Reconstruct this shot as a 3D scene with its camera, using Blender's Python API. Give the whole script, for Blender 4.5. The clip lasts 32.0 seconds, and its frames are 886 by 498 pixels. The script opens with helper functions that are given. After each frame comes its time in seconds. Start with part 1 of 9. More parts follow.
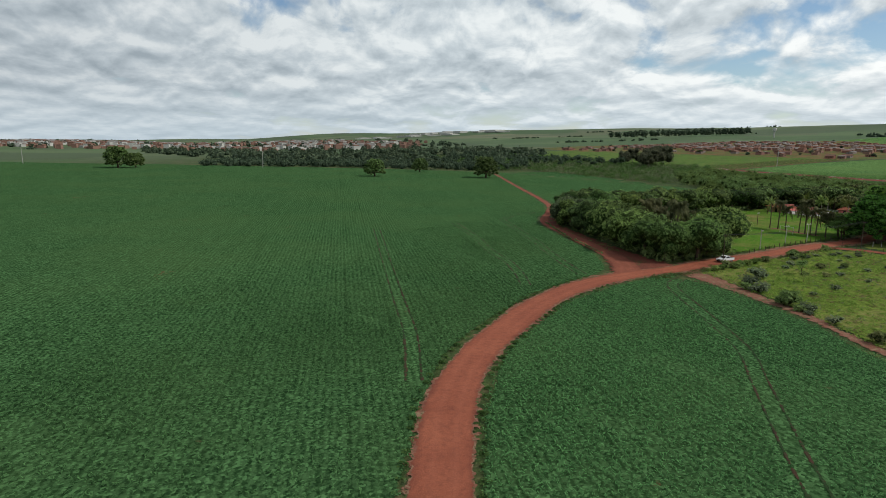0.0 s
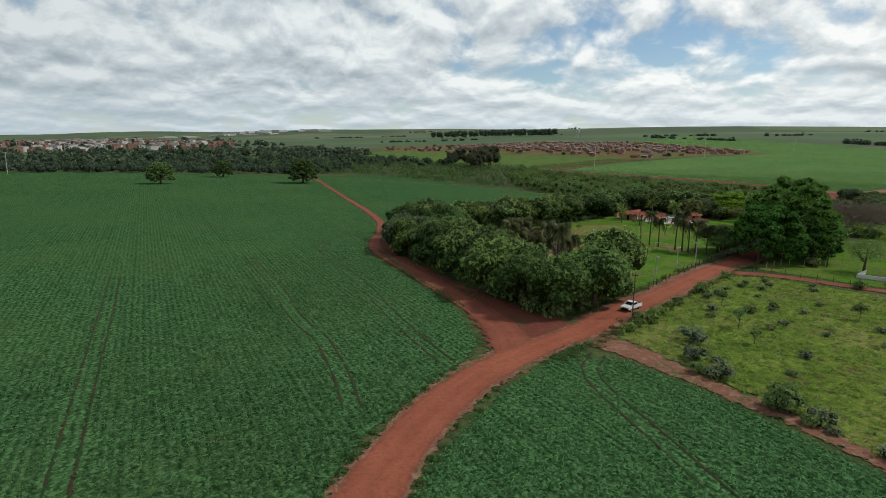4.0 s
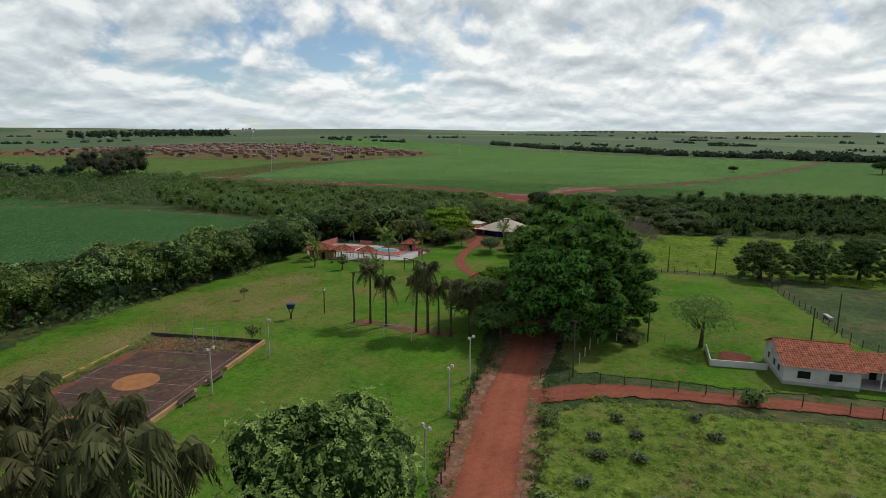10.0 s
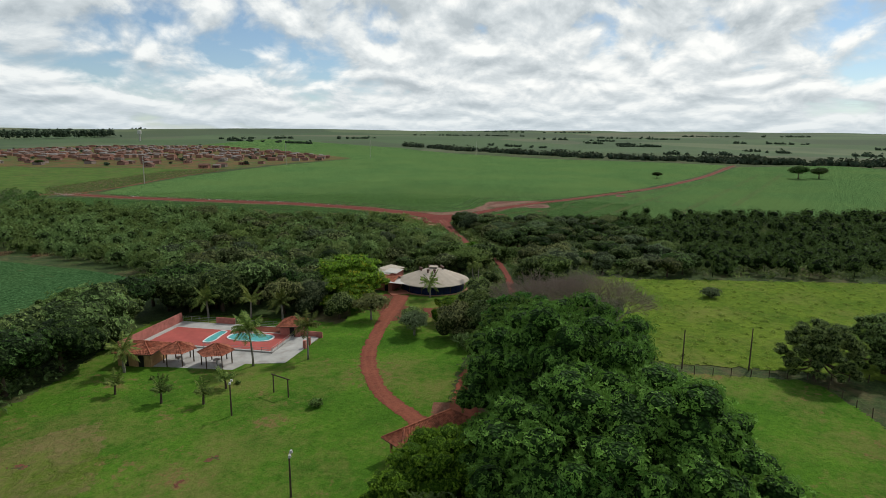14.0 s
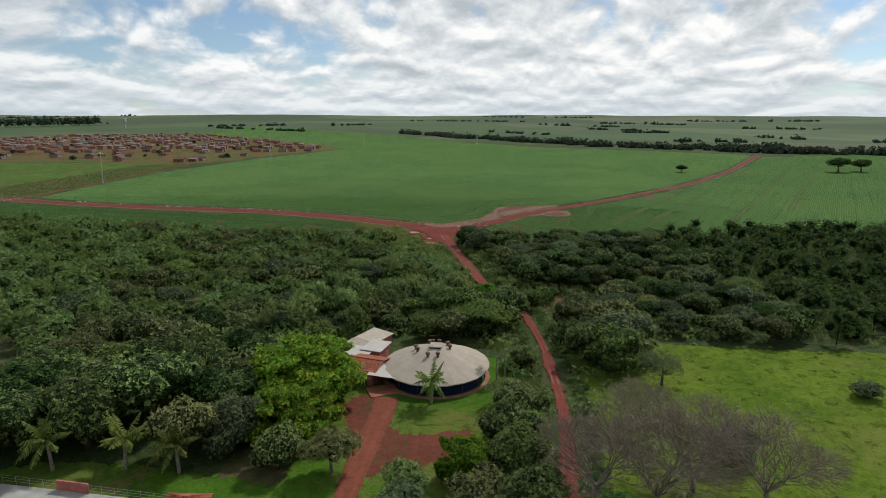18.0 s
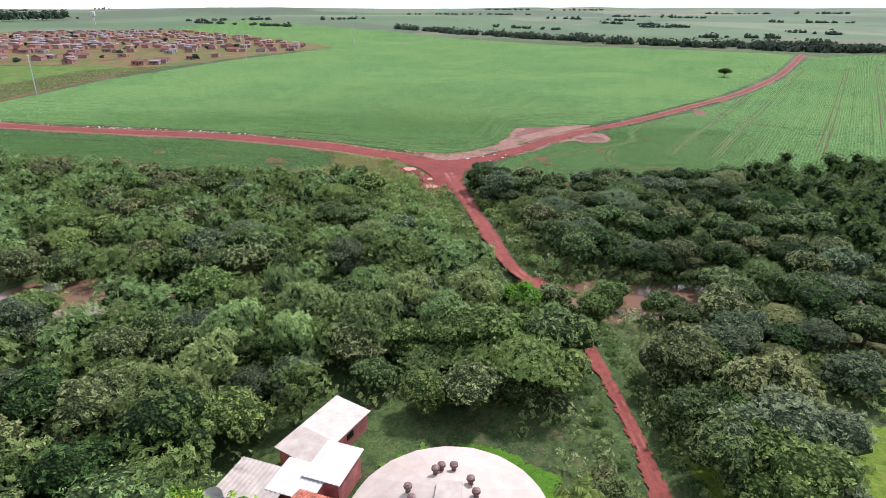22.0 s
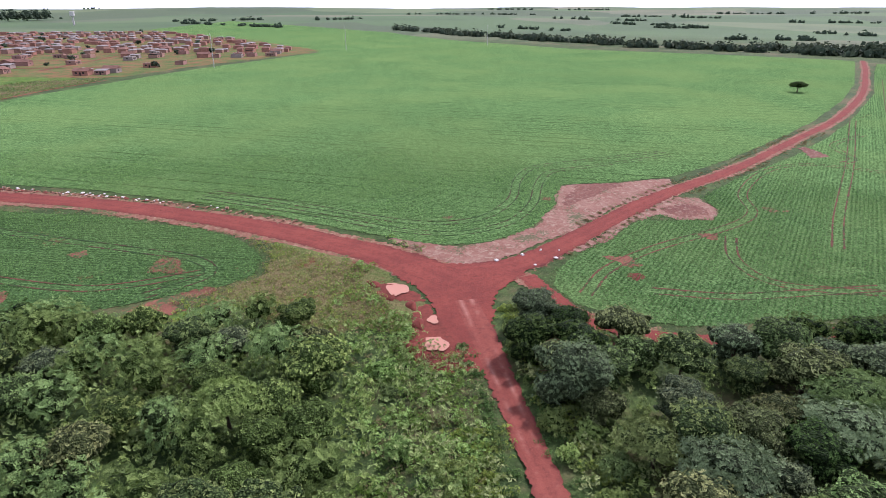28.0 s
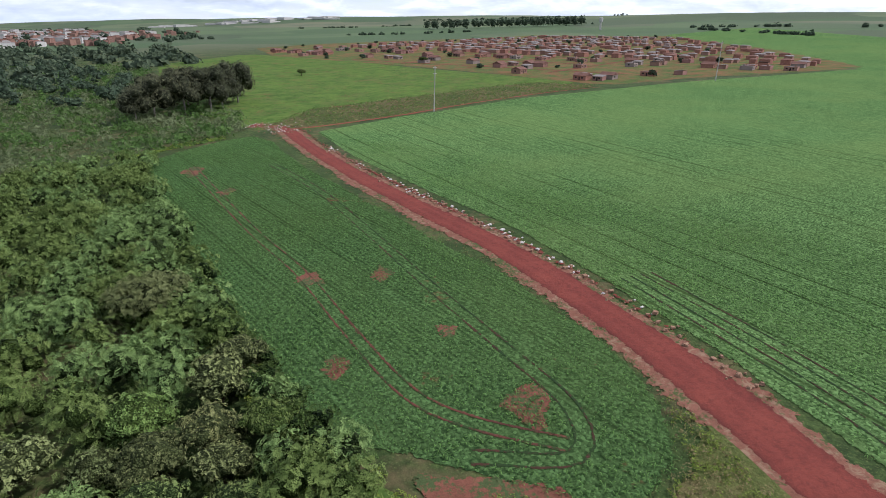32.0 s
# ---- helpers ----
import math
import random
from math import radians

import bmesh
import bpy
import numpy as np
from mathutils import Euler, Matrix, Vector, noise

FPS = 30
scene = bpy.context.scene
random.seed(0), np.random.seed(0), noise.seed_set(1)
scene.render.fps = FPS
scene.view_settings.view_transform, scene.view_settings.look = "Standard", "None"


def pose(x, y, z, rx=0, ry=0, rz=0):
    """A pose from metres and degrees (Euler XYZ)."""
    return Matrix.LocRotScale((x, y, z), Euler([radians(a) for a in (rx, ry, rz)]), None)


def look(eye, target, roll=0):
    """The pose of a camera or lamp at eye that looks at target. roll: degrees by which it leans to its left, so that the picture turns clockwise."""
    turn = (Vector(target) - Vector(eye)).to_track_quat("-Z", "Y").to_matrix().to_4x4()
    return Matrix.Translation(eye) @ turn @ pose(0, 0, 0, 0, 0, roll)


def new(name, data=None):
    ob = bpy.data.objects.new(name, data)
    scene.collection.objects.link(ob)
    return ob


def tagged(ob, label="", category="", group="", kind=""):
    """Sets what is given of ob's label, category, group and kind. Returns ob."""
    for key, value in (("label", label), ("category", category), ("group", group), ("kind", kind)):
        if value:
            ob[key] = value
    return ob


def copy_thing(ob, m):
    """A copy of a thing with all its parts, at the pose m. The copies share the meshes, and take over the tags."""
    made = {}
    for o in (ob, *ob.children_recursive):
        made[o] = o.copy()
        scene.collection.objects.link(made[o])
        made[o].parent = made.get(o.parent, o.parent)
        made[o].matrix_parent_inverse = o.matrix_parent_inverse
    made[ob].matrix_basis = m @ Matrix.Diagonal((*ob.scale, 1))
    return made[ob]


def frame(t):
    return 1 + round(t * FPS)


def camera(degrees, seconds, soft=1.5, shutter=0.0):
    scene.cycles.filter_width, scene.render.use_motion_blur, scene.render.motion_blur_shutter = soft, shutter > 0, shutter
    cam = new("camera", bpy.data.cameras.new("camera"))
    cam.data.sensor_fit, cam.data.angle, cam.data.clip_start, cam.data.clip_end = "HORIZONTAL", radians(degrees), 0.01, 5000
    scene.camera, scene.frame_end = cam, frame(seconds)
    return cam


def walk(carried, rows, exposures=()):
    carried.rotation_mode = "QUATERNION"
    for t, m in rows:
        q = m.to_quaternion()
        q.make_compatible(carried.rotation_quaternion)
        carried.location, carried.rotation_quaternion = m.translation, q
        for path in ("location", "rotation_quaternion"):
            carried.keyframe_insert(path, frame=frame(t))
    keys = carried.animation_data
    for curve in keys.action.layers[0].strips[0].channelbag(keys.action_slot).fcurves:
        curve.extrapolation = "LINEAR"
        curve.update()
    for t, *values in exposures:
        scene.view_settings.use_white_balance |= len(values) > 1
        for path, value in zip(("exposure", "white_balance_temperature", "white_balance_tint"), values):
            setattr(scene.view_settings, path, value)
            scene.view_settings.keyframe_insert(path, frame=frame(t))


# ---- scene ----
from mathutils import geometry

cam = camera(75.3, 32.0, soft=0.7)
METRES, EYE, TILT, LEAN, TURN = 430.0, 29.3, 0.0, 0.0, 0.0
ROWS = [
    (0.0, 0.0, 0.0, 0.0, 0.06, -10.87, -0.29),
    (0.5, 0.0007, 0.0163, -0.0001, -2.73, -10.86, -0.27),
    (1.0, 0.0018, 0.0327, -0.0002, -5.09, -10.85, -0.32),
    (1.5, 0.0037, 0.049, -0.0004, -6.91, -10.84, -0.33),
    (2.0, 0.006, 0.0651, -0.0005, -8.61, -10.83, -0.36),
    (2.5, 0.0088, 0.0811, -0.0006, -10.58, -10.82, -0.37),
    (4.5, 0.0265, 0.1441, -0.001, -19.87, -10.72, -0.53),
    (5.0, 0.0326, 0.1593, -0.001, -23.04, -10.67, -0.5),
    (5.5, 0.0394, 0.1741, -0.001, -26.19, -10.65, -0.49),
    (6.0, 0.0471, 0.1885, -0.001, -29.36, -10.62, -0.49),
    (6.5, 0.0551, 0.2023, -0.0011, -32.52, -10.57, -0.55),
    (7.0, 0.0644, 0.2159, -0.0013, -35.6, -10.52, -0.5),
    (7.5, 0.0741, 0.2288, -0.0017, -38.4, -10.47, -0.49),
    (8.0, 0.084, 0.2414, -0.0018, -39.62, -10.45, -0.5),
    (8.5, 0.0942, 0.254, -0.0021, -40.49, -10.42, -0.54),
    (9.0, 0.1045, 0.2659, -0.0021, -42.64, -10.39, -0.55),
    (9.5, 0.1154, 0.2775, -0.002, -45.51, -10.35, -0.58),
    (10.0, 0.127, 0.2885, -0.0018, -47.94, -10.31, -0.56),
    (10.5, 0.1386, 0.2991, -0.0014, -49.39, -10.3, -0.55),
    (11.0, 0.1507, 0.3095, -0.0008, -50.0, -10.29, -0.54),
    (11.5, 0.1629, 0.3199, 0.0003, -50.34, -10.31, -0.52),
    (12.0, 0.1751, 0.3303, 0.0021, -50.7, -10.31, -0.5),
    (12.5, 0.1873, 0.3404, 0.004, -52.05, -10.32, -0.5),
    (13.0, 0.2, 0.35, 0.0058, -54.97, -10.31, -0.48),
    (13.5, 0.2128, 0.3589, 0.0081, -56.54, -10.32, -0.44),
    (14.0, 0.2258, 0.3679, 0.011, -56.59, -10.34, -0.4),
    (14.5, 0.2388, 0.3768, 0.0133, -56.62, -10.35, -0.38),
    (16.5, 0.2855, 0.4101, 0.0203, -56.76, -10.33, -0.26),
    (17.0, 0.2982, 0.4187, 0.0219, -56.77, -10.31, -0.22),
    (17.5, 0.3105, 0.4272, 0.0223, -56.79, -10.3, -0.19),
    (18.0, 0.323, 0.436, 0.022, -56.81, -11.81, -0.13),
    (18.5, 0.3358, 0.4449, 0.022, -56.82, -17.5, -0.03),
    (19.0, 0.3489, 0.4539, 0.0228, -56.84, -21.32, -0.0),
    (19.5, 0.3615, 0.4627, 0.023, -56.86, -21.37, -0.02),
    (20.0, 0.3742, 0.4715, 0.0232, -56.88, -21.39, -0.02),
    (20.5, 0.3869, 0.4805, 0.0233, -56.9, -21.43, 0.01),
    (21.0, 0.3986, 0.4887, 0.0233, -56.91, -21.44, 0.0),
    (21.5, 0.4112, 0.4975, 0.0235, -56.91, -21.47, 0.0),
    (22.0, 0.4239, 0.5064, 0.0235, -56.92, -21.48, -0.01),
    (22.5, 0.4366, 0.5152, 0.0238, -56.92, -21.53, -0.01),
    (23.0, 0.4492, 0.5239, 0.024, -56.91, -21.55, 0.0),
    (23.5, 0.4618, 0.5325, 0.0242, -56.92, -21.57, 0.04),
    (24.0, 0.4745, 0.5412, 0.0244, -56.92, -21.58, 0.03),
    (24.5, 0.487, 0.5498, 0.0248, -56.91, -21.6, 0.04),
    (25.0, 0.4996, 0.5585, 0.0249, -56.91, -21.56, 0.01),
    (25.5, 0.5122, 0.5671, 0.025, -56.9, -21.55, -0.0),
    (27.5, 0.5626, 0.602, 0.0259, -56.89, -21.48, 0.06),
    (28.0, 0.5753, 0.6108, 0.0261, -56.88, -21.49, 0.02),
    (28.5, 0.5879, 0.6194, 0.0261, -56.86, -21.45, 0.06),
    (29.0, 0.6001, 0.6286, 0.0263, -55.53, -21.47, -0.04),
    (29.5, 0.6117, 0.6386, 0.0265, -50.99, -21.43, -0.11),
    (30.0, 0.6223, 0.6495, 0.0266, -44.11, -21.35, -0.21),
    (30.5, 0.6315, 0.6616, 0.027, -36.96, -21.36, -0.27),
    (31.0, 0.6388, 0.675, 0.0271, -28.8, -21.3, -0.36),
    (31.5, 0.6439, 0.6891, 0.0273, -19.86, -21.24, -0.5),
    (32.0, 0.6471, 0.7036, 0.0273, -11.23, -21.2, -0.52),
]
walk(cam, [(t, pose(0, 0, EYE, TILT, LEAN, TURN) @ pose(METRES * x, METRES * y, METRES * z, 90 + pitch, roll, yaw)) for t, x, y, z, yaw, pitch, roll in ROWS],
     exposures=[(0.0, -0.06, 6400, 7), (6.0, -0.14, 6400, 6), (9.5, -0.1, 6450, 7), (11.0, -0.22, 6450, 7), (12.5, -0.08, 6450, 7), (18.1, -0.1, 6450, 9), (19.0, 0.86, 6120, 15), (21.0, 1.14, 5880, 22), (23.0, 1.3, 5780, 27), (25.0, 1.34, 5750, 29), (28.0, 1.05, 5820, 30), (30.0, 0.54, 5880, 27), (32.0, 0.5, 5950, 20)])

# ---- world, sun ----
SUN_ELEVATION, SUN_ROTATION = radians(48), radians(95)
world = bpy.data.worlds.new("sky")
scene.world = world
world.use_nodes = True
wn, wl = world.node_tree.nodes, world.node_tree.links
wn.clear()


def wnode(kind, **sets):
    n = wn.new(kind)
    for k, v in sets.items():
        n.inputs[k].default_value = v
    return n


def wmath(op, a, b=None, clamp=False):
    n = wn.new("ShaderNodeMath")
    n.operation, n.use_clamp = op, clamp
    for i, v in enumerate((a, b)):
        if v is None:
            continue
        if isinstance(v, (int, float)):
            n.inputs[i].default_value = v
        else:
            wl.new(v, n.inputs[i])
    return n.outputs[0]


def wramp(value, stops):
    n = wn.new("ShaderNodeValToRGB")
    while len(n.color_ramp.elements) < len(stops):
        n.color_ramp.elements.new(0.5)
    for e, (p, c) in zip(n.color_ramp.elements, stops):
        e.position, e.color = p, (*c, 1) if len(c) == 3 else c
    wl.new(value, n.inputs[0])
    return n.outputs[0]


def wmix(f, a, b):
    n = wn.new("ShaderNodeMix")
    n.data_type = "RGBA"
    wl.new(f, n.inputs[0])
    wl.new(a, n.inputs[6])
    wl.new(b, n.inputs[7])
    return n.outputs[2]


sky = wn.new("ShaderNodeTexSky")
sky.sky_type, sky.sun_disc = "NISHITA", False
sky.sun_elevation, sky.sun_rotation = SUN_ELEVATION, SUN_ROTATION
sky.air_density, sky.dust_density, sky.ozone_density = 1.0, 0.2, 2.5
blue = wn.new("ShaderNodeVectorMath")
blue.operation = "SCALE"
blue.inputs[3].default_value = 0.10
wl.new(sky.outputs[0], blue.inputs[0])
coord = wn.new("ShaderNodeTexCoord")
split = wn.new("ShaderNodeSeparateXYZ")
wl.new(coord.outputs["Generated"], split.inputs[0])
up = wmath("MAXIMUM", split.outputs[2], 0.0)
level = wmath("SQRT", wmath("ADD", wmath("MULTIPLY", split.outputs[0], split.outputs[0]), wmath("MULTIPLY", split.outputs[1], split.outputs[1])))
level = wmath("ADD", level, 0.0001)
join = wn.new("ShaderNodeCombineXYZ")
wl.new(wmath("MULTIPLY", wmath("DIVIDE", split.outputs[0], level), 2.0), join.inputs[0])
wl.new(wmath("MULTIPLY", wmath("DIVIDE", split.outputs[1], level), 2.0), join.inputs[1])
wl.new(wmath("MULTIPLY", wmath("LOGARITHM", wmath("ADD", up, 0.06), math.e), 0.72), join.inputs[2])


def wnoise(scale, detail, offset, rough=0.55, dist=0.05):
    m = wn.new("ShaderNodeMapping")
    m.inputs["Location"].default_value = offset
    wl.new(join.outputs[0], m.inputs[0])
    n = wnode("ShaderNodeTexNoise", Scale=scale, Detail=detail, Roughness=rough, Distortion=dist)
    wl.new(m.outputs[0], n.inputs["Vector"])
    return n.outputs["Fac"]


def heap(lift):
    """How thick the clouds are; lift looks a little higher up."""
    wide = wnoise(1.3, 2, (3.1, 7.2, lift))
    fine = wnoise(5.6, 12, (1.4, 2.6, lift + 0.3), 0.54, 0.25)
    return wmath("ADD", wmath("MULTIPLY", wide, 0.55), wmath("MULTIPLY", fine, 0.6))


here, above = heap(0.0), heap(0.06)
mask = wramp(here, [(0.405, (0, 0, 0)), (0.515, (1, 1, 1))])
lit = wmath("ADD", wmath("MULTIPLY", wmath("SUBTRACT", here, above), 3.6), 0.5)
cloud = wramp(lit, [(0.12, (0.50, 0.55, 0.59)), (0.48, (0.73, 0.77, 0.80)), (0.80, (1.02, 1.02, 1.01))])
haze = wramp(up, [(0.0, (0.56, 0.66, 0.74)), (0.10, (0.62, 0.70, 0.76))])
low = wmath("MULTIPLY", wramp(up, [(0.0, (1, 1, 1)), (0.09, (0, 0, 0))]), 0.55)
east = wramp(wmath("ADD", wmath("MULTIPLY", wmath("DIVIDE", split.outputs[0], level), 0.5), 0.5), [(0.2, (0.66, 0.69, 0.72)), (0.5, (0.84, 0.87, 0.89)), (0.8, (1.02, 1.02, 1.02)), (1.0, (1.05, 1.04, 1.03))])
dull = wn.new("ShaderNodeVectorMath")
dull.operation = "MULTIPLY"
wl.new(cloud, dull.inputs[0])
wl.new(east, dull.inputs[1])
tone = wmix(mask, blue.outputs[0], dull.outputs[0])
tone = wmix(low, tone, haze)
overhead = wn.new("ShaderNodeVectorMath")
overhead.operation = "MULTIPLY"
wl.new(tone, overhead.inputs[0])
wl.new(wramp(up, [(0.35, (1, 1, 1)), (0.85, (0.55, 0.57, 0.60))]), overhead.inputs[1])
back = wnode("ShaderNodeBackground", Strength=1.0)
wl.new(overhead.outputs[0], back.inputs[0])
wl.new(back.outputs[0], wn.new("ShaderNodeOutputWorld").inputs[0])

sun = new("sun", bpy.data.lights.new("sun", "SUN"))
sun.data.energy, sun.data.angle, sun.data.color = 2.55, radians(4), (1.0, 0.95, 0.88)
sun.matrix_world = look((1000 * math.cos(SUN_ELEVATION), -90 * math.cos(SUN_ELEVATION), 1000 * math.sin(SUN_ELEVATION)), (0, 0, 0))


# ---- materials ----
class Mat:
    """A short way to write a node material in world metres."""

    def __init__(self, name, rough=0.8, spec=0.3, metal=0.0):
        self.m = bpy.data.materials.new(name)
        self.m.use_nodes = True
        self.t = self.m.node_tree
        self.b = self.t.nodes["Principled BSDF"]
        self.b.inputs["Roughness"].default_value = rough
        self.b.inputs["Specular IOR Level"].default_value = spec
        self.b.inputs["Metallic"].default_value = metal
        c = self.t.nodes.new("ShaderNodeTexCoord")
        self.co = c.outputs["Object"]
        self.uv = c.outputs["UV"]
        self.relief = None

    def node(self, kind, **sets):
        n = self.t.nodes.new(kind)
        for k, v in sets.items():
            n.inputs[k].default_value = v
        return n

    def link(self, a, b):
        self.t.links.new(a, b)

    def noise(self, scale, detail=4, rough=0.55, co=None, stretch=None, dist=0.0):
        n = self.node("ShaderNodeTexNoise", Scale=scale, Detail=detail, Roughness=rough, Distortion=dist)
        co = co or self.co
        if stretch:
            mp = self.node("ShaderNodeMapping", Scale=tuple(1 / a for a in stretch[:3]))
            mp.vector_type = "TEXTURE"
            if len(stretch) > 3:
                mp.inputs["Rotation"].default_value = (0, 0, radians(stretch[3]))
            self.link(co, mp.inputs[0])
            co = mp.outputs[0]
        self.link(co, n.inputs["Vector"])
        return n.outputs["Fac"]

    def voronoi(self, scale, out="Distance", feature="F1"):
        n = self.node("ShaderNodeTexVoronoi", Scale=scale)
        n.feature = feature
        self.link(self.co, n.inputs["Vector"])
        return n.outputs[out]

    def ramp(self, value, *stops):
        n = self.node("ShaderNodeValToRGB")
        while len(n.color_ramp.elements) < len(stops):
            n.color_ramp.elements.new(0.5)
        for e, (p, c) in zip(n.color_ramp.elements, stops):
            e.position, e.color = p, (*c, 1) if len(c) == 3 else (c[0], c[0], c[0], 1)
        self.link(value, n.inputs[0])
        return n.outputs[0]

    def mix(self, f, a, b, how="MIX"):
        n = self.node("ShaderNodeMix")
        n.data_type, n.blend_type = "RGBA", how
        for i, v in ((0, f), (6, a), (7, b)):
            if isinstance(v, (int, float)):
                n.inputs[i].default_value = v
            elif isinstance(v, tuple):
                n.inputs[i].default_value = (*v, 1)
            else:
                self.link(v, n.inputs[i])
        return n.outputs[2]

    def math(self, op, a, b=0.0):
        n = self.node("ShaderNodeMath")
        n.operation = op
        for i, v in enumerate((a, b)):
            if isinstance(v, (int, float)):
                n.inputs[i].default_value = v
            else:
                self.link(v, n.inputs[i])
        return n.outputs[0]

    def color(self, c):
        if isinstance(c, tuple):
            self.b.inputs["Base Color"].default_value = (*c, 1)
        else:
            self.link(c, self.b.inputs["Base Color"])
        return self

    def bump(self, height, strength=0.4, distance=0.05):
        n = self.node("ShaderNodeBump", Strength=strength, Distance=distance)
        self.link(height, n.inputs["Height"])
        self.link(n.outputs[0], self.b.inputs["Normal"])
        return self

    def ragged(self, width, scale=0.8):
        """Uneven outline: the cover is missing in patches near its edge."""
        a = self.node("ShaderNodeAttribute")
        a.attribute_name = "edge"
        cut = self.math("MULTIPLY", self.math("SUBTRACT", self.noise(scale, 5, 0.65), 0.32), width / 0.36)
        keep = self.math("MAXIMUM", self.math("LESS_THAN", a.outputs["Fac"], 0.5), self.math("GREATER_THAN", self.math("SUBTRACT", a.outputs["Fac"], 1.0), cut))
        out = self.t.nodes["Material Output"]
        body = out.inputs[0].links[0].from_socket
        ms = self.node("ShaderNodeMixShader")
        self.link(keep, ms.inputs[0])
        self.link(self.node("ShaderNodeBsdfTransparent").outputs[0], ms.inputs[1])
        self.link(body, ms.inputs[2])
        self.link(ms.outputs[0], out.inputs[0])
        return self

    def island(self):
        return self.node("ShaderNodeNewGeometry").outputs["Random Per Island"]

    def objrand(self):
        return self.node("ShaderNodeObjectInfo").outputs["Random"]

    def glow_through(self, color, f):
        """Leaves let part of the light through."""
        tr = self.node("ShaderNodeBsdfTranslucent")
        if isinstance(color, tuple):
            tr.inputs[0].default_value = (*color, 1)
        else:
            self.link(color, tr.inputs[0])
        ms = self.node("ShaderNodeMixShader", Fac=f)
        self.link(self.b.outputs[0], ms.inputs[1])
        self.link(tr.outputs[0], ms.inputs[2])
        self.link(ms.outputs[0], self.t.nodes["Material Output"].inputs[0])
        return self


SHADES = {}


def leaf_mat(name, dark, light, rough=0.55, tip=None, cut=8.5, through_=0.22):
    """Leaves; cut: leaves to the metre into which a spray is parted, 0 for whole blades."""
    m = Mat(name, rough + 0.15, 0.08)
    SHADES[name] = (dark, light)
    c = m.mix(m.island(), dark, light)
    if cut:
        v = m.node("ShaderNodeTexVoronoi", Scale=cut)
        m.link(m.co, v.inputs["Vector"])
        sx = m.node("ShaderNodeSeparateXYZ")
        m.link(v.outputs["Color"], sx.inputs[0])
        c = m.mix(m.math("MULTIPLY", sx.outputs[0], 0.65), c, light)
        c = m.mix(m.ramp(sx.outputs[1], (0.72, (0,)), (0.8, (0.32,))), c, tuple(min(1, k * 1.4) for k in light))
    if tip:
        c = m.mix(m.ramp(m.noise(0.55, 2), (0.55, (0,)), (0.66, (1,))), c, tip)
    hue = m.node("ShaderNodeHueSaturation")
    v1 = m.node("ShaderNodeMapRange")
    m.link(m.objrand(), v1.inputs[0])
    v1.inputs[3].default_value, v1.inputs[4].default_value = 0.72, 1.45
    m.link(v1.outputs[0], hue.inputs["Value"])
    w = m.node("ShaderNodeMapRange")
    m.link(m.math("FRACT", m.math("MULTIPLY", m.objrand(), 7.13)), w.inputs[0])
    w.inputs[3].default_value, w.inputs[4].default_value = 0.48, 0.52
    m.link(w.outputs[0], hue.inputs["Hue"])
    m.link(c, hue.inputs["Color"])
    m.color(hue.outputs[0])
    m.glow_through(hue.outputs[0], through_)
    if cut:
        out = m.t.nodes["Material Output"]
        leaf = out.inputs[0].links[0].from_socket
        clear = m.node("ShaderNodeBsdfTransparent")
        ms = m.node("ShaderNodeMixShader")
        m.link(m.math("LESS_THAN", v.outputs["Distance"], 0.56), ms.inputs[0])
        m.link(clear.outputs[0], ms.inputs[1])
        m.link(leaf, ms.inputs[2])
        m.link(ms.outputs[0], out.inputs[0])
    return m.m


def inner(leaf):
    """The dense inner leaves of a crown: the leaf's colours, with shade between leaves painted dark."""
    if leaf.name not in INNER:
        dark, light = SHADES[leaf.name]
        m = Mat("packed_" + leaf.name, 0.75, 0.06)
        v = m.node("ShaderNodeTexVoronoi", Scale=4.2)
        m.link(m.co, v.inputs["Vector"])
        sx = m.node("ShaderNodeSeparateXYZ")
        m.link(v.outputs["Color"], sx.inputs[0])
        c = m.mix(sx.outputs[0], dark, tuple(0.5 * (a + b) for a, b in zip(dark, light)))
        # Painted shade: darkest between the leaf cells and in broad patches.
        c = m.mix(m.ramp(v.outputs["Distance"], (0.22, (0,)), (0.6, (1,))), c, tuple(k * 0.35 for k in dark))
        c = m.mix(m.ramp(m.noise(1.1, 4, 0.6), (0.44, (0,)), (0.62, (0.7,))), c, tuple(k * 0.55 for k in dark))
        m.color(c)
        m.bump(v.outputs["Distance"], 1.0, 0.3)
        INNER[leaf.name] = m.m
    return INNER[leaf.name]


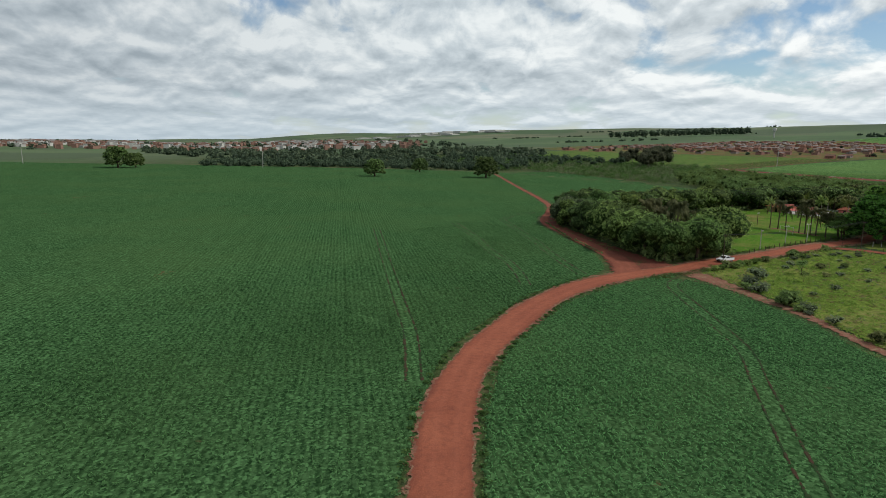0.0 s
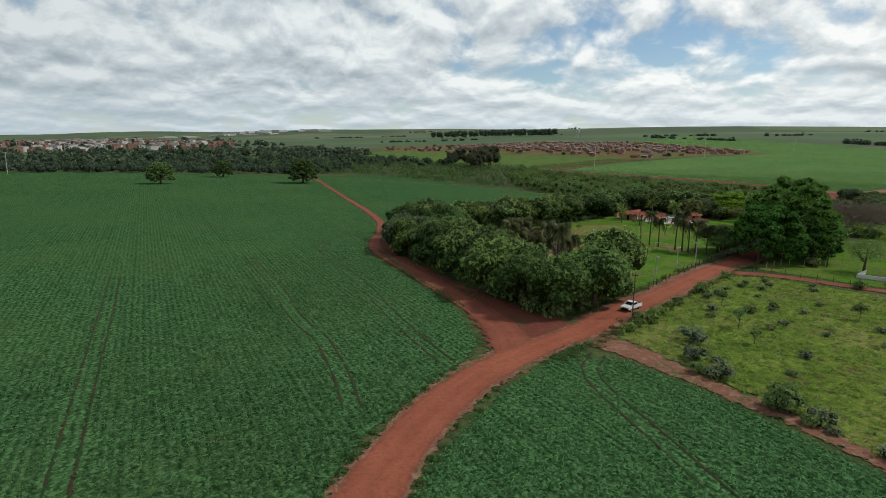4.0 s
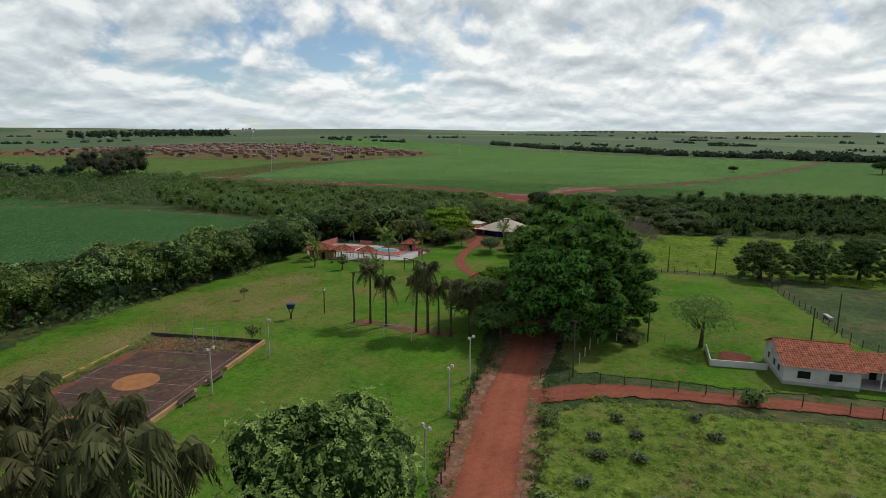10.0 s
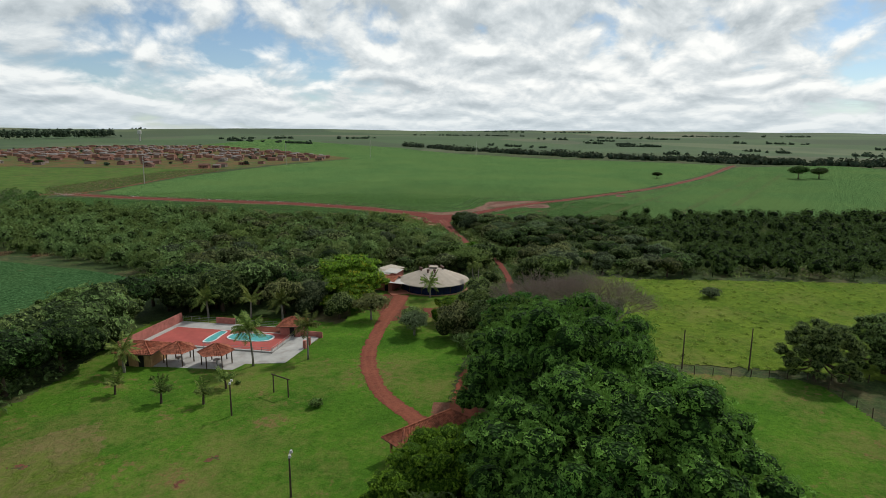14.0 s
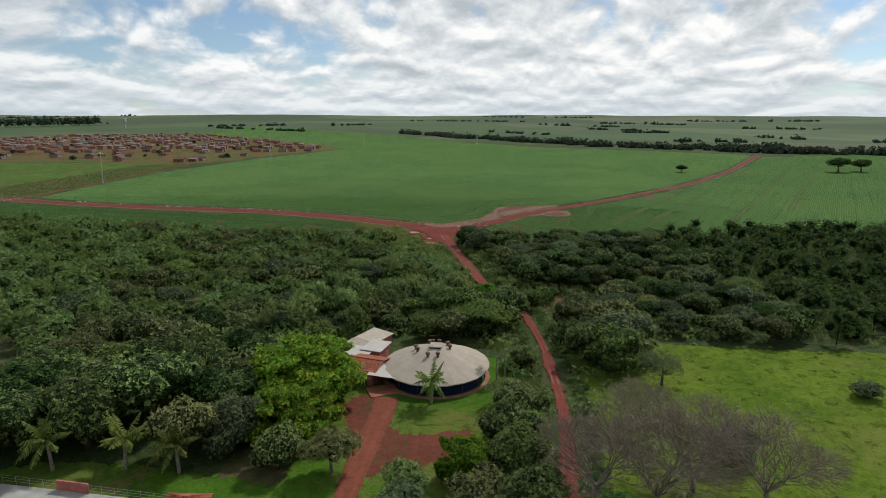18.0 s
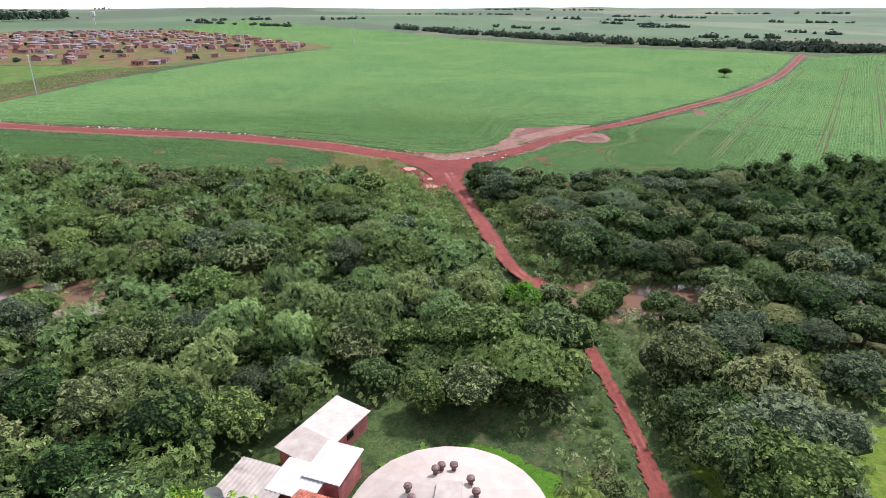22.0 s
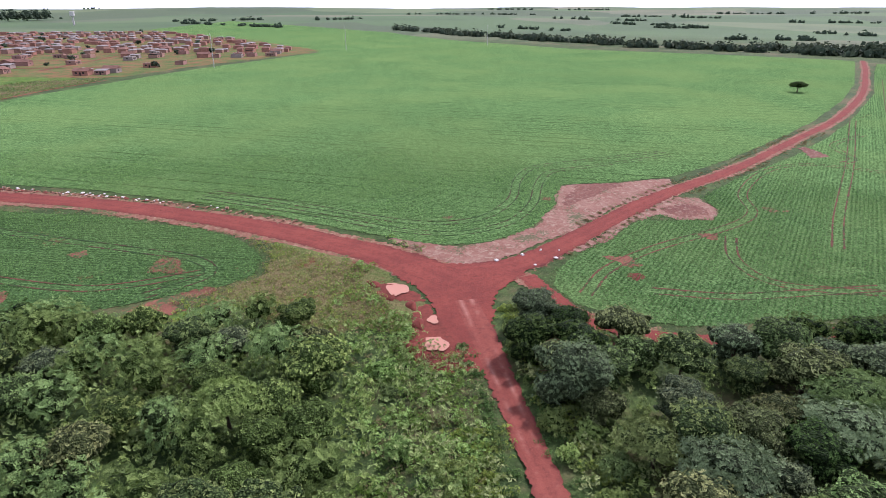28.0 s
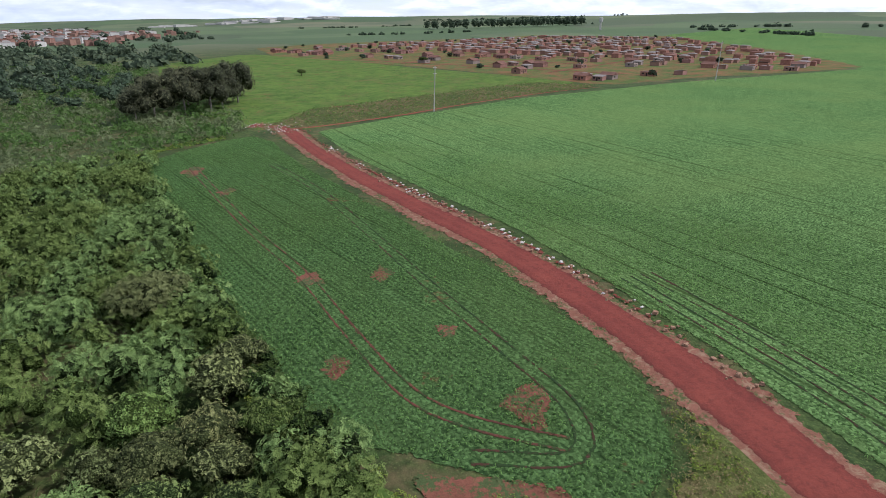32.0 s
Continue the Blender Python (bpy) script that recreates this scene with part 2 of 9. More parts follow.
def soil_mat(name, a, b, dark, rut=False, edge=0.6, weed=None, straw=None, amount=0.5, wet=None):
    """Earth in patches of three sizes; weed, straw: what grows or lies on it."""
    m = Mat(name, 0.95, 0.1)
    c = m.mix(m.ramp(m.noise(0.16, 5, 0.6), (0.35, (0,)), (0.65, (1,))), a, b)
    c = m.mix(m.ramp(m.noise(1.3, 6, 0.7), (0.45, (0,)), (0.7, (0.65,))), c, dark)
    c = m.mix(m.ramp(m.noise(6.0, 4, 0.7), (0.5, (0,)), (0.75, (0.35,))), c, tuple(min(1, k * 1.5) for k in a))
    if rut:
        sx = m.node("ShaderNodeSeparateXYZ")
        m.link(m.uv, sx.inputs[0])
        mid = m.math("ABSOLUTE", m.math("SUBTRACT", sx.outputs[0], 0.5))
        across = m.math("ABSOLUTE", m.math("SUBTRACT", mid, 0.17))
        band = m.math("MULTIPLY", m.ramp(across, (0.0, (0.6,)), (0.10, (0.0,))), m.ramp(m.noise(0.2, 4), (0.3, (0.3,)), (0.7, (1,))))
        c = m.mix(m.math("MULTIPLY", band, 0.6), c, (a[0] * 1.2, a[1] * 1.25, a[2] * 1.3))
        if wet:
            pool = m.math("MULTIPLY", m.ramp(across, (0.0, (0.55,)), (0.11, (0.0,))), m.ramp(m.noise(0.10, 6, 0.7), (0.50, (0,)), (0.60, (1,))))
            c = m.mix(pool, c, wet)
        side = m.ramp(m.math("ADD", mid, m.math("MULTIPLY", m.noise(0.5, 5, 0.65), 0.3)), (0.50, (0,)), (0.62, (0.75,)))
        c = m.mix(side, c, dark)
    if straw:
        c = m.mix(m.ramp(m.noise(0.9, 6, 0.7, dist=0.6), (0.58 - 0.16 * amount, (0,)), (0.72 - 0.16 * amount, (0.8,))), c, straw)
    if weed:
        f = m.math("ADD", m.math("MULTIPLY", m.noise(0.22, 4), 0.5), m.math("MULTIPLY", m.noise(1.9, 6, 0.7), 0.5))
        c = m.mix(m.ramp(f, (0.60 - 0.16 * amount, (0,)), (0.66 - 0.16 * amount, (0.9,))), c, m.mix(m.noise(4.0, 3), tuple(k * 0.5 for k in weed), tuple(k * 1.3 for k in weed)))
    m.color(c)
    m.bump(m.noise(2.2, 6, 0.75), 0.7, 0.15)
    if edge:
        m.ragged(edge, 0.8)
    return m.m


def crop_mat(name, dark, light, turn, row=0.9, bare=0.66, edge=0.7, furrow=0.3, thin=None):
    """A crop seen as a closed canopy, shade between plants painted dark; thin: where and how far round it gap shade and
    ground tint darken the colour.
    """
    m = Mat(name, 1.0, 0.0)
    mp = m.node("ShaderNodeMapping")
    mp.vector_type = "TEXTURE"
    mp.inputs["Rotation"].default_value = (0, 0, radians(turn))
    m.link(m.co, mp.inputs[0])
    wv = m.node("ShaderNodeTexWave", Scale=math.pi / row / 10, Distortion=1.4, Detail=3)
    wv.inputs["Detail Scale"].default_value = 0.7
    wv.bands_direction = "Y"
    m.link(mp.outputs[0], wv.inputs["Vector"])
    cell = m.node("ShaderNodeTexVoronoi", Scale=3.4)
    m.link(m.co, cell.inputs["Vector"])
    sx = m.node("ShaderNodeSeparateXYZ")
    m.link(cell.outputs["Color"], sx.inputs[0])
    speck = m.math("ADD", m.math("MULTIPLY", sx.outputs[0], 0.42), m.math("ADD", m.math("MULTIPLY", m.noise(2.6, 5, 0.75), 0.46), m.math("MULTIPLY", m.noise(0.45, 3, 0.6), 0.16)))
    # Darker between plant cells: shade of the gaps put into the colour.
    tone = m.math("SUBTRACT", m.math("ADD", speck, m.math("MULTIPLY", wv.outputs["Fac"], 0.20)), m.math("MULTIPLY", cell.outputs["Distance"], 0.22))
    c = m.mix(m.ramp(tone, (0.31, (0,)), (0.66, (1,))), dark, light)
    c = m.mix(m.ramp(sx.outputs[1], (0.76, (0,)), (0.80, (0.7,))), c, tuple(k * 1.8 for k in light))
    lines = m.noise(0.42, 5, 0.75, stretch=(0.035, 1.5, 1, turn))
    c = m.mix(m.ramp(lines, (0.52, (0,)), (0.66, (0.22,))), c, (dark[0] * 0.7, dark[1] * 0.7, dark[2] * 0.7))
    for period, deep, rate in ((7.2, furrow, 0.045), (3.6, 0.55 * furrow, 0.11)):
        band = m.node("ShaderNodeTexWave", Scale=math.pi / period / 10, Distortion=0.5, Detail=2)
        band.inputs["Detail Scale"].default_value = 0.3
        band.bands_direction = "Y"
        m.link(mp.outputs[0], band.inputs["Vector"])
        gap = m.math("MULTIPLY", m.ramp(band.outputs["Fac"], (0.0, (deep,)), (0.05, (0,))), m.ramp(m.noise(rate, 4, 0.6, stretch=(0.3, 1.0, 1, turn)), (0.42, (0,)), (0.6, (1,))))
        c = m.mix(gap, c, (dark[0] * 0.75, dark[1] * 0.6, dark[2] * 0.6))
    big = m.noise(0.018, 5, 0.6)
    c = m.mix(m.ramp(big, (0.42, (0,)), (0.62, (0.3,))), c, (light[0] * 1.35, light[1] * 1.1, light[2]))
    patch = m.math("ADD", m.math("MULTIPLY", m.noise(0.07, 3), 0.7), m.math("MULTIPLY", m.noise(0.9, 4), 0.3))
    c = m.mix(m.ramp(patch, (bare, (0,)), (bare + 0.05, (0.85,))), c, (0.16, 0.065, 0.04))
    # Painted darker round this point, for shaded gaps in the stand.
    if thin:
        ln = m.node("ShaderNodeVectorMath")
        ln.operation = "DISTANCE"
        ln.inputs[1].default_value = (thin[0], thin[1], 0)
        m.link(m.co, ln.inputs[0])
        f = m.node("ShaderNodeMapRange")
        m.link(ln.outputs["Value"], f.inputs[0])
        f.inputs[1].default_value, f.inputs[2].default_value, f.inputs[3].default_value, f.inputs[4].default_value = thin[2], thin[3], 0.34, 0.0
        c = m.mix(f.outputs[0], c, m.mix(m.noise(1.2, 5, 0.7), (dark[0], dark[1] * 0.9, dark[2]), (dark[0] * 2.6, dark[1] * 1.5, dark[2] * 1.4)))
    m.color(c)
    m.bump(tone, 0.6, 0.3)
    m.ragged(edge, 1.1)
    return m.m


def grass_mat(name, dark, light, dry, amount=0.5, tuft=1.2, edge=1.4, soil=None, rough_=0.0):
    """Grass in light and dark patches; dry: worn patches; soil: bare gaps; rough_: how tufty."""
    m = Mat(name, 0.95, 0.02)
    c = m.mix(m.ramp(m.noise(0.10, 6, 0.65), (0.36, (0,)), (0.64, (1,))), dark, light)
    clump = m.noise(tuft, 6, 0.72, dist=0.4)
    c = m.mix(m.ramp(clump, (0.46, (0,)), (0.68, (0.45 + 0.4 * rough_,))), c, (dark[0] * 0.5, dark[1] * 0.55, dark[2] * 0.55))
    c = m.mix(m.ramp(m.noise(tuft * 3.1, 5, 0.75), (0.5, (0,)), (0.68, (0.45,))), c, (light[0] * 1.45, light[1] * 1.3, light[2] * 1.3))
    c = m.mix(m.ramp(m.math("ADD", m.math("MULTIPLY", m.noise(0.06, 5, 0.6), 0.6), m.math("MULTIPLY", m.noise(0.8, 6, 0.7), 0.4)), (0.60 - 0.2 * amount, (0,)), (0.76 - 0.2 * amount, (0.8,))), c, dry)
    if soil:
        f = m.math("ADD", m.math("MULTIPLY", m.noise(0.09, 4), 0.45), m.math("MULTIPLY", m.noise(0.9, 6, 0.7), 0.55))
        c = m.mix(m.ramp(f, (0.56, (0,)), (0.63, (0.85,))), c, soil)
    m.color(c)
    m.bump(clump, 0.6 + 0.4 * rough_, 0.25 + 0.4 * rough_)
    if edge:
        m.ragged(edge, 0.6)
    return m.m


WEED = (0.055, 0.10, 0.026)
STRAW = (0.30, 0.21, 0.12)
SOIL = soil_mat("red_soil", (0.305, 0.098, 0.056), (0.24, 0.073, 0.043), (0.15, 0.047, 0.031), True, 0.7)
SOIL_DARK = soil_mat("dark_red_soil", (0.195, 0.050, 0.036), (0.15, 0.038, 0.029), (0.09, 0.027, 0.022), True, 0.8)
SOIL_JUNCTION = soil_mat("trodden_red_soil", (0.195, 0.050, 0.036), (0.15, 0.038, 0.029), (0.10, 0.029, 0.023), False, 1.4)
SOIL_BARE = soil_mat("bare_red_soil", (0.185, 0.058, 0.037), (0.13, 0.043, 0.029), (0.07, 0.027, 0.02), False, 2.2, WEED, None, 0.3)
SOIL_TRACK = soil_mat("packed_red_soil", (0.25, 0.082, 0.05), (0.19, 0.06, 0.038), (0.10, 0.036, 0.025), True, 0.7, WEED, None, 0.0)
SOIL_WET = soil_mat("muddy_red_soil", (0.215, 0.064, 0.046), (0.165, 0.046, 0.034), (0.10, 0.032, 0.026), True, 0.8, wet=(0.34, 0.17, 0.13))
SOIL_PALE = soil_mat("pale_dry_soil", (0.235, 0.135, 0.100), (0.19, 0.088, 0.064), (0.11, 0.052, 0.037), False, 1.1, (0.085, 0.095, 0.045), (0.30, 0.225, 0.165), 0.42)
SOIL_DUG = soil_mat("dug_red_soil", (0.17, 0.045, 0.032), (0.13, 0.036, 0.027), (0.07, 0.022, 0.018), False, 1.2)
VERGE = soil_mat("weedy_verge", (0.22, 0.10, 0.068), (0.18, 0.08, 0.052), (0.11, 0.05, 0.034), False, 1.3, (0.06, 0.095, 0.03), (0.27, 0.19, 0.12), 0.5)
SOIL_PATCH = soil_mat("patchy_red_soil", (0.21, 0.085, 0.056), (0.15, 0.06, 0.04), (0.09, 0.04, 0.026), False, 1.1, (0.055, 0.10, 0.035), None, 0.7)
FURROW = soil_mat("crushed_crop_soil", (0.150, 0.058, 0.038), (0.080, 0.038, 0.026), (0.030, 0.026, 0.016), False, 0.24, (0.026, 0.056, 0.018), None, 0.64)
FURROW_GREEN = soil_mat("crushed_crop", (0.075, 0.036, 0.024), (0.040, 0.027, 0.017), (0.022, 0.026, 0.013), False, 0.28, (0.024, 0.056, 0.018), None, 0.85)
SOIL_SCRAPED = soil_mat("scraped_earth", (0.165, 0.075, 0.055), (0.125, 0.050, 0.038), (0.072, 0.034, 0.027), False, 1.1, None, (0.24, 0.17, 0.125), 0.4)
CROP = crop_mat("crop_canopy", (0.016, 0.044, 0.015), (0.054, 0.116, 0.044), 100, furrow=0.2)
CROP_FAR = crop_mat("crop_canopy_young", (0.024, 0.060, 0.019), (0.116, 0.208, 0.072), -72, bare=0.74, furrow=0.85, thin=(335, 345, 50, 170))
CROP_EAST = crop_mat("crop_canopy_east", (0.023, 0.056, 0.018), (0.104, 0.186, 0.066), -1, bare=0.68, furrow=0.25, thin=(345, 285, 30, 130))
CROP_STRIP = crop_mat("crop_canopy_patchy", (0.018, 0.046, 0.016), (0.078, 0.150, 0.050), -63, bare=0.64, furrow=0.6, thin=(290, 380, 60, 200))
LAWN = grass_mat("lawn_grass", (0.050, 0.126, 0.014), (0.092, 0.196, 0.020), (0.17, 0.165, 0.05), 0.68, 1.4, 1.5, (0.20, 0.13, 0.06), 0.4)
ROUGH = grass_mat("rough_lawn_grass", (0.075, 0.125, 0.018), (0.13, 0.18, 0.03), (0.22, 0.17, 0.08), 0.85, 0.8, 3.0, (0.24, 0.13, 0.075), 0.8)
PASTURE = grass_mat("pasture_grass", (0.092, 0.150, 0.024), (0.180, 0.245, 0.044), (0.23, 0.19, 0.08), 0.55, 0.75, 1.5, (0.085, 0.055, 0.032), 1.0)
PASTURE_YELLOW = grass_mat("yellow_pasture_grass", (0.080, 0.145, 0.017), (0.145, 0.210, 0.027), (0.18, 0.19, 0.05), 0.5, 0.6, 1.8, None, 0.8)
SCRUB = grass_mat("scrub_ground", (0.035, 0.08, 0.022), (0.055, 0.105, 0.03), (0.11, 0.10, 0.045), 0.3, 0.5)
MEADOW = grass_mat("meadow_grass", (0.062, 0.118, 0.028), (0.112, 0.178, 0.040), (0.13, 0.125, 0.055), 0.42, 0.35, 3.0, (0.17, 0.075, 0.05), 0.6)
SCRUB_GRASS = grass_mat("scrubby_grass", (0.052, 0.080, 0.026), (0.105, 0.120, 0.044), (0.15, 0.11, 0.06), 0.7, 0.5, 2.0, (0.16, 0.07, 0.045), 1.0)
DRYGRASS = grass_mat("dry_grass", (0.085, 0.118, 0.034), (0.150, 0.160, 0.056), (0.20, 0.14, 0.080), 0.75, 1.0, 1.8, (0.17, 0.06, 0.04), 1.0)


def far_ground():
    m = Mat("far_farmland", 0.9, 0.1)
    n = m.node("ShaderNodeTexVoronoi", Scale=0.0022)
    n.distance = "MANHATTAN"
    mp = m.node("ShaderNodeMapping", Rotation=(0, 0, radians(33)))
    m.link(m.co, mp.inputs[0])
    m.link(mp.outputs[0], n.inputs["Vector"])
    sx = m.node("ShaderNodeSeparateXYZ")
    m.link(n.outputs["Color"], sx.inputs[0])
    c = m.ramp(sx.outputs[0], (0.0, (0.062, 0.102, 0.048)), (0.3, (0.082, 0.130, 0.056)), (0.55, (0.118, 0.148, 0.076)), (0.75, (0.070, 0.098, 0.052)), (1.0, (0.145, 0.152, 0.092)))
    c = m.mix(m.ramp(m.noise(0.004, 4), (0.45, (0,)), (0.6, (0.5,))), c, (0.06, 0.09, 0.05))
    near = m.mix(m.ramp(m.noise(0.09, 6, 0.65), (0.38, (0,)), (0.62, (1,))), (0.032, 0.058, 0.018), (0.07, 0.11, 0.03))
    near = m.mix(m.ramp(m.noise(0.8, 6, 0.78, dist=0.5), (0.42, (0,)), (0.58, (0.75,))), near, (0.022, 0.036, 0.012))
    near = m.mix(m.ramp(m.noise(3.5, 4, 0.7), (0.55, (0,)), (0.66, (0.6,))), near, (0.13, 0.16, 0.05))
    near = m.mix(m.ramp(m.math("ADD", m.math("MULTIPLY", m.noise(0.04, 4), 0.6), m.math("MULTIPLY", m.noise(0.5, 5), 0.4)), (0.50, (0,)), (0.64, (0.7,))), near, (0.14, 0.105, 0.055))
    ln = m.node("ShaderNodeVectorMath")
    ln.operation = "DISTANCE"
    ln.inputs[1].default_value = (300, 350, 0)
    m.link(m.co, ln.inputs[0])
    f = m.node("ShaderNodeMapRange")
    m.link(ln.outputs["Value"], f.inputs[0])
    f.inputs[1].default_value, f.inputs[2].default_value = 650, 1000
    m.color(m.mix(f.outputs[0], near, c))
    m.bump(m.noise(1.4, 5, 0.75), 0.6, 0.25)
    return m.m


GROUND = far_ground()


def plain(name, c, rough=0.7, spec=0.3, metal=0.0, vary=0.25, scale=1.5, stain=None, bump=0.15):
    m = Mat(name, rough, spec, metal)
    k = m.mix(m.ramp(m.noise(scale, 5, 0.6), (0.3, (0,)), (0.7, (1,))), tuple(a * (1 - vary) for a in c), tuple(min(1, a * (1 + vary * 0.6)) for a in c))
    if stain:
        k = m.mix(m.ramp(m.noise(scale * 0.45, 6, 0.7), (0.52, (0,)), (0.68, (0.8,))), k, stain)
    m.color(k)
    if bump:
        m.bump(m.noise(scale * 6, 4), bump, 0.02)
    return m.m


BARK = plain("bark", (0.10, 0.075, 0.055), 0.9, 0.1, vary=0.4, scale=2.5, bump=0.6)
BARK_GREY = plain("grey_bark", (0.27, 0.24, 0.21), 0.9, 0.1, vary=0.35, scale=2.0, bump=0.5)
TWIG = plain("dry_twigs", (0.27, 0.215, 0.175), 0.9, 0.1, vary=0.35, scale=1.0, bump=0)
LEAF_DARK = leaf_mat("dark_leaves", (0.019, 0.040, 0.010), (0.078, 0.134, 0.034))
LEAF_MID = leaf_mat("green_leaves", (0.047, 0.081, 0.024), (0.205, 0.278, 0.091))
LEAF_FIG = leaf_mat("glossy_fig_leaves", (0.030, 0.078, 0.015), (0.125, 0.255, 0.045))
LEAF_OLIVE = leaf_mat("olive_leaves", (0.065, 0.087, 0.029), (0.249, 0.278, 0.111))
LEAF_BRIGHT = leaf_mat("bright_leaves", (0.080, 0.184, 0.012), (0.181, 0.317, 0.030))
LEAF_FLOWER = leaf_mat("yellow_flowering_leaves", (0.105, 0.205, 0.014), (0.240, 0.370, 0.036), tip=(0.42, 0.35, 0.03))
LEAF_FRESH = leaf_mat("fresh_leaves", (0.066, 0.112, 0.024), (0.215, 0.295, 0.085))
LEAF_GROVE = leaf_mat("bright_grove_leaves", (0.046, 0.094, 0.022), (0.205, 0.305, 0.088))
LEAF_GREY = leaf_mat("grey_green_leaves", (0.072, 0.101, 0.048), (0.176, 0.224, 0.108))
LEAF_PALM = leaf_mat("palm_leaves", (0.06, 0.095, 0.020), (0.19, 0.23, 0.055), 0.45, cut=0)
LEAF_PALM_DARK = leaf_mat("dull_palm_leaves", (0.035, 0.042, 0.016), (0.111, 0.111, 0.046), 0.5, cut=0)
LEAF_GUM = leaf_mat("gum_leaves", (0.06, 0.07, 0.04), (0.11, 0.115, 0.065))
LEAF_PALE = leaf_mat("pale_shrub_leaves", (0.085, 0.115, 0.06), (0.24, 0.28, 0.17), cut=5.0)
CROP_LEAF = leaf_mat("crop_leaves", (0.018, 0.056, 0.016), (0.140, 0.300, 0.104), 0.6, cut=0, through_=0.35)
CROP_LEAF_YOUNG = leaf_mat("young_crop_leaves", (0.034, 0.084, 0.024), (0.152, 0.305, 0.080), 0.55, cut=0, through_=0.35)
GRASS_BLADE = leaf_mat("grass_blades", (0.10, 0.165, 0.030), (0.19, 0.26, 0.055), 0.85, cut=8.0, through_=0.4)
STRAW_BLADE = leaf_mat("dry_grass_blades", (0.14, 0.15, 0.055), (0.26, 0.22, 0.11), 0.85, cut=8.0, through_=0.4)
WEED_BLADE = leaf_mat("weed_blades", (0.055, 0.105, 0.028), (0.125, 0.190, 0.056), 0.85, cut=7.0, through_=0.4)
# Distance haze is painted into these two colours: greyer and bluer than near leaves.
LEAF_FAR_HAZE = leaf_mat("hazed_far_leaves", (0.042, 0.064, 0.040), (0.082, 0.112, 0.064), cut=0)
FAR_CORE_HAZE = plain("hazed_far_inner_leaves", (0.052, 0.074, 0.048), 0.9, 0.0, vary=0.4, scale=0.2, bump=0)
INNER = {}
TILE = plain("clay_tiles", (0.38, 0.13, 0.078), 0.85, 0.15, vary=0.6, scale=2.2, stain=(0.16, 0.07, 0.05), bump=0.2)
PINK = plain("pink_plaster", (0.48, 0.18, 0.15), 0.85, 0.1, vary=0.3, scale=0.8, stain=(0.22, 0.09, 0.075))
WHITE_WALL = plain("white_plaster", (0.62, 0.62, 0.60), 0.8, 0.2, vary=0.12, scale=0.7, stain=(0.40, 0.37, 0.33))
YELLOW_WALL = plain("yellow_plaster", (0.42, 0.26, 0.12), 0.85, 0.15, vary=0.3, scale=0.8, stain=(0.20, 0.12, 0.07))
CONCRETE = plain("concrete", (0.42, 0.41, 0.39), 0.85, 0.2, vary=0.2, scale=0.5, stain=(0.27, 0.24, 0.21))
STAINED = plain("black_stained_concrete", (0.10, 0.085, 0.07), 0.9, 0.1, vary=0.4, scale=1.0, stain=(0.05, 0.04, 0.03))
CONCRETE_POLE = plain("pole_concrete", (0.45, 0.43, 0.40), 0.85, 0.2, vary=0.2, scale=2)
POST_WOOD = plain("weathered_wood", (0.10, 0.075, 0.055), 0.9, 0.1, vary=0.35, scale=4)
POST_WHITE = plain("whitewashed_wood", (0.50, 0.49, 0.46), 0.9, 0.1, vary=0.25, scale=4)
CANVAS = plain("beige_canvas", (0.43, 0.37, 0.305), 0.8, 0.2, vary=0.16, scale=0.35, stain=(0.36, 0.285, 0.225), bump=0.05)
SHEET_WHITE = plain("white_sheet_metal", (0.50, 0.475, 0.44), 0.6, 0.3, vary=0.12, scale=0.6, stain=(0.5, 0.44, 0.38))
SHEET_OLD = plain("old_fibre_cement", (0.40, 0.35, 0.29), 0.9, 0.1, vary=0.25, scale=0.7, stain=(0.16, 0.14, 0.12))
BLUE = plain("dark_blue_cloth", (0.010, 0.018, 0.07), 0.7, 0.2, vary=0.4, scale=1.5)
DARK = plain("dark_opening", (0.012, 0.012, 0.012), 0.6, 0.2, vary=0.3)
METAL_GREY = plain("galvanised_metal", (0.42, 0.41, 0.39), 0.45, 0.5, 0.6, vary=0.3, scale=3, stain=(0.2, 0.14, 0.1))
DECK_RED = plain("red_pool_deck", (0.42, 0.095, 0.08), 0.7, 0.2, vary=0.25, scale=0.28, stain=(0.24, 0.10, 0.06))
POOL_RIM = plain("white_pool_rim", (0.75, 0.76, 0.75), 0.5, 0.4, vary=0.08)
COURT = soil_mat("worn_court_floor", (0.115, 0.062, 0.048), (0.060, 0.042, 0.038), (0.035, 0.028, 0.028), False, 0, (0.075, 0.10, 0.035), (0.20, 0.10, 0.06), 0.32)
COURT_SOIL = soil_mat("court_soil", (0.20, 0.085, 0.05), (0.13, 0.06, 0.04), (0.07, 0.035, 0.028), False, 0, WEED, None, 0.4)
COURT_YELLOW = plain("faded_yellow_paint", (0.34, 0.15, 0.06), 0.9, 0.1, vary=0.3, scale=0.8, stain=(0.2, 0.09, 0.05))
RUST = plain("rusty_metal", (0.15, 0.085, 0.07), 0.7, 0.3, 0.2, vary=0.4, scale=3, stain=(0.30, 0.26, 0.23))
LINE_WHITE = plain("faded_white_paint", (0.26, 0.22, 0.20), 0.9, 0.1, vary=0.5, scale=1.2, stain=(0.09, 0.06, 0.05))
BRICK = plain("hollow_brick", (0.40, 0.20, 0.145), 0.9, 0.1, vary=0.3, scale=0.9, stain=(0.33, 0.20, 0.15))
CAR_PAINT = plain("white_car_paint", (0.78, 0.78, 0.78), 0.25, 0.6, vary=0.03, bump=0)
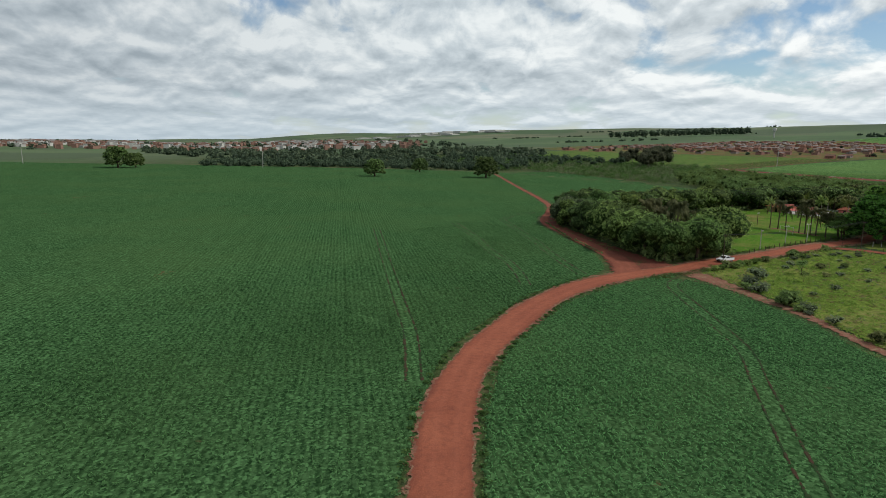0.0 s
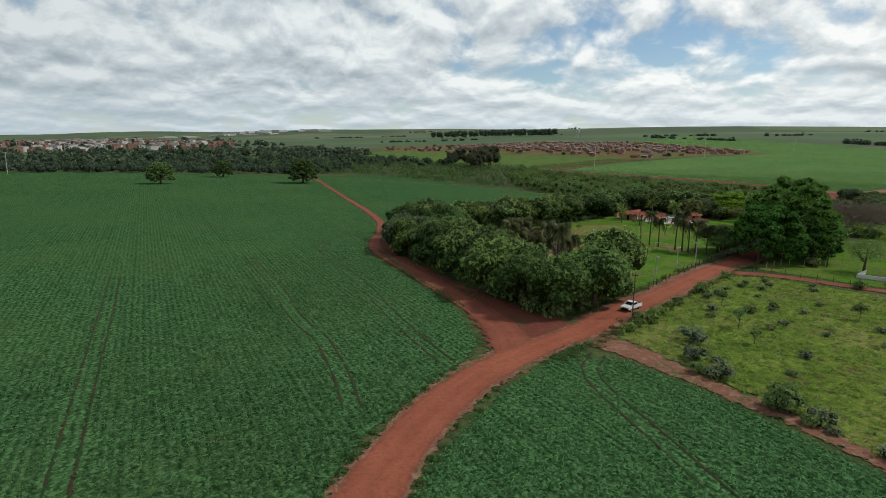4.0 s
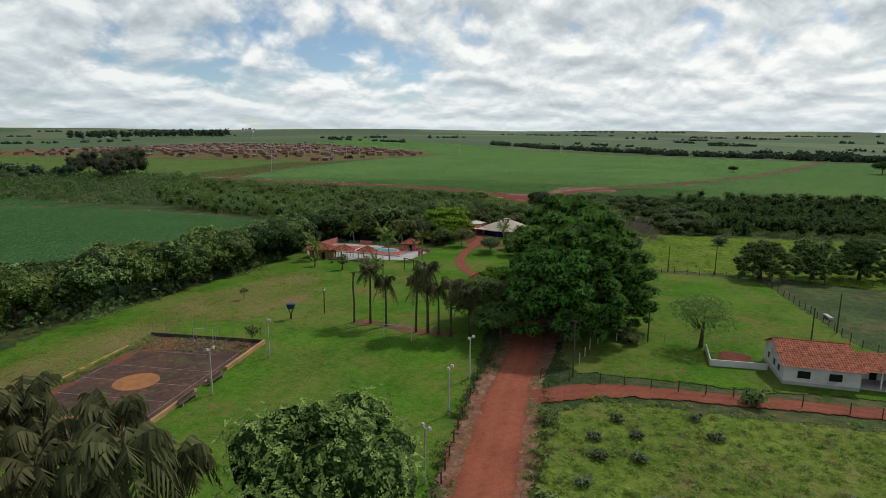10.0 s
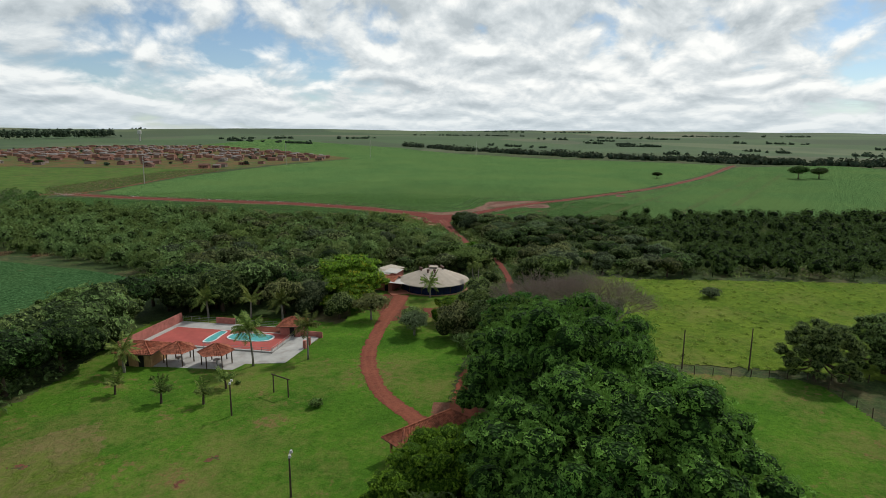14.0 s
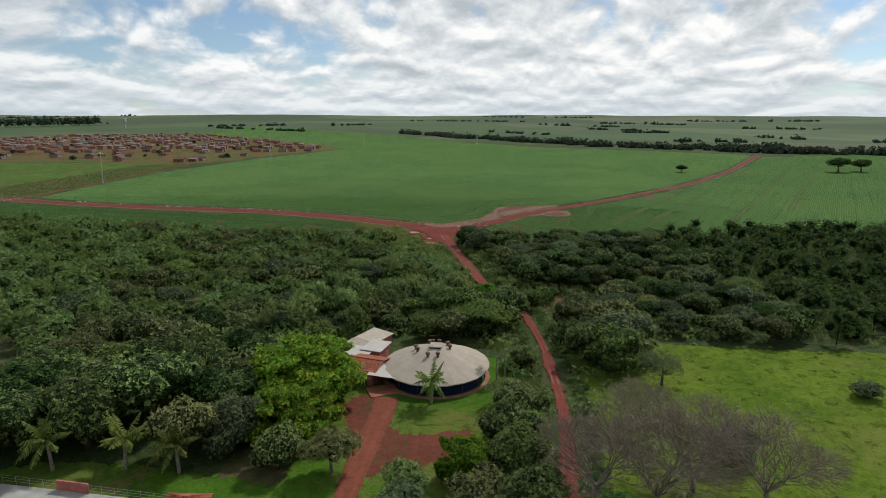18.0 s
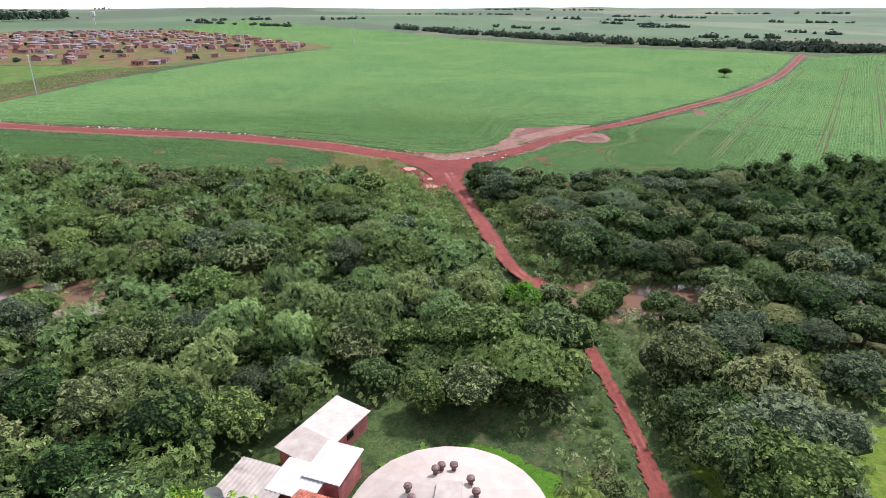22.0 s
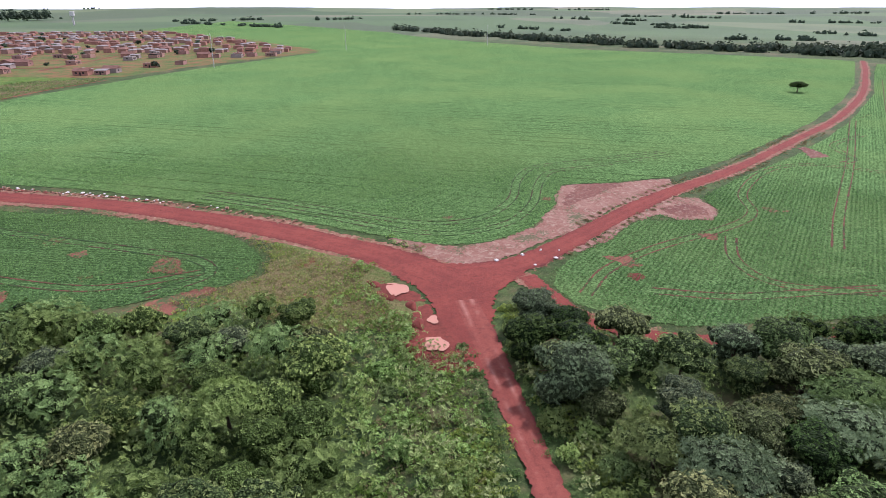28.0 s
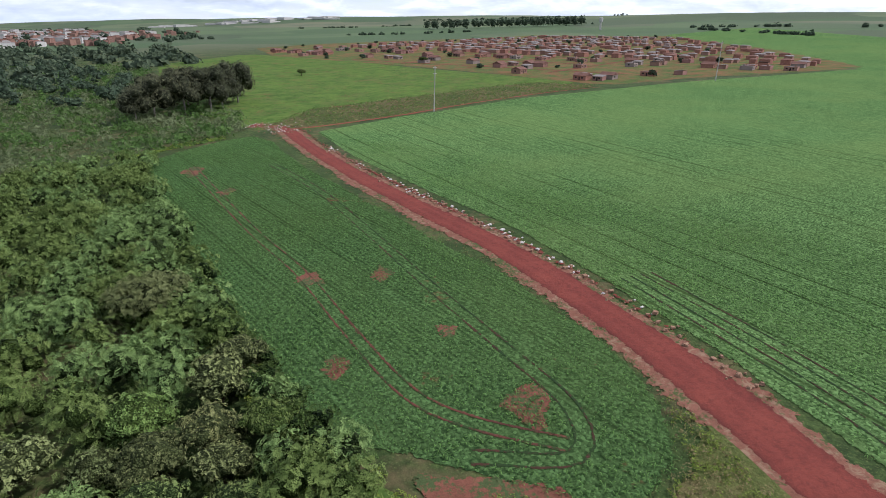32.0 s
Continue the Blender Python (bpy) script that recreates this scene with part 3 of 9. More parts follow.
CAR_GLASS = plain("dark_car_glass", (0.012, 0.014, 0.017), 0.08, 0.7, vary=0.1, bump=0)
RUBBER = plain("black_rubber", (0.015, 0.015, 0.016), 0.8, 0.2, vary=0.2)
TANK_BLUE = plain("blue_water_tank", (0.015, 0.035, 0.09), 0.5, 0.4, vary=0.2)
WIRE = plain("wire", (0.03, 0.03, 0.03), 0.6, 0.3, vary=0.1, bump=0)
LITTER_WHITE = plain("pale_rubbish", (0.62, 0.58, 0.54), 0.7, 0.3, vary=0.4, scale=3)
LITTER_BROWN = plain("brown_rubbish", (0.28, 0.17, 0.11), 0.9, 0.1, vary=0.5, scale=3)


def water_mat(name, c, rough, spec=0.6):
    m = Mat(name, rough, spec)
    m.color(m.mix(m.noise(0.12, 4), c, tuple(a * 0.8 for a in c)))
    m.bump(m.noise(2.5, 4), 0.08, 0.05)
    return m.m


WATER_BROWN = water_mat("muddy_water", (0.20, 0.115, 0.075), 0.12)
PUDDLE = water_mat("muddy_puddle_water", (0.42, 0.20, 0.14), 0.6, 0.15)
WATER_POOL = water_mat("pool_water", (0.16, 0.52, 0.52), 0.06)


# ---- the lie of the land ----
PROFILE = [(-2500, 8), (-400, 2), (0, 0), (200, -0.3), (270, -1.2), (315, -1.6), (342, -2.4), (357, -3.0), (372, -2.7), (400, -2.1), (420, -1.3), (444, 0.1), (470, 1.5),
           (520, 2.9), (600, 4.6), (700, 8.0), (780, 11), (900, 14), (1000, 15), (1300, 22), (2000, 55), (3000, 92), (4500, 125), (7000, 150)]
ALONG = np.arange(-2500, 7000, 10.0)
HEIGHT = np.interp(ALONG, [a for a, b in PROFILE], [b for a, b in PROFILE])
HEIGHT = np.convolve(np.pad(HEIGHT, 3, mode="edge"), np.array([1, 2, 3, 4, 3, 2, 1]) / 16.0, mode="valid")


def su(x, y):
    return 0.837 * x + 0.547 * y, -0.547 * x + 0.837 * y


def xy(s, u):
    return 0.837 * s - 0.547 * u, 0.547 * s + 0.837 * u


def H(x, y):
    """Height of the ground."""
    x, y = np.asarray(x, float), np.asarray(y, float)
    s, u = su(x, y)
    z = np.interp(s, ALONG, HEIGHT)
    z = z + 0.16 * np.sin(x / 31 + 1.3) * np.sin(y / 37 + 0.4) + 0.05 * np.sin(x / 17 - y / 21)
    w = 2.5 + 4.6 * np.exp(-((u - 54) / 16) ** 2) + 6.0 * np.exp(-((u - 146) / 12) ** 2)
    z = z - 1.9 * np.exp(-((s - 357) / w) ** 2)
    far = np.clip((np.hypot(x - 300, y - 350) - 900) / 1500, 0, 1)
    z = z + far * (10 * np.sin(x / 410 + 0.7) * np.sin(y / 530 + 1.1) + 7 * np.sin((x + y) / 290))
    return z


def Hf(x, y):
    return float(H(x, y))


def inside(poly, x, y):
    x, y = np.asarray(x, float), np.asarray(y, float)
    hit = np.zeros(x.shape, bool)
    n = len(poly)
    for i in range(n):
        (x0, y0), (x1, y1) = poly[i], poly[(i + 1) % n]
        if y0 == y1:
            continue
        c = ((y0 > y) != (y1 > y)) & (x < (x1 - x0) * (y - y0) / (y1 - y0) + x0)
        hit ^= c
    return hit


def smooth_line(pts, step=2.0, closed=False):
    """Catmull-Rom through the points, at even steps."""
    p = [np.array(q, float) for q in pts]
    if closed:
        p = [p[-1]] + p + [p[0], p[1]]
    else:
        p = [2 * p[0] - p[1]] + p + [2 * p[-1] - p[-2]]
    out = []
    for i in range(1, len(p) - 2):
        n = max(1, int(np.linalg.norm(p[i + 1] - p[i]) / step))
        for k in range(n):
            t = k / n
            out.append(0.5 * (2 * p[i] + (p[i + 1] - p[i - 1]) * t + (2 * p[i - 1] - 5 * p[i] + 4 * p[i + 1] - p[i + 2]) * t * t
                              + (3 * p[i] - p[i - 1] - 3 * p[i + 1] + p[i + 2]) * t ** 3))
    if not closed:
        out.append(p[-2])
    return np.array(out)


def near_line(line, x, y):
    """Distance of points to a polyline's samples."""
    x, y = np.asarray(x, float), np.asarray(y, float)
    d = np.full(x.shape, 1e9)
    for q in line:
        d = np.minimum(d, np.hypot(x - q[0], y - q[1]))
    return d


class Geo:
    """Collects vertices and faces of one mesh."""

    def __init__(self):
        self.v, self.f, self.mi, self.n, self.mat = [], [], [], 0, 0

    def add(self, verts, faces):
        verts = np.asarray(verts, float).reshape(-1, 3)
        self.v.append(verts)
        for f in faces:
            self.f.append(tuple(int(i) + self.n for i in f))
            self.mi.append(self.mat)
        self.n += len(verts)
        return self

    def quads(self, verts):
        """verts: N x 4 x 3."""
        k = len(verts)
        self.v.append(np.asarray(verts, float).reshape(-1, 3))
        self.f.extend(map(tuple, (np.arange(k * 4).reshape(k, 4) + self.n).tolist()))
        self.mi.extend([self.mat] * k)
        self.n += 4 * k
        return self

    def box(self, c, size, rz=0.0, taper=1.0, chamfer=0.0):
        sx, sy, sz = (a / 2 for a in size)
        k = math.radians(rz)
        co, si = math.cos(k), math.sin(k)
        ring = [(-sx, -sy), (sx, -sy), (sx, sy), (-sx, sy)]
        if chamfer:
            q = chamfer
            ring = [(-sx + q, -sy), (sx - q, -sy), (sx, -sy + q), (sx, sy - q), (sx - q, sy), (-sx + q, sy), (-sx, sy - q), (-sx, -sy + q)]
        n = len(ring)
        vs = [(c[0] + (x * co - y * si) * t, c[1] + (x * si + y * co) * t, c[2] + z) for z, t in ((-sz, 1.0), (sz, taper)) for x, y in ring]
        return self.add(vs, [tuple(range(n))[::-1], tuple(range(n, 2 * n))] + [(i, (i + 1) % n, n + (i + 1) % n, n + i) for i in range(n)])

    def tube(self, pts, radii, sides=6, cap=True):
        pts = [np.array(p, float) for p in pts]
        vs = []
        for i, p in enumerate(pts):
            d = pts[min(i + 1, len(pts) - 1)] - pts[max(i - 1, 0)]
            d = d / (np.linalg.norm(d) + 1e-9)
            a = np.cross(d, (0.31, 0.93, 0.17))
            a /= np.linalg.norm(a) + 1e-9
            b = np.cross(d, a)
            for k in range(sides):
                w = 2 * math.pi * k / sides
                vs.append(p + radii[i] * (a * math.cos(w) + b * math.sin(w)))
        fs = [(i * sides + k, i * sides + (k + 1) % sides, (i + 1) * sides + (k + 1) % sides, (i + 1) * sides + k) for i in range(len(pts) - 1) for k in range(sides)]
        if cap:
            fs += [tuple(range(sides))[::-1], tuple(range((len(pts) - 1) * sides, len(pts) * sides))]
        return self.add(vs, fs)

    def blob(self, c, r, rng, rough=0.15, rings=5, segs=8):
        vs, fs = [], []
        for i in range(rings + 1):
            th = math.pi * i / rings
            for k in range(segs):
                ph = 2 * math.pi * k / segs
                w = 1 + rough * rng.uniform(-1, 1)
                vs.append((c[0] + r[0] * w * math.sin(th) * math.cos(ph), c[1] + r[1] * w * math.sin(th) * math.sin(ph), c[2] + r[2] * w * math.cos(th)))
        for i in range(rings):
            for k in range(segs):
                fs.append((i * segs + k, (i + 1) * segs + k, (i + 1) * segs + (k + 1) % segs, i * segs + (k + 1) % segs))
        return self.add(vs, fs)

    def object(self, name, mats, parent=None, label="", smooth=False):
        me = bpy.data.meshes.new(name)
        me.from_pydata(np.concatenate(self.v).tolist() if self.v else [], [], self.f)
        for m in mats if isinstance(mats, (list, tuple)) else [mats]:
            me.materials.append(m)
        if len(me.materials) > 1:
            me.polygons.foreach_set("material_index", self.mi)
        if smooth == "inner":
            me.polygons.foreach_set("use_smooth", [k == 1 for k in self.mi])
        elif smooth:
            me.polygons.foreach_set("use_smooth", [True] * len(me.polygons))
        me.update()
        ob = new(name, me)
        if parent:
            ob.parent = parent
        if label:
            ob["label"] = label
        return ob


def thing(name, label, category, at=(0, 0, 0), rz=0.0, group="", kind=""):
    e = new(name)
    e.empty_display_size = 0.2
    e.matrix_world = pose(*at, 0, 0, rz)
    return tagged(e, label, category, group, kind)


def setting(name, geo, mat, label, category, kind="structure", smooth=False):
    return tagged(geo.object(name, mat, smooth=smooth), label, category, "", kind)


def sheet(name, poly, mat, label, category, lift=0.08, step=8.0, wobble=0.0, curved=False, kind="structure"):
    """A piece of ground cover inside an outline, laid on the land."""
    if curved:
        edge = smooth_line(poly, step * 0.5, True)
    else:
        edge = []
        for i, a in enumerate(poly):
            b = poly[(i + 1) % len(poly)]
            n = max(1, int(math.dist(a, b) / min(step * 0.6, 2.5 if math.dist(a, b) < 90 else 8)))
            edge += [(a[0] + (b[0] - a[0]) * k / n, a[1] + (b[1] - a[1]) * k / n) for k in range(n)]
        edge = np.array(edge)
    if wobble:
        edge = edge + wobble * np.stack([np.sin(edge[:, 1] * 0.21 + 1) + 0.6 * np.sin(edge[:, 1] * 0.53), np.sin(edge[:, 0] * 0.19) + 0.6 * np.sin(edge[:, 0] * 0.47 + 2)], 1) * 0.6
    lo, hi = edge.min(0), edge.max(0)
    gx, gy = np.meshgrid(np.arange(lo[0] + step / 2, hi[0], step), np.arange(lo[1] + step / 2, hi[1], step))
    gx, gy = gx.ravel(), gy.ravel()
    keep = inside(edge.tolist(), gx, gy)
    gx, gy = gx[keep], gy[keep]
    keep = near_line(edge, gx, gy) > step * 0.35
    pts = [Vector(p) for p in edge] + [Vector(p) for p in zip(gx[keep], gy[keep])]
    m = len(edge)
    co, _, fs, *_ = geometry.delaunay_2d_cdt(pts, [], [list(range(m))], 1, 0.001)
    co = np.array([tuple(c) for c in co])
    g = Geo()
    g.add(np.column_stack([co, H(co[:, 0], co[:, 1]) + lift]), fs)
    ob = setting(name, g, mat, label, category, kind, True)
    far = near_line(edge, co[:, 0], co[:, 1])
    ob.data.attributes.new("edge", "FLOAT", "POINT").data.foreach_set("value", 1.0 + np.where(far < 0.02, 0.0, far))
    return ob


def strip(name, line, widths, mat, label, category, lift=0.1, floor=-99.0, kind="structure", edge=0.18, parent=None):
    """A track laid along a line of points, with uneven edges; u runs across it."""
    line = np.asarray(line, float)
    n = len(line)
    d = np.gradient(line, axis=0)
    d /= np.linalg.norm(d, axis=1)[:, None] + 1e-9
    side = np.stack([-d[:, 1], d[:, 0]], 1)
    w = np.interp(np.linspace(0, 1, n), np.linspace(0, 1, len(widths)), widths)
    k = np.arange(n)
    g = Geo()
    cols = [-0.5, -0.3, -0.1, 0.1, 0.3, 0.5]
    vs = np.zeros((n, len(cols), 3))
    for j, c in enumerate(cols):
        wob = edge * (np.sin(k * 0.37 + 5 * j) + np.sin(k * 0.16 + 2 * j) + 0.5 * np.sin(k * 0.71 + j)) if abs(c) == 0.5 else 0
        p = line + side * (c * w + np.sign(c) * wob)[:, None]
        vs[:, j, :2] = p
        vs[:, j, 2] = np.maximum(H(p[:, 0], p[:, 1]), floor) + lift - (0.05 if abs(c) == 0.5 else 0)
    m = len(cols)
    fs = [(i * m + j, i * m + j + 1, (i + 1) * m + j + 1, (i + 1) * m + j) for i in range(n - 1) for j in range(m - 1)]
    g.add(vs.reshape(-1, 3), [f[::-1] for f in fs])
    ob = setting(name, g, mat, label, category, kind, True)
    uv = ob.data.uv_layers.new(name="across")
    vi = np.zeros(len(ob.data.loops), int)
    ob.data.loops.foreach_get("vertex_index", vi)
    u = np.array(cols)[vi % m] + 0.5
    uv.data.foreach_set("uv", np.stack([u, (vi // m) * 0.1], 1).ravel())
    ob.data.attributes.new("edge", "FLOAT", "POINT").data.foreach_set("value", (1.0 + (0.5 - np.abs(np.array(cols)))[None, :] * w[:, None]).ravel())
    if parent:
        ob.parent = parent
    return ob


# ---- ground, fields, roads ----
def ground():
    def axis(a, b, lo, hi):
        near = np.arange(a, b + 1, 7.0)
        out, k = [near[0]], 7.0
        while out[-1] > lo:
            k *= 1.12
            out.append(out[-1] - k)
        end, k = [near[-1]], 7.0
        while end[-1] < hi:
            k *= 1.12
            end.append(end[-1] + k)
        return np.concatenate([out[:0:-1], near, end[1:]])
    xs, ys = axis(-120, 900, -5200, 5600), axis(-60, 760, -4000, 5600)
    gx, gy = np.meshgrid(xs, ys)
    z = H(gx, gy)
    g = Geo()
    nx, ny = len(xs), len(ys)
    i, j = np.meshgrid(np.arange(nx - 1), np.arange(ny - 1))
    a = (j * nx + i).ravel()
    g.add(np.stack([gx, gy, z], -1).reshape(-1, 3), [])
    g.f = list(map(tuple, np.stack([a, a + 1, a + nx + 1, a + nx], 1).tolist()))
    g.mi = [0] * len(g.f)
    return setting("ground", g, GROUND, "rolling green farmland and scrub reaching the horizon", "ground", smooth=True)


ground()

ROAD_A = smooth_line([(-14, -90), (-5, -20), (-1, 25), (0, 43), (1, 60), (4, 73), (8.7, 84), (18.5, 102), (30, 115.5), (42, 124), (55, 130.5), (66, 137.7), (79, 144.5), (92, 152),
                      (108, 161), (127, 171), (142, 184), (160, 196), (178, 203), (194, 207), (211, 214), (224, 221), (239, 230), (254, 241), (263, 250),
                      (271, 261), (290, 278), (308.8, 295.4), (323.3, 309.4), (330.5, 315.8)], 2.0)
ROAD_B = smooth_line([(41, 124), (43.5, 134), (43.5, 146), (42, 160), (40, 176), (37.5, 194), (37, 208), (39, 219), (44, 236), (48, 259), (48.6, 290), (48.3, 327), (47.3, 420), (46.8, 490), (44, 580)], 2.0)
ROAD_LEFT = smooth_line([(323, 309), (324, 324), (322.8, 337), (321.1, 353.6), (316.9, 373.5), (310, 398.4), (298.8, 426.7), (284, 465.3), (272, 503), (263.5, 534), (257, 545), (248, 549)], 2.0)
ROAD_RIGHT = smooth_line([(326, 311), (334, 303.5), (347.5, 299.7), (369, 295.4), (391.8, 289.9), (423, 280.3), (471.7, 270), (537, 257.1), (623, 248), (740, 245), (833, 245)], 2.5)
DRIVE = smooth_line([(146, 187), (150, 194), (153, 200), (155, 205), (159, 211), (167, 219), (178, 226), (187, 231), (195, 235), (202, 239)], 1.5)
TRACK_HOUSE = smooth_line([(108, 158), (116, 152), (124, 139), (132, 125), (142, 108), (160, 80)], 2.0)
TRACK_SMALL = smooth_line([(331, 300), (327.5, 294.5), (324, 289), (323, 281.5), (325, 274), (329, 267), (333.5, 261), (339.6, 253.5), (346, 246), (361, 228)], 2.0)
TRACK_TOWN = smooth_line([(262, 537), (275, 541), (291, 549.6), (315.6, 564.6), (347, 587), (396.5, 614), (438.3, 628.8)], 3.0)

FIELD_ONE = [(-14, -150), (-9, -20), (-4, 25), (-3.2, 43), (-2.4, 60), (0.2, 74), (5.8, 87.5), (18, 108), (28, 118.5), (34, 124.3), (37.8, 129.2), (39.6, 138), (40, 150), (38.7, 163), (36.4, 178), (35, 190), (34.3, 207), (36, 217), (41.5, 231), (45.8, 259), (46.6, 290), (46.6, 327), (45.6, 420), (45, 490),
             (41, 560), (-80, 590), (-310, 640), (-700, 700), (-1000, 400), (-1000, -150)]
FIELD_CURVE = [(-7, -150), (-1.5, -20), (2.2, 25), (3.4, 43), (4.5, 58), (7.5, 72), (12, 83), (21.5, 100), (33, 112.5), (44, 120.5), (51, 125.5), (55, 117), (58.5, 105), (60.5, 88), (60, 40), (60, -150)]
FIELD_BACK = [(42, 221), (47, 236), (50.8, 259), (51, 290), (50.5, 327), (49.5, 420), (49, 490), (52, 560), (109, 566), (135, 495), (151, 432), (165.5, 375), (174, 335), (177, 312), (168, 291), (150, 278), (130, 267), (104, 255), (78, 245), (57, 239)]
FIELD_WIDE = [(335.6, 316), (332.3, 323), (330.2, 334), (328.4, 349), (326.2, 361.5), (322, 382), (315.5, 409), (302, 441), (286, 484), (274, 530), (291, 543), (311, 558), (380.6, 600), (466, 625.7), (560, 648), (665, 676), (720, 770), (880, 1300), (1150, 1420), (1060, 900),
              (940, 700), (850, 470), (830, 250), (662, 251), (586, 256.5), (522, 265), (472, 274.6), (433.4, 283.4), (405, 292.8), (392.5, 303), (382.5, 314.6), (366.6, 309.6), (353, 308.3), (343.3, 310)]
FIELD_EAST = [(332, 298), (342, 296.3), (354, 294), (366, 291.8), (373.8, 288), (372.6, 284.2), (376.2, 278), (383.4, 278.6), (390.4, 283.4), (412.8, 278.6), (449.5, 268), (490, 260), (534, 253), (624.6, 243.2), (740, 240.5), (805, 237), (900, 150), (789.9, 4.8), (545.6, 12.1), (433.4, 144.2), (400, 186), (349, 247.5), (342, 256), (336, 263.5), (331.5, 269), (328.3, 274), (326, 282), (326.6, 290)]
FIELD_STRIP = [(296, 413), (307, 387.5), (313.3, 366), (314.4, 352), (311.4, 343.4), (306, 338.6), (299.6, 340.3), (291.6, 345.5), (284.7, 350.3), (278.5, 352.6), (273.4, 360), (268, 374), (255, 403), (240, 442), (222, 492), (236, 514), (251.4, 527.6), (259, 514), (270, 477), (281, 450), (292, 424)]
LAWN_CLUB = [(58, 158), (66, 146), (80, 150), (107, 165), (124, 176), (138, 188), (152, 194), (172, 203), (192, 209), (208, 218), (222, 226), (224, 236), (205, 246), (190, 244), (178, 236), (168, 262), (157, 269), (133, 250.5), (96, 234), (78, 226.5), (58, 212), (56, 185)]
LAWN_HOUSE = [(116, 160), (130, 168), (146, 182), (166, 194), (186, 183), (198, 156), (170, 139), (158, 133), (146, 118), (136, 124), (127, 140)]
PASTURE_NEAR = [(58, 128), (60, 116), (62, 105), (63, 83), (64, 40), (150, 20), (170, 60), (140, 104), (128, 124), (121, 137), (113, 152), (104, 155), (92, 148), (80, 141), (68, 134)]
PASTURE_EAST = [(188, 186), (196, 203), (211, 210), (225, 217.5), (238, 225.5), (247, 221), (252, 207), (262, 185), (276, 160), (310, 100), (240, 60), (205, 130), (200, 157)]
MEADOW_TOWN = [(247, 536.9), (273.7, 535.3), (327.4, 579.6), (407.9, 629.2), (438.7, 657.3), (349.3, 796.4), (309.7, 876.6), (193.4, 1034.2), (124.1, 908.6), (192.9, 640.1)]
DRY_CORNER = [(314.6, 352.4), (319, 346), (321, 338), (321, 326), (319.5, 320), (315, 310), (306, 303), (303, 311), (297, 317), (296, 330), (291, 343), (299.6, 339.6), (306, 338), (311.8, 343)]

JUNCTION = [(305.3, 299), (311.5, 306), (317.1, 313.7), (318.8, 320), (319.8, 330), (320, 338), (326.4, 340), (327.8, 330), (328, 316), (331.5, 308), (339, 304), (337, 299.6), (331, 300), (324, 301.6), (312, 296.3), (304.6, 290.4), (300, 293)]

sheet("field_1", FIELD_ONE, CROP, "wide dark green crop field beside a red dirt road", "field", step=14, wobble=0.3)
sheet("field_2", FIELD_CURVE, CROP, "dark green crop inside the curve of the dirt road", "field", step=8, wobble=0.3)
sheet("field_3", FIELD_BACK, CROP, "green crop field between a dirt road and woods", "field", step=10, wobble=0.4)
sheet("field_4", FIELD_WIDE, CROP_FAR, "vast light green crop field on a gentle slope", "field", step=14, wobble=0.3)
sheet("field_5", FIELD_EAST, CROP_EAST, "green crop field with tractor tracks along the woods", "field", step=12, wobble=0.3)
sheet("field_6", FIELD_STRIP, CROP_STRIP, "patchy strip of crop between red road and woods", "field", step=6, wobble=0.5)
sheet("lawn_1", LAWN_CLUB, LAWN, "mown green lawn of a country club", "lawn", step=6, wobble=0.4)
sheet("lawn_2", LAWN_HOUSE, LAWN, "green grass field behind the tiled house", "lawn", step=6, wobble=0.4)
sheet("bare_ground_9", [(109.5, 196), (113, 190.5), (114, 184), (117, 177.5), (119.5, 179), (117.5, 185), (116.5, 191), (114.5, 196.5)], SOIL_PATCH, "worn earth under the palms", "soil", 0.11, 1.5, 0.5)
sheet("lawn_4", [(211, 246.5), (216, 249), (222, 246.5), (226, 240), (226, 232), (222, 229), (218, 233), (214, 240)], LAWN, "mown grass behind the round bar", "lawn", 0.12, 2.5, 0.3)
for _k, (_x, _y, _r) in enumerate([(132.5, 211.9, 1.5), (126.8, 209.9, 1.3), (119.2, 227.3, 1.4)]):
    sheet(f"worn_patch_{_k + 1}", [(_x + _r * (1 + 0.3 * math.sin(3 * b + _k)) * math.cos(b), _y + _r * (1 + 0.3 * math.sin(2 * b + _k)) * math.sin(b)) for b in np.arange(0, 6.2, 0.5)], SOIL_PATCH, "worn bare patch in the lawn", "soil", 0.11, 1.0)
sheet("rough_grass", [(57, 204), (62, 188), (74, 200), (92, 213), (102, 207), (116, 212), (128, 222), (132, 234), (120, 236), (104, 230), (88, 224), (70, 216)], ROUGH, "rough dry grass between court and trees", "grass", 0.10, 4, 1.2)
sheet("lawn_3", [(199.2, 236.6), (197, 232.8), (196.8, 229.4), (199.3, 226.1), (204.2, 224.1), (208, 226.6), (206, 230.5), (203.4, 235.6)], LAWN, "half round lawn before the bar", "lawn", 0.135, 2.5, 0.3)
sheet("pasture_1", PASTURE_NEAR, PASTURE, "rough yellow-green pasture with shrubs", "pasture", step=6, wobble=0.5)
sheet("pasture_2", PASTURE_EAST, PASTURE_YELLOW, "yellow-green open pasture by the woods", "pasture", step=6, wobble=0.6)
sheet("meadow", MEADOW_TOWN, MEADOW, "bright green meadow below the town", "meadow", step=14, wobble=1.0)
sheet("dry_grass_corner", DRY_CORNER, DRYGRASS, "dry yellowish grass at the road junction", "grass", step=4, wobble=0.6, lift=0.08)
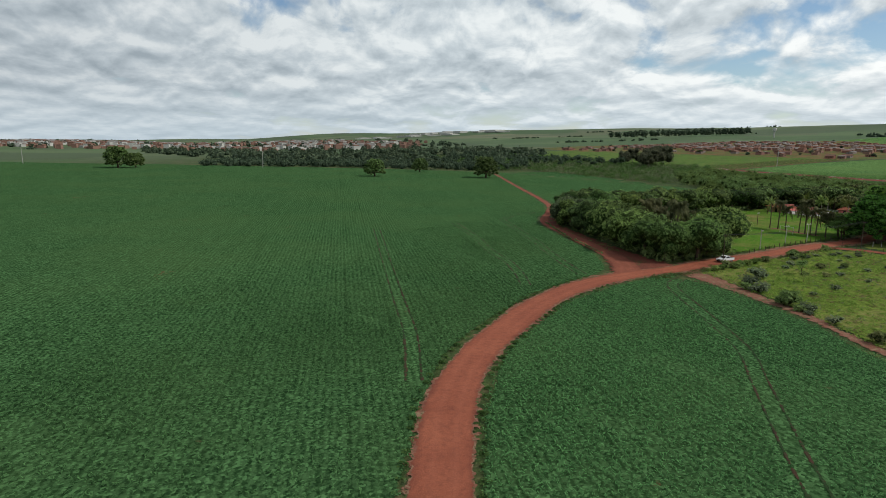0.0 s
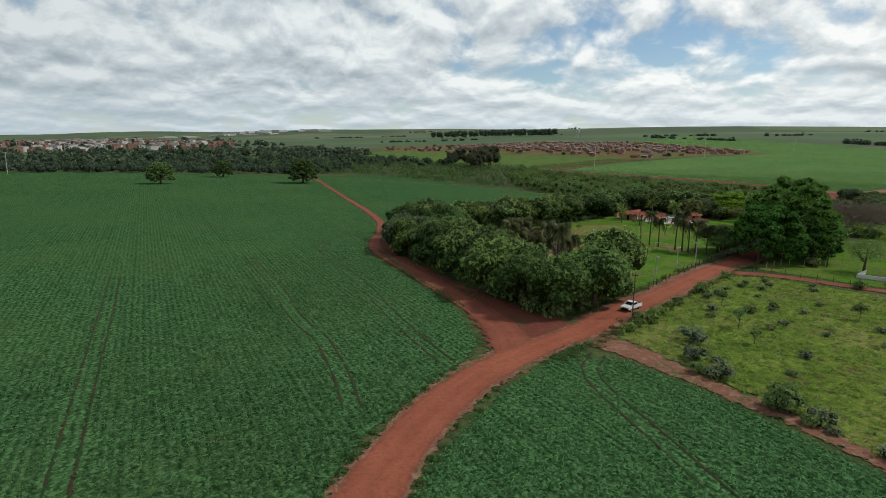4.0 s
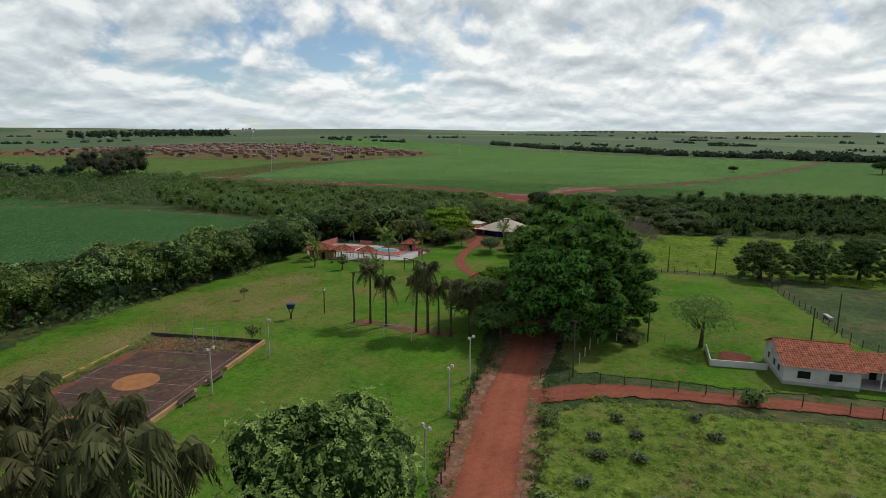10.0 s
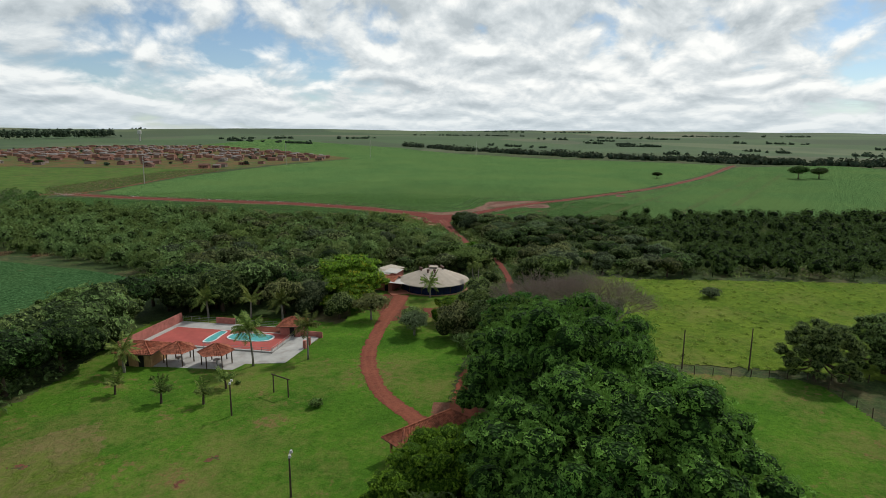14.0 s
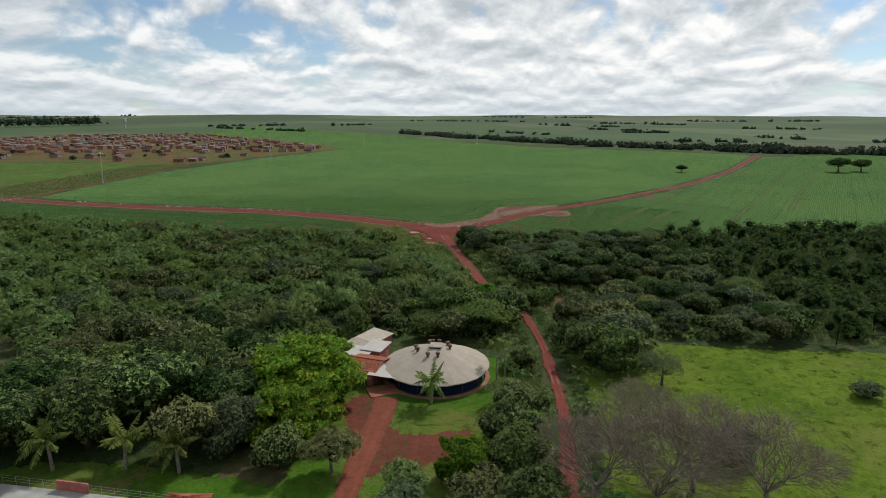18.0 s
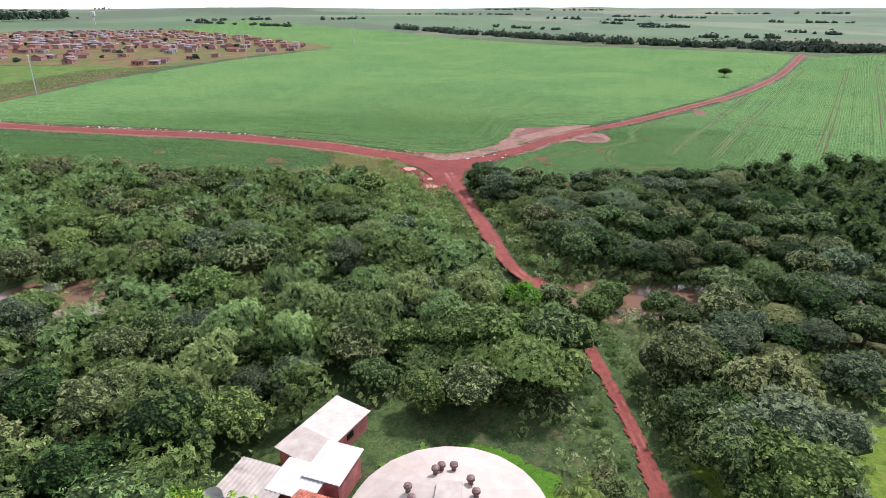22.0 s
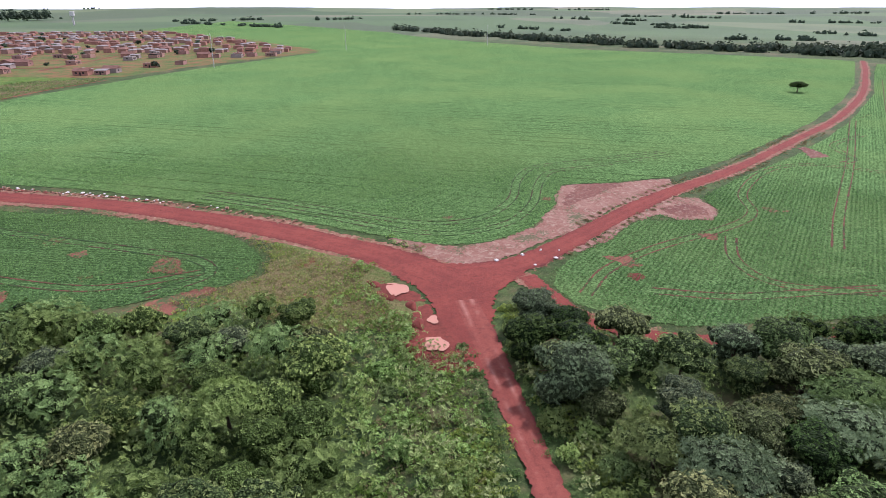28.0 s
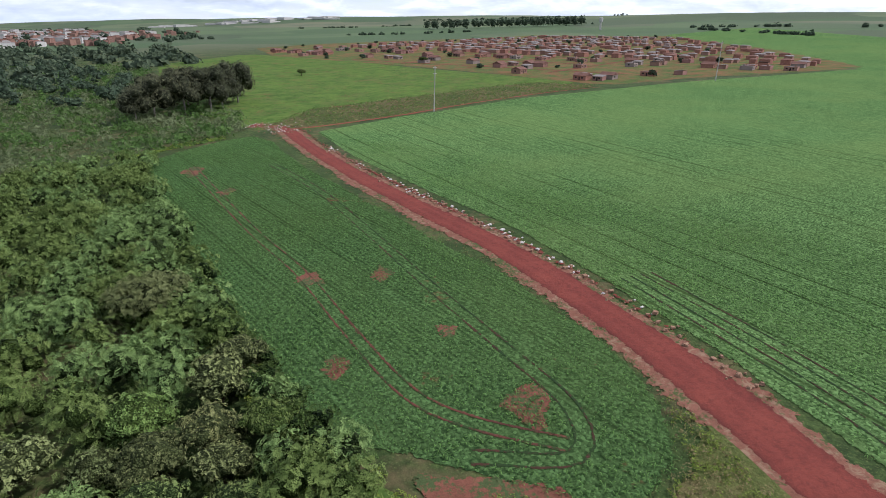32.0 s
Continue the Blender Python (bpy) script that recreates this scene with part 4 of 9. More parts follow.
sheet("bare_ground_1", [(41, 224), (36.3, 217), (34.6, 207), (35.2, 190), (36.7, 178), (39, 163), (40.3, 150), (39.9, 138), (38, 129), (35, 125.5), (46, 124), (55, 131), (57, 137), (53, 142), (50, 152), (47, 168), (43.5, 185), (42, 199), (44.5, 215)], SOIL_BARE, "bare red earth beside the grove", "soil", lift=0.10, step=3, wobble=0.7)
sheet("bare_ground_2", [(177.8, 227.4), (183.4, 230), (190.3, 238.9), (194.5, 244), (200.2, 244.6), (202.4, 239.5), (200.7, 236.6), (196.6, 233.4), (196.1, 229.8), (199, 226.3), (203.5, 223.4), (200.4, 220.8), (191.1, 220.4), (190, 223.2), (184.5, 227), (179, 224.6)], SOIL_BARE, "bare red forecourt before the round bar", "soil", lift=0.11, step=2.5, wobble=0.7)
sheet("bare_ground_3", JUNCTION, SOIL_JUNCTION, "dark red earth where the dirt roads meet", "soil", lift=0.135, step=2.5, wobble=0.5)
sheet("bare_ground_4", [(328.3, 317), (327.5, 311.2), (333, 306.4), (352, 301), (374.5, 296.5), (397, 290), (404.5, 292.4), (392.3, 303.3), (382.5, 315.4), (366.6, 310.4), (353, 309.2), (343.3, 310.8), (336.2, 316), (333, 323), (330.8, 334), (328.6, 338)], SOIL_PALE, "pale dry verge strewn with straw along the dirt road", "soil", lift=0.10, step=2.5, wobble=0.7)
sheet("bare_ground_5", [(331.5, 300), (343, 298.6), (364, 295), (386, 291), (391.4, 284), (383.6, 277.8), (375.6, 277), (371.8, 284), (373, 287.6), (366, 291), (354, 293), (342, 295.6)], SOIL_PALE, "pale dry verge south of the dirt road", "soil", lift=0.10, step=2.5, wobble=0.7)
sheet("bare_ground_7", [(316.5, 322.8), (316.8, 312.4), (312.3, 305.9), (309.6, 300.2), (305, 293.5), (299.3, 296.5), (299.2, 301.4), (302.9, 306.1), (307.6, 307.9), (312.2, 310.6), (311.1, 316.4)], SOIL_DUG, "dark red dug earth round muddy puddles", "soil", lift=0.12, step=2, wobble=0.4)

for _k, (_x, _y, _r) in enumerate([(299, 354.4, 3.0), (293.1, 373.3, 1.8), (277.1, 368.8, 2.2), (286.2, 394.9, 2.2), (273.9, 395.7, 2.6), (239.4, 476.7, 3.6), (251.8, 452.8, 2.5), (369.4, 313.3, 1.6), (346.8, 326.7, 1.5), (346, 288, 2.2), (366.4, 277.3, 2.0), (390.4, 267.7, 2.0)]):
    sheet(f"bare_patch_{_k + 1}", [(_x + _r * (1 + 0.35 * math.sin(3 * a + _k)) * math.cos(a), _y + 1.6 * _r * (1 + 0.3 * math.sin(2 * a + 2 * _k)) * math.sin(a)) for a in np.arange(0, 6.2, 0.5)], SOIL_PATCH, "bare red patch in the crop", "soil", 0.12, 1.5)
sheet("bare_ground_13", [(384, 313), (392, 303.6), (389, 301), (384, 303.4), (377, 304.2), (369, 306), (365, 308.4), (374, 310.4), (380, 311)], SOIL_SCRAPED, "dark red earth scraped out beside the field", "soil", 0.118, 1.0, 0.6)
sheet("bare_ground_10", [(376.7, 290.2), (384.5, 286), (384.7, 281.3), (378.4, 278.6), (373.8, 283.7)], SOIL_SCRAPED, "dark red earth scraped out beside the path", "soil", 0.118, 1.5, 0.5)
sheet("bare_ground_11", [(462.2, 268), (467.4, 265.9), (454.4, 257.7), (448.2, 263.7)], SOIL_SCRAPED, "dark red bare earth in the crop", "soil", 0.118, 1.5, 0.4)
sheet("bare_ground_12", [(340.9, 286.2), (343.1, 284.3), (342.9, 281.9), (339.6, 282.5), (338.3, 284.5)], SOIL_DUG, "small bare red patch in the crop", "soil", 0.118, 0.8, 0.2)
sheet("bare_ground_8", [(283.1, 348.8), (291.7, 346), (300.2, 342.3), (295.6, 335.9), (289.9, 339), (285.1, 343)], SOIL_PATCH, "tilled red earth at the crop's end", "soil", 0.115, 1.5, 0.4)
sheet("verge_5", [(51, 126.5), (55, 118), (58.5, 105), (60.5, 92), (61, 74), (60, 40), (63.5, 40), (64.5, 80), (63.5, 100), (61, 117), (59, 129), (55, 130)], VERGE, "dry weedy strip between crop and pasture", "verge", 0.1, 2, 0.3)

sheet("verge_6", [(328, 303), (333.5, 301), (331, 296), (326.6, 290), (325.4, 282), (327.4, 276), (324, 273), (321, 281), (322, 290), (325.5, 297)], VERGE, "weedy dry ground beside the small path", "verge", 0.112, 2, 0.4)
sheet("verge_7", [(305.2, 285.7), (315.4, 294.3), (323.7, 297.9), (325.7, 293.1), (322.2, 285.5), (320.5, 279.7), (312.9, 281.7)], VERGE, "weedy ground under the junction's trees", "verge", 0.112, 2, 0.4)

strip("verge_1", ROAD_LEFT, [11, 11.5, 11.5, 11, 11], VERGE, "weedy reddish verge of the road", "verge", 0.108, edge=0.5)
strip("verge_2", ROAD_RIGHT, [7, 6.5, 6.5, 6.5], VERGE, "weedy reddish verge of the road", "verge", 0.108, edge=0.4)
strip("verge_3", ROAD_A[: 176], [7.6, 7.4, 7.6, 9.5, 9.5], VERGE, "weedy verge of the dirt road", "verge", 0.108, edge=0.4)
SCRUB_BAND = [(250, 538), (262, 566), (271, 589), (325, 621), (386, 657), (412, 664), (442, 634), (396, 613), (347, 586), (315, 563), (291, 548), (270, 538)]
sheet("verge_4", SCRUB_BAND, SCRUB_GRASS, "scrubby olive grass along the town track", "verge", 0.112, 6, 1.5)
tagged(strip("road_1", ROAD_A[: 190], [6.6, 6.2, 6.2, 6.0, 5.8, 5.2, 3.6], SOIL, "smooth red dirt road", "road", 0.15), kind="structure")
strip("road_2", ROAD_A[189:-8], [3.2, 2.6, 2.4, 2.8, 4.0, 4.4, 5.2], SOIL_WET, "narrow red dirt road through woods and over the stream", "road", 0.15, -2.1)
strip("road_3", ROAD_B, [7.0, 4.2, 3.4, 3.0, 2.8, 2.8, 2.8, 2.8], SOIL_TRACK, "red dirt track along the crop field", "road", 0.14)
_d = np.gradient(ROAD_LEFT, axis=0)
_d /= np.linalg.norm(_d, axis=1)[:, None]
strip("earth_bank", (ROAD_LEFT + np.stack([_d[:, 1], -_d[:, 0]], 1) * 4.9)[16: 118], [0.8, 1.5, 1.9, 1.4, 1.7], SOIL_DUG, "low dark red bank between road and crop", "bank", 0.26, edge=0.22)
strip("road_4", ROAD_LEFT, [8.5, 7.2, 6.6, 6.2, 6.0], SOIL_DARK, "dark red dirt road littered with rubbish", "road", 0.16)
strip("road_5", ROAD_RIGHT, [6.5, 3.7, 3.6, 3.6, 3.6], SOIL_DARK, "dark red dirt road climbing through the crop", "road", 0.16)
strip("road_6", DRIVE, [3.6, 3.2, 3.4, 4.7], SOIL_TRACK, "curving red dirt drive over the lawn", "road", 0.14)
strip("road_7", TRACK_HOUSE, [4.5, 3.2, 3.0], SOIL_TRACK, "red dirt track past the tiled house", "road", 0.14)
strip("road_8", TRACK_SMALL, [4.2, 3.4, 2.6], SOIL_DARK, "narrow red path behind bushes", "road", 0.14)
strip("road_9", TRACK_TOWN, [2.6, 2.4, 1.6], SOIL_TRACK, "red dirt track below the town", "road", 0.14)


def wheel_tracks(name, pts, mat, gap=2.0, width=0.6):
    """Two wheel lines pressed into the crop."""
    line = smooth_line(pts, 2.0)
    d = np.gradient(line, axis=0)
    d /= np.linalg.norm(d, axis=1)[:, None]
    side = np.stack([-d[:, 1], d[:, 0]], 1)
    for k in (-0.5, 0.5):
        strip(name, line + side * gap * k, [width, width * 0.8, width], mat, "reddish wheel track pressed into the crop", "track", 0.13, edge=0.06)


TRACKS = [[(52, 121), (47, 114), (45, 95), (43, 78), (39, 66), (33, 48), (29, 34)], [(22, 212), (27, 170), (28, 153), (29, 140), (30, 131), (31, 124)], [(4, 202), (10, 174), (12, 156), (14, 145), (16, 137), (17, 124), (17, 114)], [(-22, 188), (-9, 108), (-5, 84), (-3.5, 66)],
          [(326, 383), (330.4, 362), (332.6, 350), (334.4, 336), (337, 326), (341, 319.5), (347, 315.5), (354, 313.5), (366, 315), (380, 320), (392, 322), (402, 316), (430, 299)], [(330, 384), (334.5, 363), (336.6, 351), (338.6, 338), (341.5, 329), (346, 323), (353, 319.5), (366, 320.5), (380, 326), (394, 328), (406, 321), (434, 302)],
          [(330.4, 289.2), (341.4, 289), (355.3, 284.1), (373.7, 274.4), (385.7, 271.5), (399.6, 275.3), (422.4, 273.4), (436.8, 266.8), (441.4, 255.4), (439.4, 217.5)], [(373.4, 255.3), (396.2, 255.4), (448.1, 253.5), (530.2, 252.4)], [(378.4, 243.8), (498.9, 241), (696, 236.2)],
          [(402.8, 216.1), (507.8, 213.3), (712.9, 209.5)], [(447.3, 197.5), (589.6, 194.1), (724.4, 191.7)], [(238.4, 481.3), (260.4, 424.9), (272, 398.6), (279.8, 376), (285.7, 360.8), (291.5, 353.9), (301, 347.8)], [(261.2, 480.1), (274.5, 449.8), (285.1, 416.1), (293.8, 386.2), (299.7, 367.4), (303.7, 353.3), (301.1, 346), (290.7, 348.4)],
          [(22, 212), (29, 227), (39, 233)], [(368, 273.2), (358.4, 271.3), (352.5, 267), (351.2, 262.4), (353.2, 256.2), (357, 248.4)], [(337.4, 280.3), (342.2, 269.3), (349.8, 259.5), (358.7, 248.9)], [(446.9, 255.2), (455.4, 252.8), (474.5, 258), (499, 249.7)]]
for _k, _p in enumerate(TRACKS):
    wheel_tracks("wheel_track_%d" % (_k + 1), _p, FURROW_GREEN if _k < 6 or _k in (12, 13) else FURROW)

_w = Geo()
_q = [xy(340, -260), xy(374, -260), xy(374, 420), xy(340, 420)]
_w.add([(*p, -3.45) for p in _q], [(0, 1, 2, 3)])
setting("water", _w, WATER_BROWN, "muddy brown stream water in the woods", "water")


# ---- plants ----
def cards(rng, c, n_dir, size, droop=0.3, slim=0.75):
    """Leaf clumps: bent diamonds at points c, turned roughly along n_dir."""
    k = len(c)
    nrm = n_dir + rng.normal(0, 0.45, (k, 3))
    nrm /= np.linalg.norm(nrm, axis=1)[:, None] + 1e-9
    a = np.cross(nrm, rng.normal(0, 1, (k, 3)))
    a /= np.linalg.norm(a, axis=1)[:, None] + 1e-9
    b = np.cross(nrm, a)
    s = (size * rng.uniform(0.6, 1.35, k))[:, None]
    out = np.empty((k, 4, 3))
    out[:, 0] = c - a * s * 0.5
    out[:, 1] = c + b * s * slim * 0.5 + nrm * s * 0.10
    out[:, 2] = c + a * s * 0.5 - nrm * s * droop * 0.4
    out[:, 2, 2] -= (s * droop * 0.4)[:, 0]
    out[:, 3] = c - b * s * slim * 0.5 + nrm * s * 0.10
    return out


def lobes(rng, r, h, n, flat=0.75, base=0.35, sprays=0):
    """Centres and radii of the masses that make up a crown."""
    out = [((0, 0, h - r * flat * 0.9), (r * 0.66, r * 0.66, r * flat * 0.72))]
    for i in range(n):
        a = 2 * math.pi * (i + rng.uniform(-0.3, 0.3)) / n
        d = r * rng.uniform(0.42, 0.68)
        q = r * rng.uniform(0.34, 0.52)
        lo = min(h * base + q * 0.5, h - q * 0.95)
        z = rng.uniform(lo, h - q * 0.9)
        out.append(((d * math.cos(a), d * math.sin(a), z), (q, q, q * flat * rng.uniform(0.8, 1.1))))
    for _ in range(sprays):
        c, s = out[rng.integers(len(out) - 1 if len(out) > 1 else 1)]
        d = rng.normal(0, 1, 3)
        d[2] = abs(d[2]) * 0.8
        d /= np.linalg.norm(d)
        q = r * rng.uniform(0.10, 0.19)
        out.append((tuple(np.array(c) + d * np.array(s) * rng.uniform(0.95, 1.15)), (q, q, q * 0.9)))
    return out


def boughs(rng, r, h, n, size=(0.17, 0.27), flat=0.5, low=0.12):
    """A crown of leafy boughs: pads set round a dark middle, reaching out and up."""
    out = [((0, 0, h * 0.52), (r * 0.58, r * 0.58, h * 0.31)), ((0, 0, h * 0.74), (r * 0.38, r * 0.38, h * 0.18))]
    for i in range(n):
        a = i * 2.39996 + rng.uniform(-0.3, 0.3)
        t = (i + 0.5) / n
        z = low + (0.97 - low) * t
        wide = math.sqrt(max(0.0, 1 - ((z - 0.42) / (0.58 if z > 0.42 else 0.50)) ** 2))
        d = r * (0.16 + 0.80 * wide) * rng.uniform(0.66, 1.16)
        q = r * rng.uniform(*size)
        out.append(((d * math.cos(a), d * math.sin(a), h * z * rng.uniform(0.94, 1.04) - q * flat), (q, q, q * flat * rng.uniform(0.85, 1.3))))
    return out


def crown_geo(rng, parts, count, size, core=0.66, droop=0.3, slim=0.75, updir=0.35, rough_core=False):
    g = Geo()
    area = np.array([p[1][0] * p[1][1] + p[1][0] * p[1][2] for p in parts])
    for (c, r), k in zip(parts, (count * area / area.sum()).astype(int)):
        if core:
            g.mat = 1
            g.blob(c, [q * core for q in r], rng, 0.14, 3 if rough_core else 5, 5 if rough_core else 8)
        d = rng.normal(0, 1, (k, 3))
        d[:, 2] = np.abs(d[:, 2]) * np.where(rng.random(k) < 0.78, 1, -0.7)
        d /= np.linalg.norm(d, axis=1)[:, None]
        bump = 1 + 0.16 * np.sin(d[:, 0] * 6 + c[0]) * np.sin(d[:, 1] * 6 + c[1]) + 0.1 * np.sin(d[:, 2] * 9 + c[2])
        p = np.array(c) + d * np.array(r) * (bump * rng.uniform(0.82, 1.10, k))[:, None]
        g.mat = 0
        g.quads(cards(rng, p, d + (0, 0, updir), size, droop, slim))
    return g


def trunk_geo(rng, parts, h, r0, limbs=5, fork=0.4):
    g = Geo()
    lean = rng.uniform(-0.05, 0.05, 2) * h
    g.tube([(0, 0, -0.3), (lean[0] * 0.3, lean[1] * 0.3, h * 0.2), (lean[0] * 0.7, lean[1] * 0.7, h * fork), (lean[0], lean[1], h * 0.72)], [r0 * 1.35, r0, r0 * 0.8, r0 * 0.3], 7)
    start = np.array([lean[0] * 0.6, lean[1] * 0.6, h * fork * 0.85])
    for c, r in parts[1: 1 + limbs]:
        e = np.array(c)
        mid = start * 0.5 + e * 0.5 + (0, 0, -0.05 * h)
        g.tube([start, mid, e], [r0 * 0.55, r0 * 0.35, r0 * 0.12], 5)
    return g


PROTO = {}


def tree_kind(key, name, seed, r, h, n_lobes, count, size, leaf, bark, label, flat=0.75, base=0.35, r0=None, core=0.66, droop=0.3, slim=0.75, category="tree", limbs=5, parts=None, sprays=0):
    rng = np.random.default_rng(seed)
    parts = parts or lobes(rng, r, h, n_lobes, flat, base, sprays)
    PROTO[key] = (trunk_geo(rng, parts, h, r0 or 0.035 * h, limbs), crown_geo(rng, parts, count, size, core, droop, slim), leaf, bark, name, label, category, {})


def plant(key, x, y, scale=1.0, rz=None, group="", label=None, leaf=None, z=None):
    """Sets one tree; alike trees share their meshes."""
    tg, cg, lf, bark, name, lab, cat, store = PROTO[key]
    lf = leaf or lf
    if lf.name not in store:
        e = thing(name, label or lab, cat)
        tg.object("trunk", bark, e, smooth=True)
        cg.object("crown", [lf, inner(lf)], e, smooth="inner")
        store[lf.name] = e
        ob = e
    else:
        ob = copy_thing(store[lf.name], Matrix())
    rz = RNG.uniform(0, 360) if rz is None else rz
    sz = scale * RNG.uniform(0.92, 1.08)
    ob.matrix_world = Matrix.LocRotScale((x, y, Hf(x, y) if z is None else z), Euler((0, 0, radians(rz))), (scale, scale, sz))
    ob["label"] = label or lab
    if group:
        ob["group"] = group
    return ob


RNG = np.random.default_rng(11)
for _i in range(4):
    tree_kind(f"grove{_i}", "broadleaf_tree", 20 + _i, 5.2, 9.5, 9 + _i % 3, 2600, 0.6, LEAF_MID, BARK, "dense dark green broad-crowned tree", 0.9, 0.10, core=0.9, sprays=12)
for _i in range(6):
    tree_kind(f"wood{_i}", "woodland_tree", 40 + _i, 3.6, 6.2, 9 + _i % 3, 1000, 0.56, LEAF_MID, BARK, "bushy green tree of the streamside woods", 0.72, 0.12, core=0.9, sprays=6)
for _i in range(2):
    tree_kind(f"umbrella{_i}", "umbrella_tree", 60 + _i, 4.6, 6.2, 9, 2000, 0.62, LEAF_OLIVE, BARK, "flat-topped olive green tree", 0.32, 0.62, core=0.6)
for _i in range(3):
    tree_kind(f"feather{_i}", "bamboo_clump", 70 + _i, 4.2, 9.0, 9, 1700, 1.15, LEAF_MID, BARK, "tall feathery clump of drooping green foliage", 1.05, 0.2, core=0.7, droop=0.9, slim=0.45)
for _i in range(3):
    tree_kind(f"shrub{_i}", "shrub", 80 + _i, 1.5, 1.9, 5, 240, 0.6, LEAF_MID, BARK, "rounded dark green shrub", 0.8, 0.1, r0=0.05)
for _i in range(2):
    tree_kind(f"sapling{_i}", "small_tree", 90 + _i, 1.3, 3.6, 4, 150, 0.55, LEAF_MID, BARK, "slender young tree with a thin crown", 0.9, 0.5, r0=0.06, core=0.45)
tree_kind("ficus", "fig_tree", 101, 9.2, 17.5, 0, 11000, 0.62, LEAF_FIG, BARK, "huge dense dark fig tree over the road", r0=0.75, limbs=12, core=0.8, droop=0.5, parts=boughs(np.random.default_rng(101), 8.9, 18.6, 150, (0.11, 0.2), 0.55, 0.22))
tree_kind("ficus2", "fig_tree", 102, 8.0, 14.5, 0, 8200, 0.62, LEAF_FIG, BARK, "large dense dark green tree beside the road", r0=0.6, limbs=12, core=0.8, droop=0.5, parts=boughs(np.random.default_rng(102), 7.9, 15.4, 120, (0.11, 0.2), 0.55, 0.2))
tree_kind("flower", "flowering_tree", 103, 7.6, 10.0, 0, 5200, 0.6, LEAF_FLOWER, BARK, "bright green tree with yellow flowers", r0=0.4, limbs=10, core=0.85, parts=boughs(np.random.default_rng(103), 8.0, 10.2, 60, (0.2, 0.3), 0.36, 0.22))
tree_kind("spread", "spreading_tree", 104, 4.4, 7.8, 12, 1900, 0.5, LEAF_OLIVE, BARK, "open spreading tree with fine olive leaves", 0.6, 0.3, core=0.0, slim=0.5)
for _i in range(2):
    tree_kind(f"pale{_i}", "pale_bush", 120 + _i, 1.5, 1.5, 6, 130, 0.5, LEAF_PALE, BARK, "low bush with broad pale grey-green leaves", 0.7, 0.1, r0=0.04, core=0.5, slim=0.5, category="bush")
tree_kind("savanna", "tree", 105, 8.0, 11.5, 11, 2200, 1.2, LEAF_DARK, BARK, "lone broad dark tree standing in the crop field", 0.6, 0.35, r0=0.45)
tree_kind("gum", "gum_tree", 106, 6.4, 14.0, 12, 1700, 0.8, LEAF_GUM, BARK_GREY, "tall greyish gum tree", 1.0, 0.22, core=0.7, r0=0.25)
tree_kind("orchard", "small_tree", 107, 3.0, 5.0, 6, 800, 0.7, LEAF_OLIVE, BARK_GREY, "small round-crowned garden tree on the lawn", 0.7, 0.4, core=0.6)


def bare_tree(name, label, x, y, h, spread, seed):
    """A leafless tree of forking grey branches."""
    rng = np.random.default_rng(seed)
    e = thing(name, label, "tree", (x, y, Hf(x, y)))
    g, tw = Geo(), Geo()
    g.tube([(0, 0, -0.3), (0.1, 0, h * 0.12), (0, 0.1, h * 0.25)], [0.32, 0.26, 0.22], 7)

    def grow(p, d, length, r, depth):
        q = p + d * length
        m = (p + q) / 2 + rng.normal(0, 0.05 * length, 3)
        (g if depth < 2 else tw).tube([p, m, q] if depth < 4 else [p, q], [r, r * 0.8, r * 0.55] if depth < 4 else [r, r * 0.6], 6 if depth < 2 else 3, False)
        if depth == 6:
            return
        for _ in range(3 if depth < 4 else 2):
            nd = d + rng.normal(0, 0.4, 3) + (0, 0, 0.14)
            nd[:2] *= spread
            grow(q, nd / np.linalg.norm(nd), length * rng.uniform(0.66, 0.88), max(r * 0.6, 0.017), depth + 1)
    for k in range(10):
        a = 2 * math.pi * k / 10 + rng.uniform(-0.3, 0.3)
        d = np.array([math.cos(a) * rng.uniform(0.3, 1.0), math.sin(a) * rng.uniform(0.3, 1.0), 0.8])
        grow(np.array([0, 0, h * 0.2]), d / np.linalg.norm(d), h * 0.23, 0.12, 0)
    g.object("trunk", BARK_GREY, e, smooth=True)
    tw.object("branchwork", TWIG, e, "dry bare twigs")
    return e


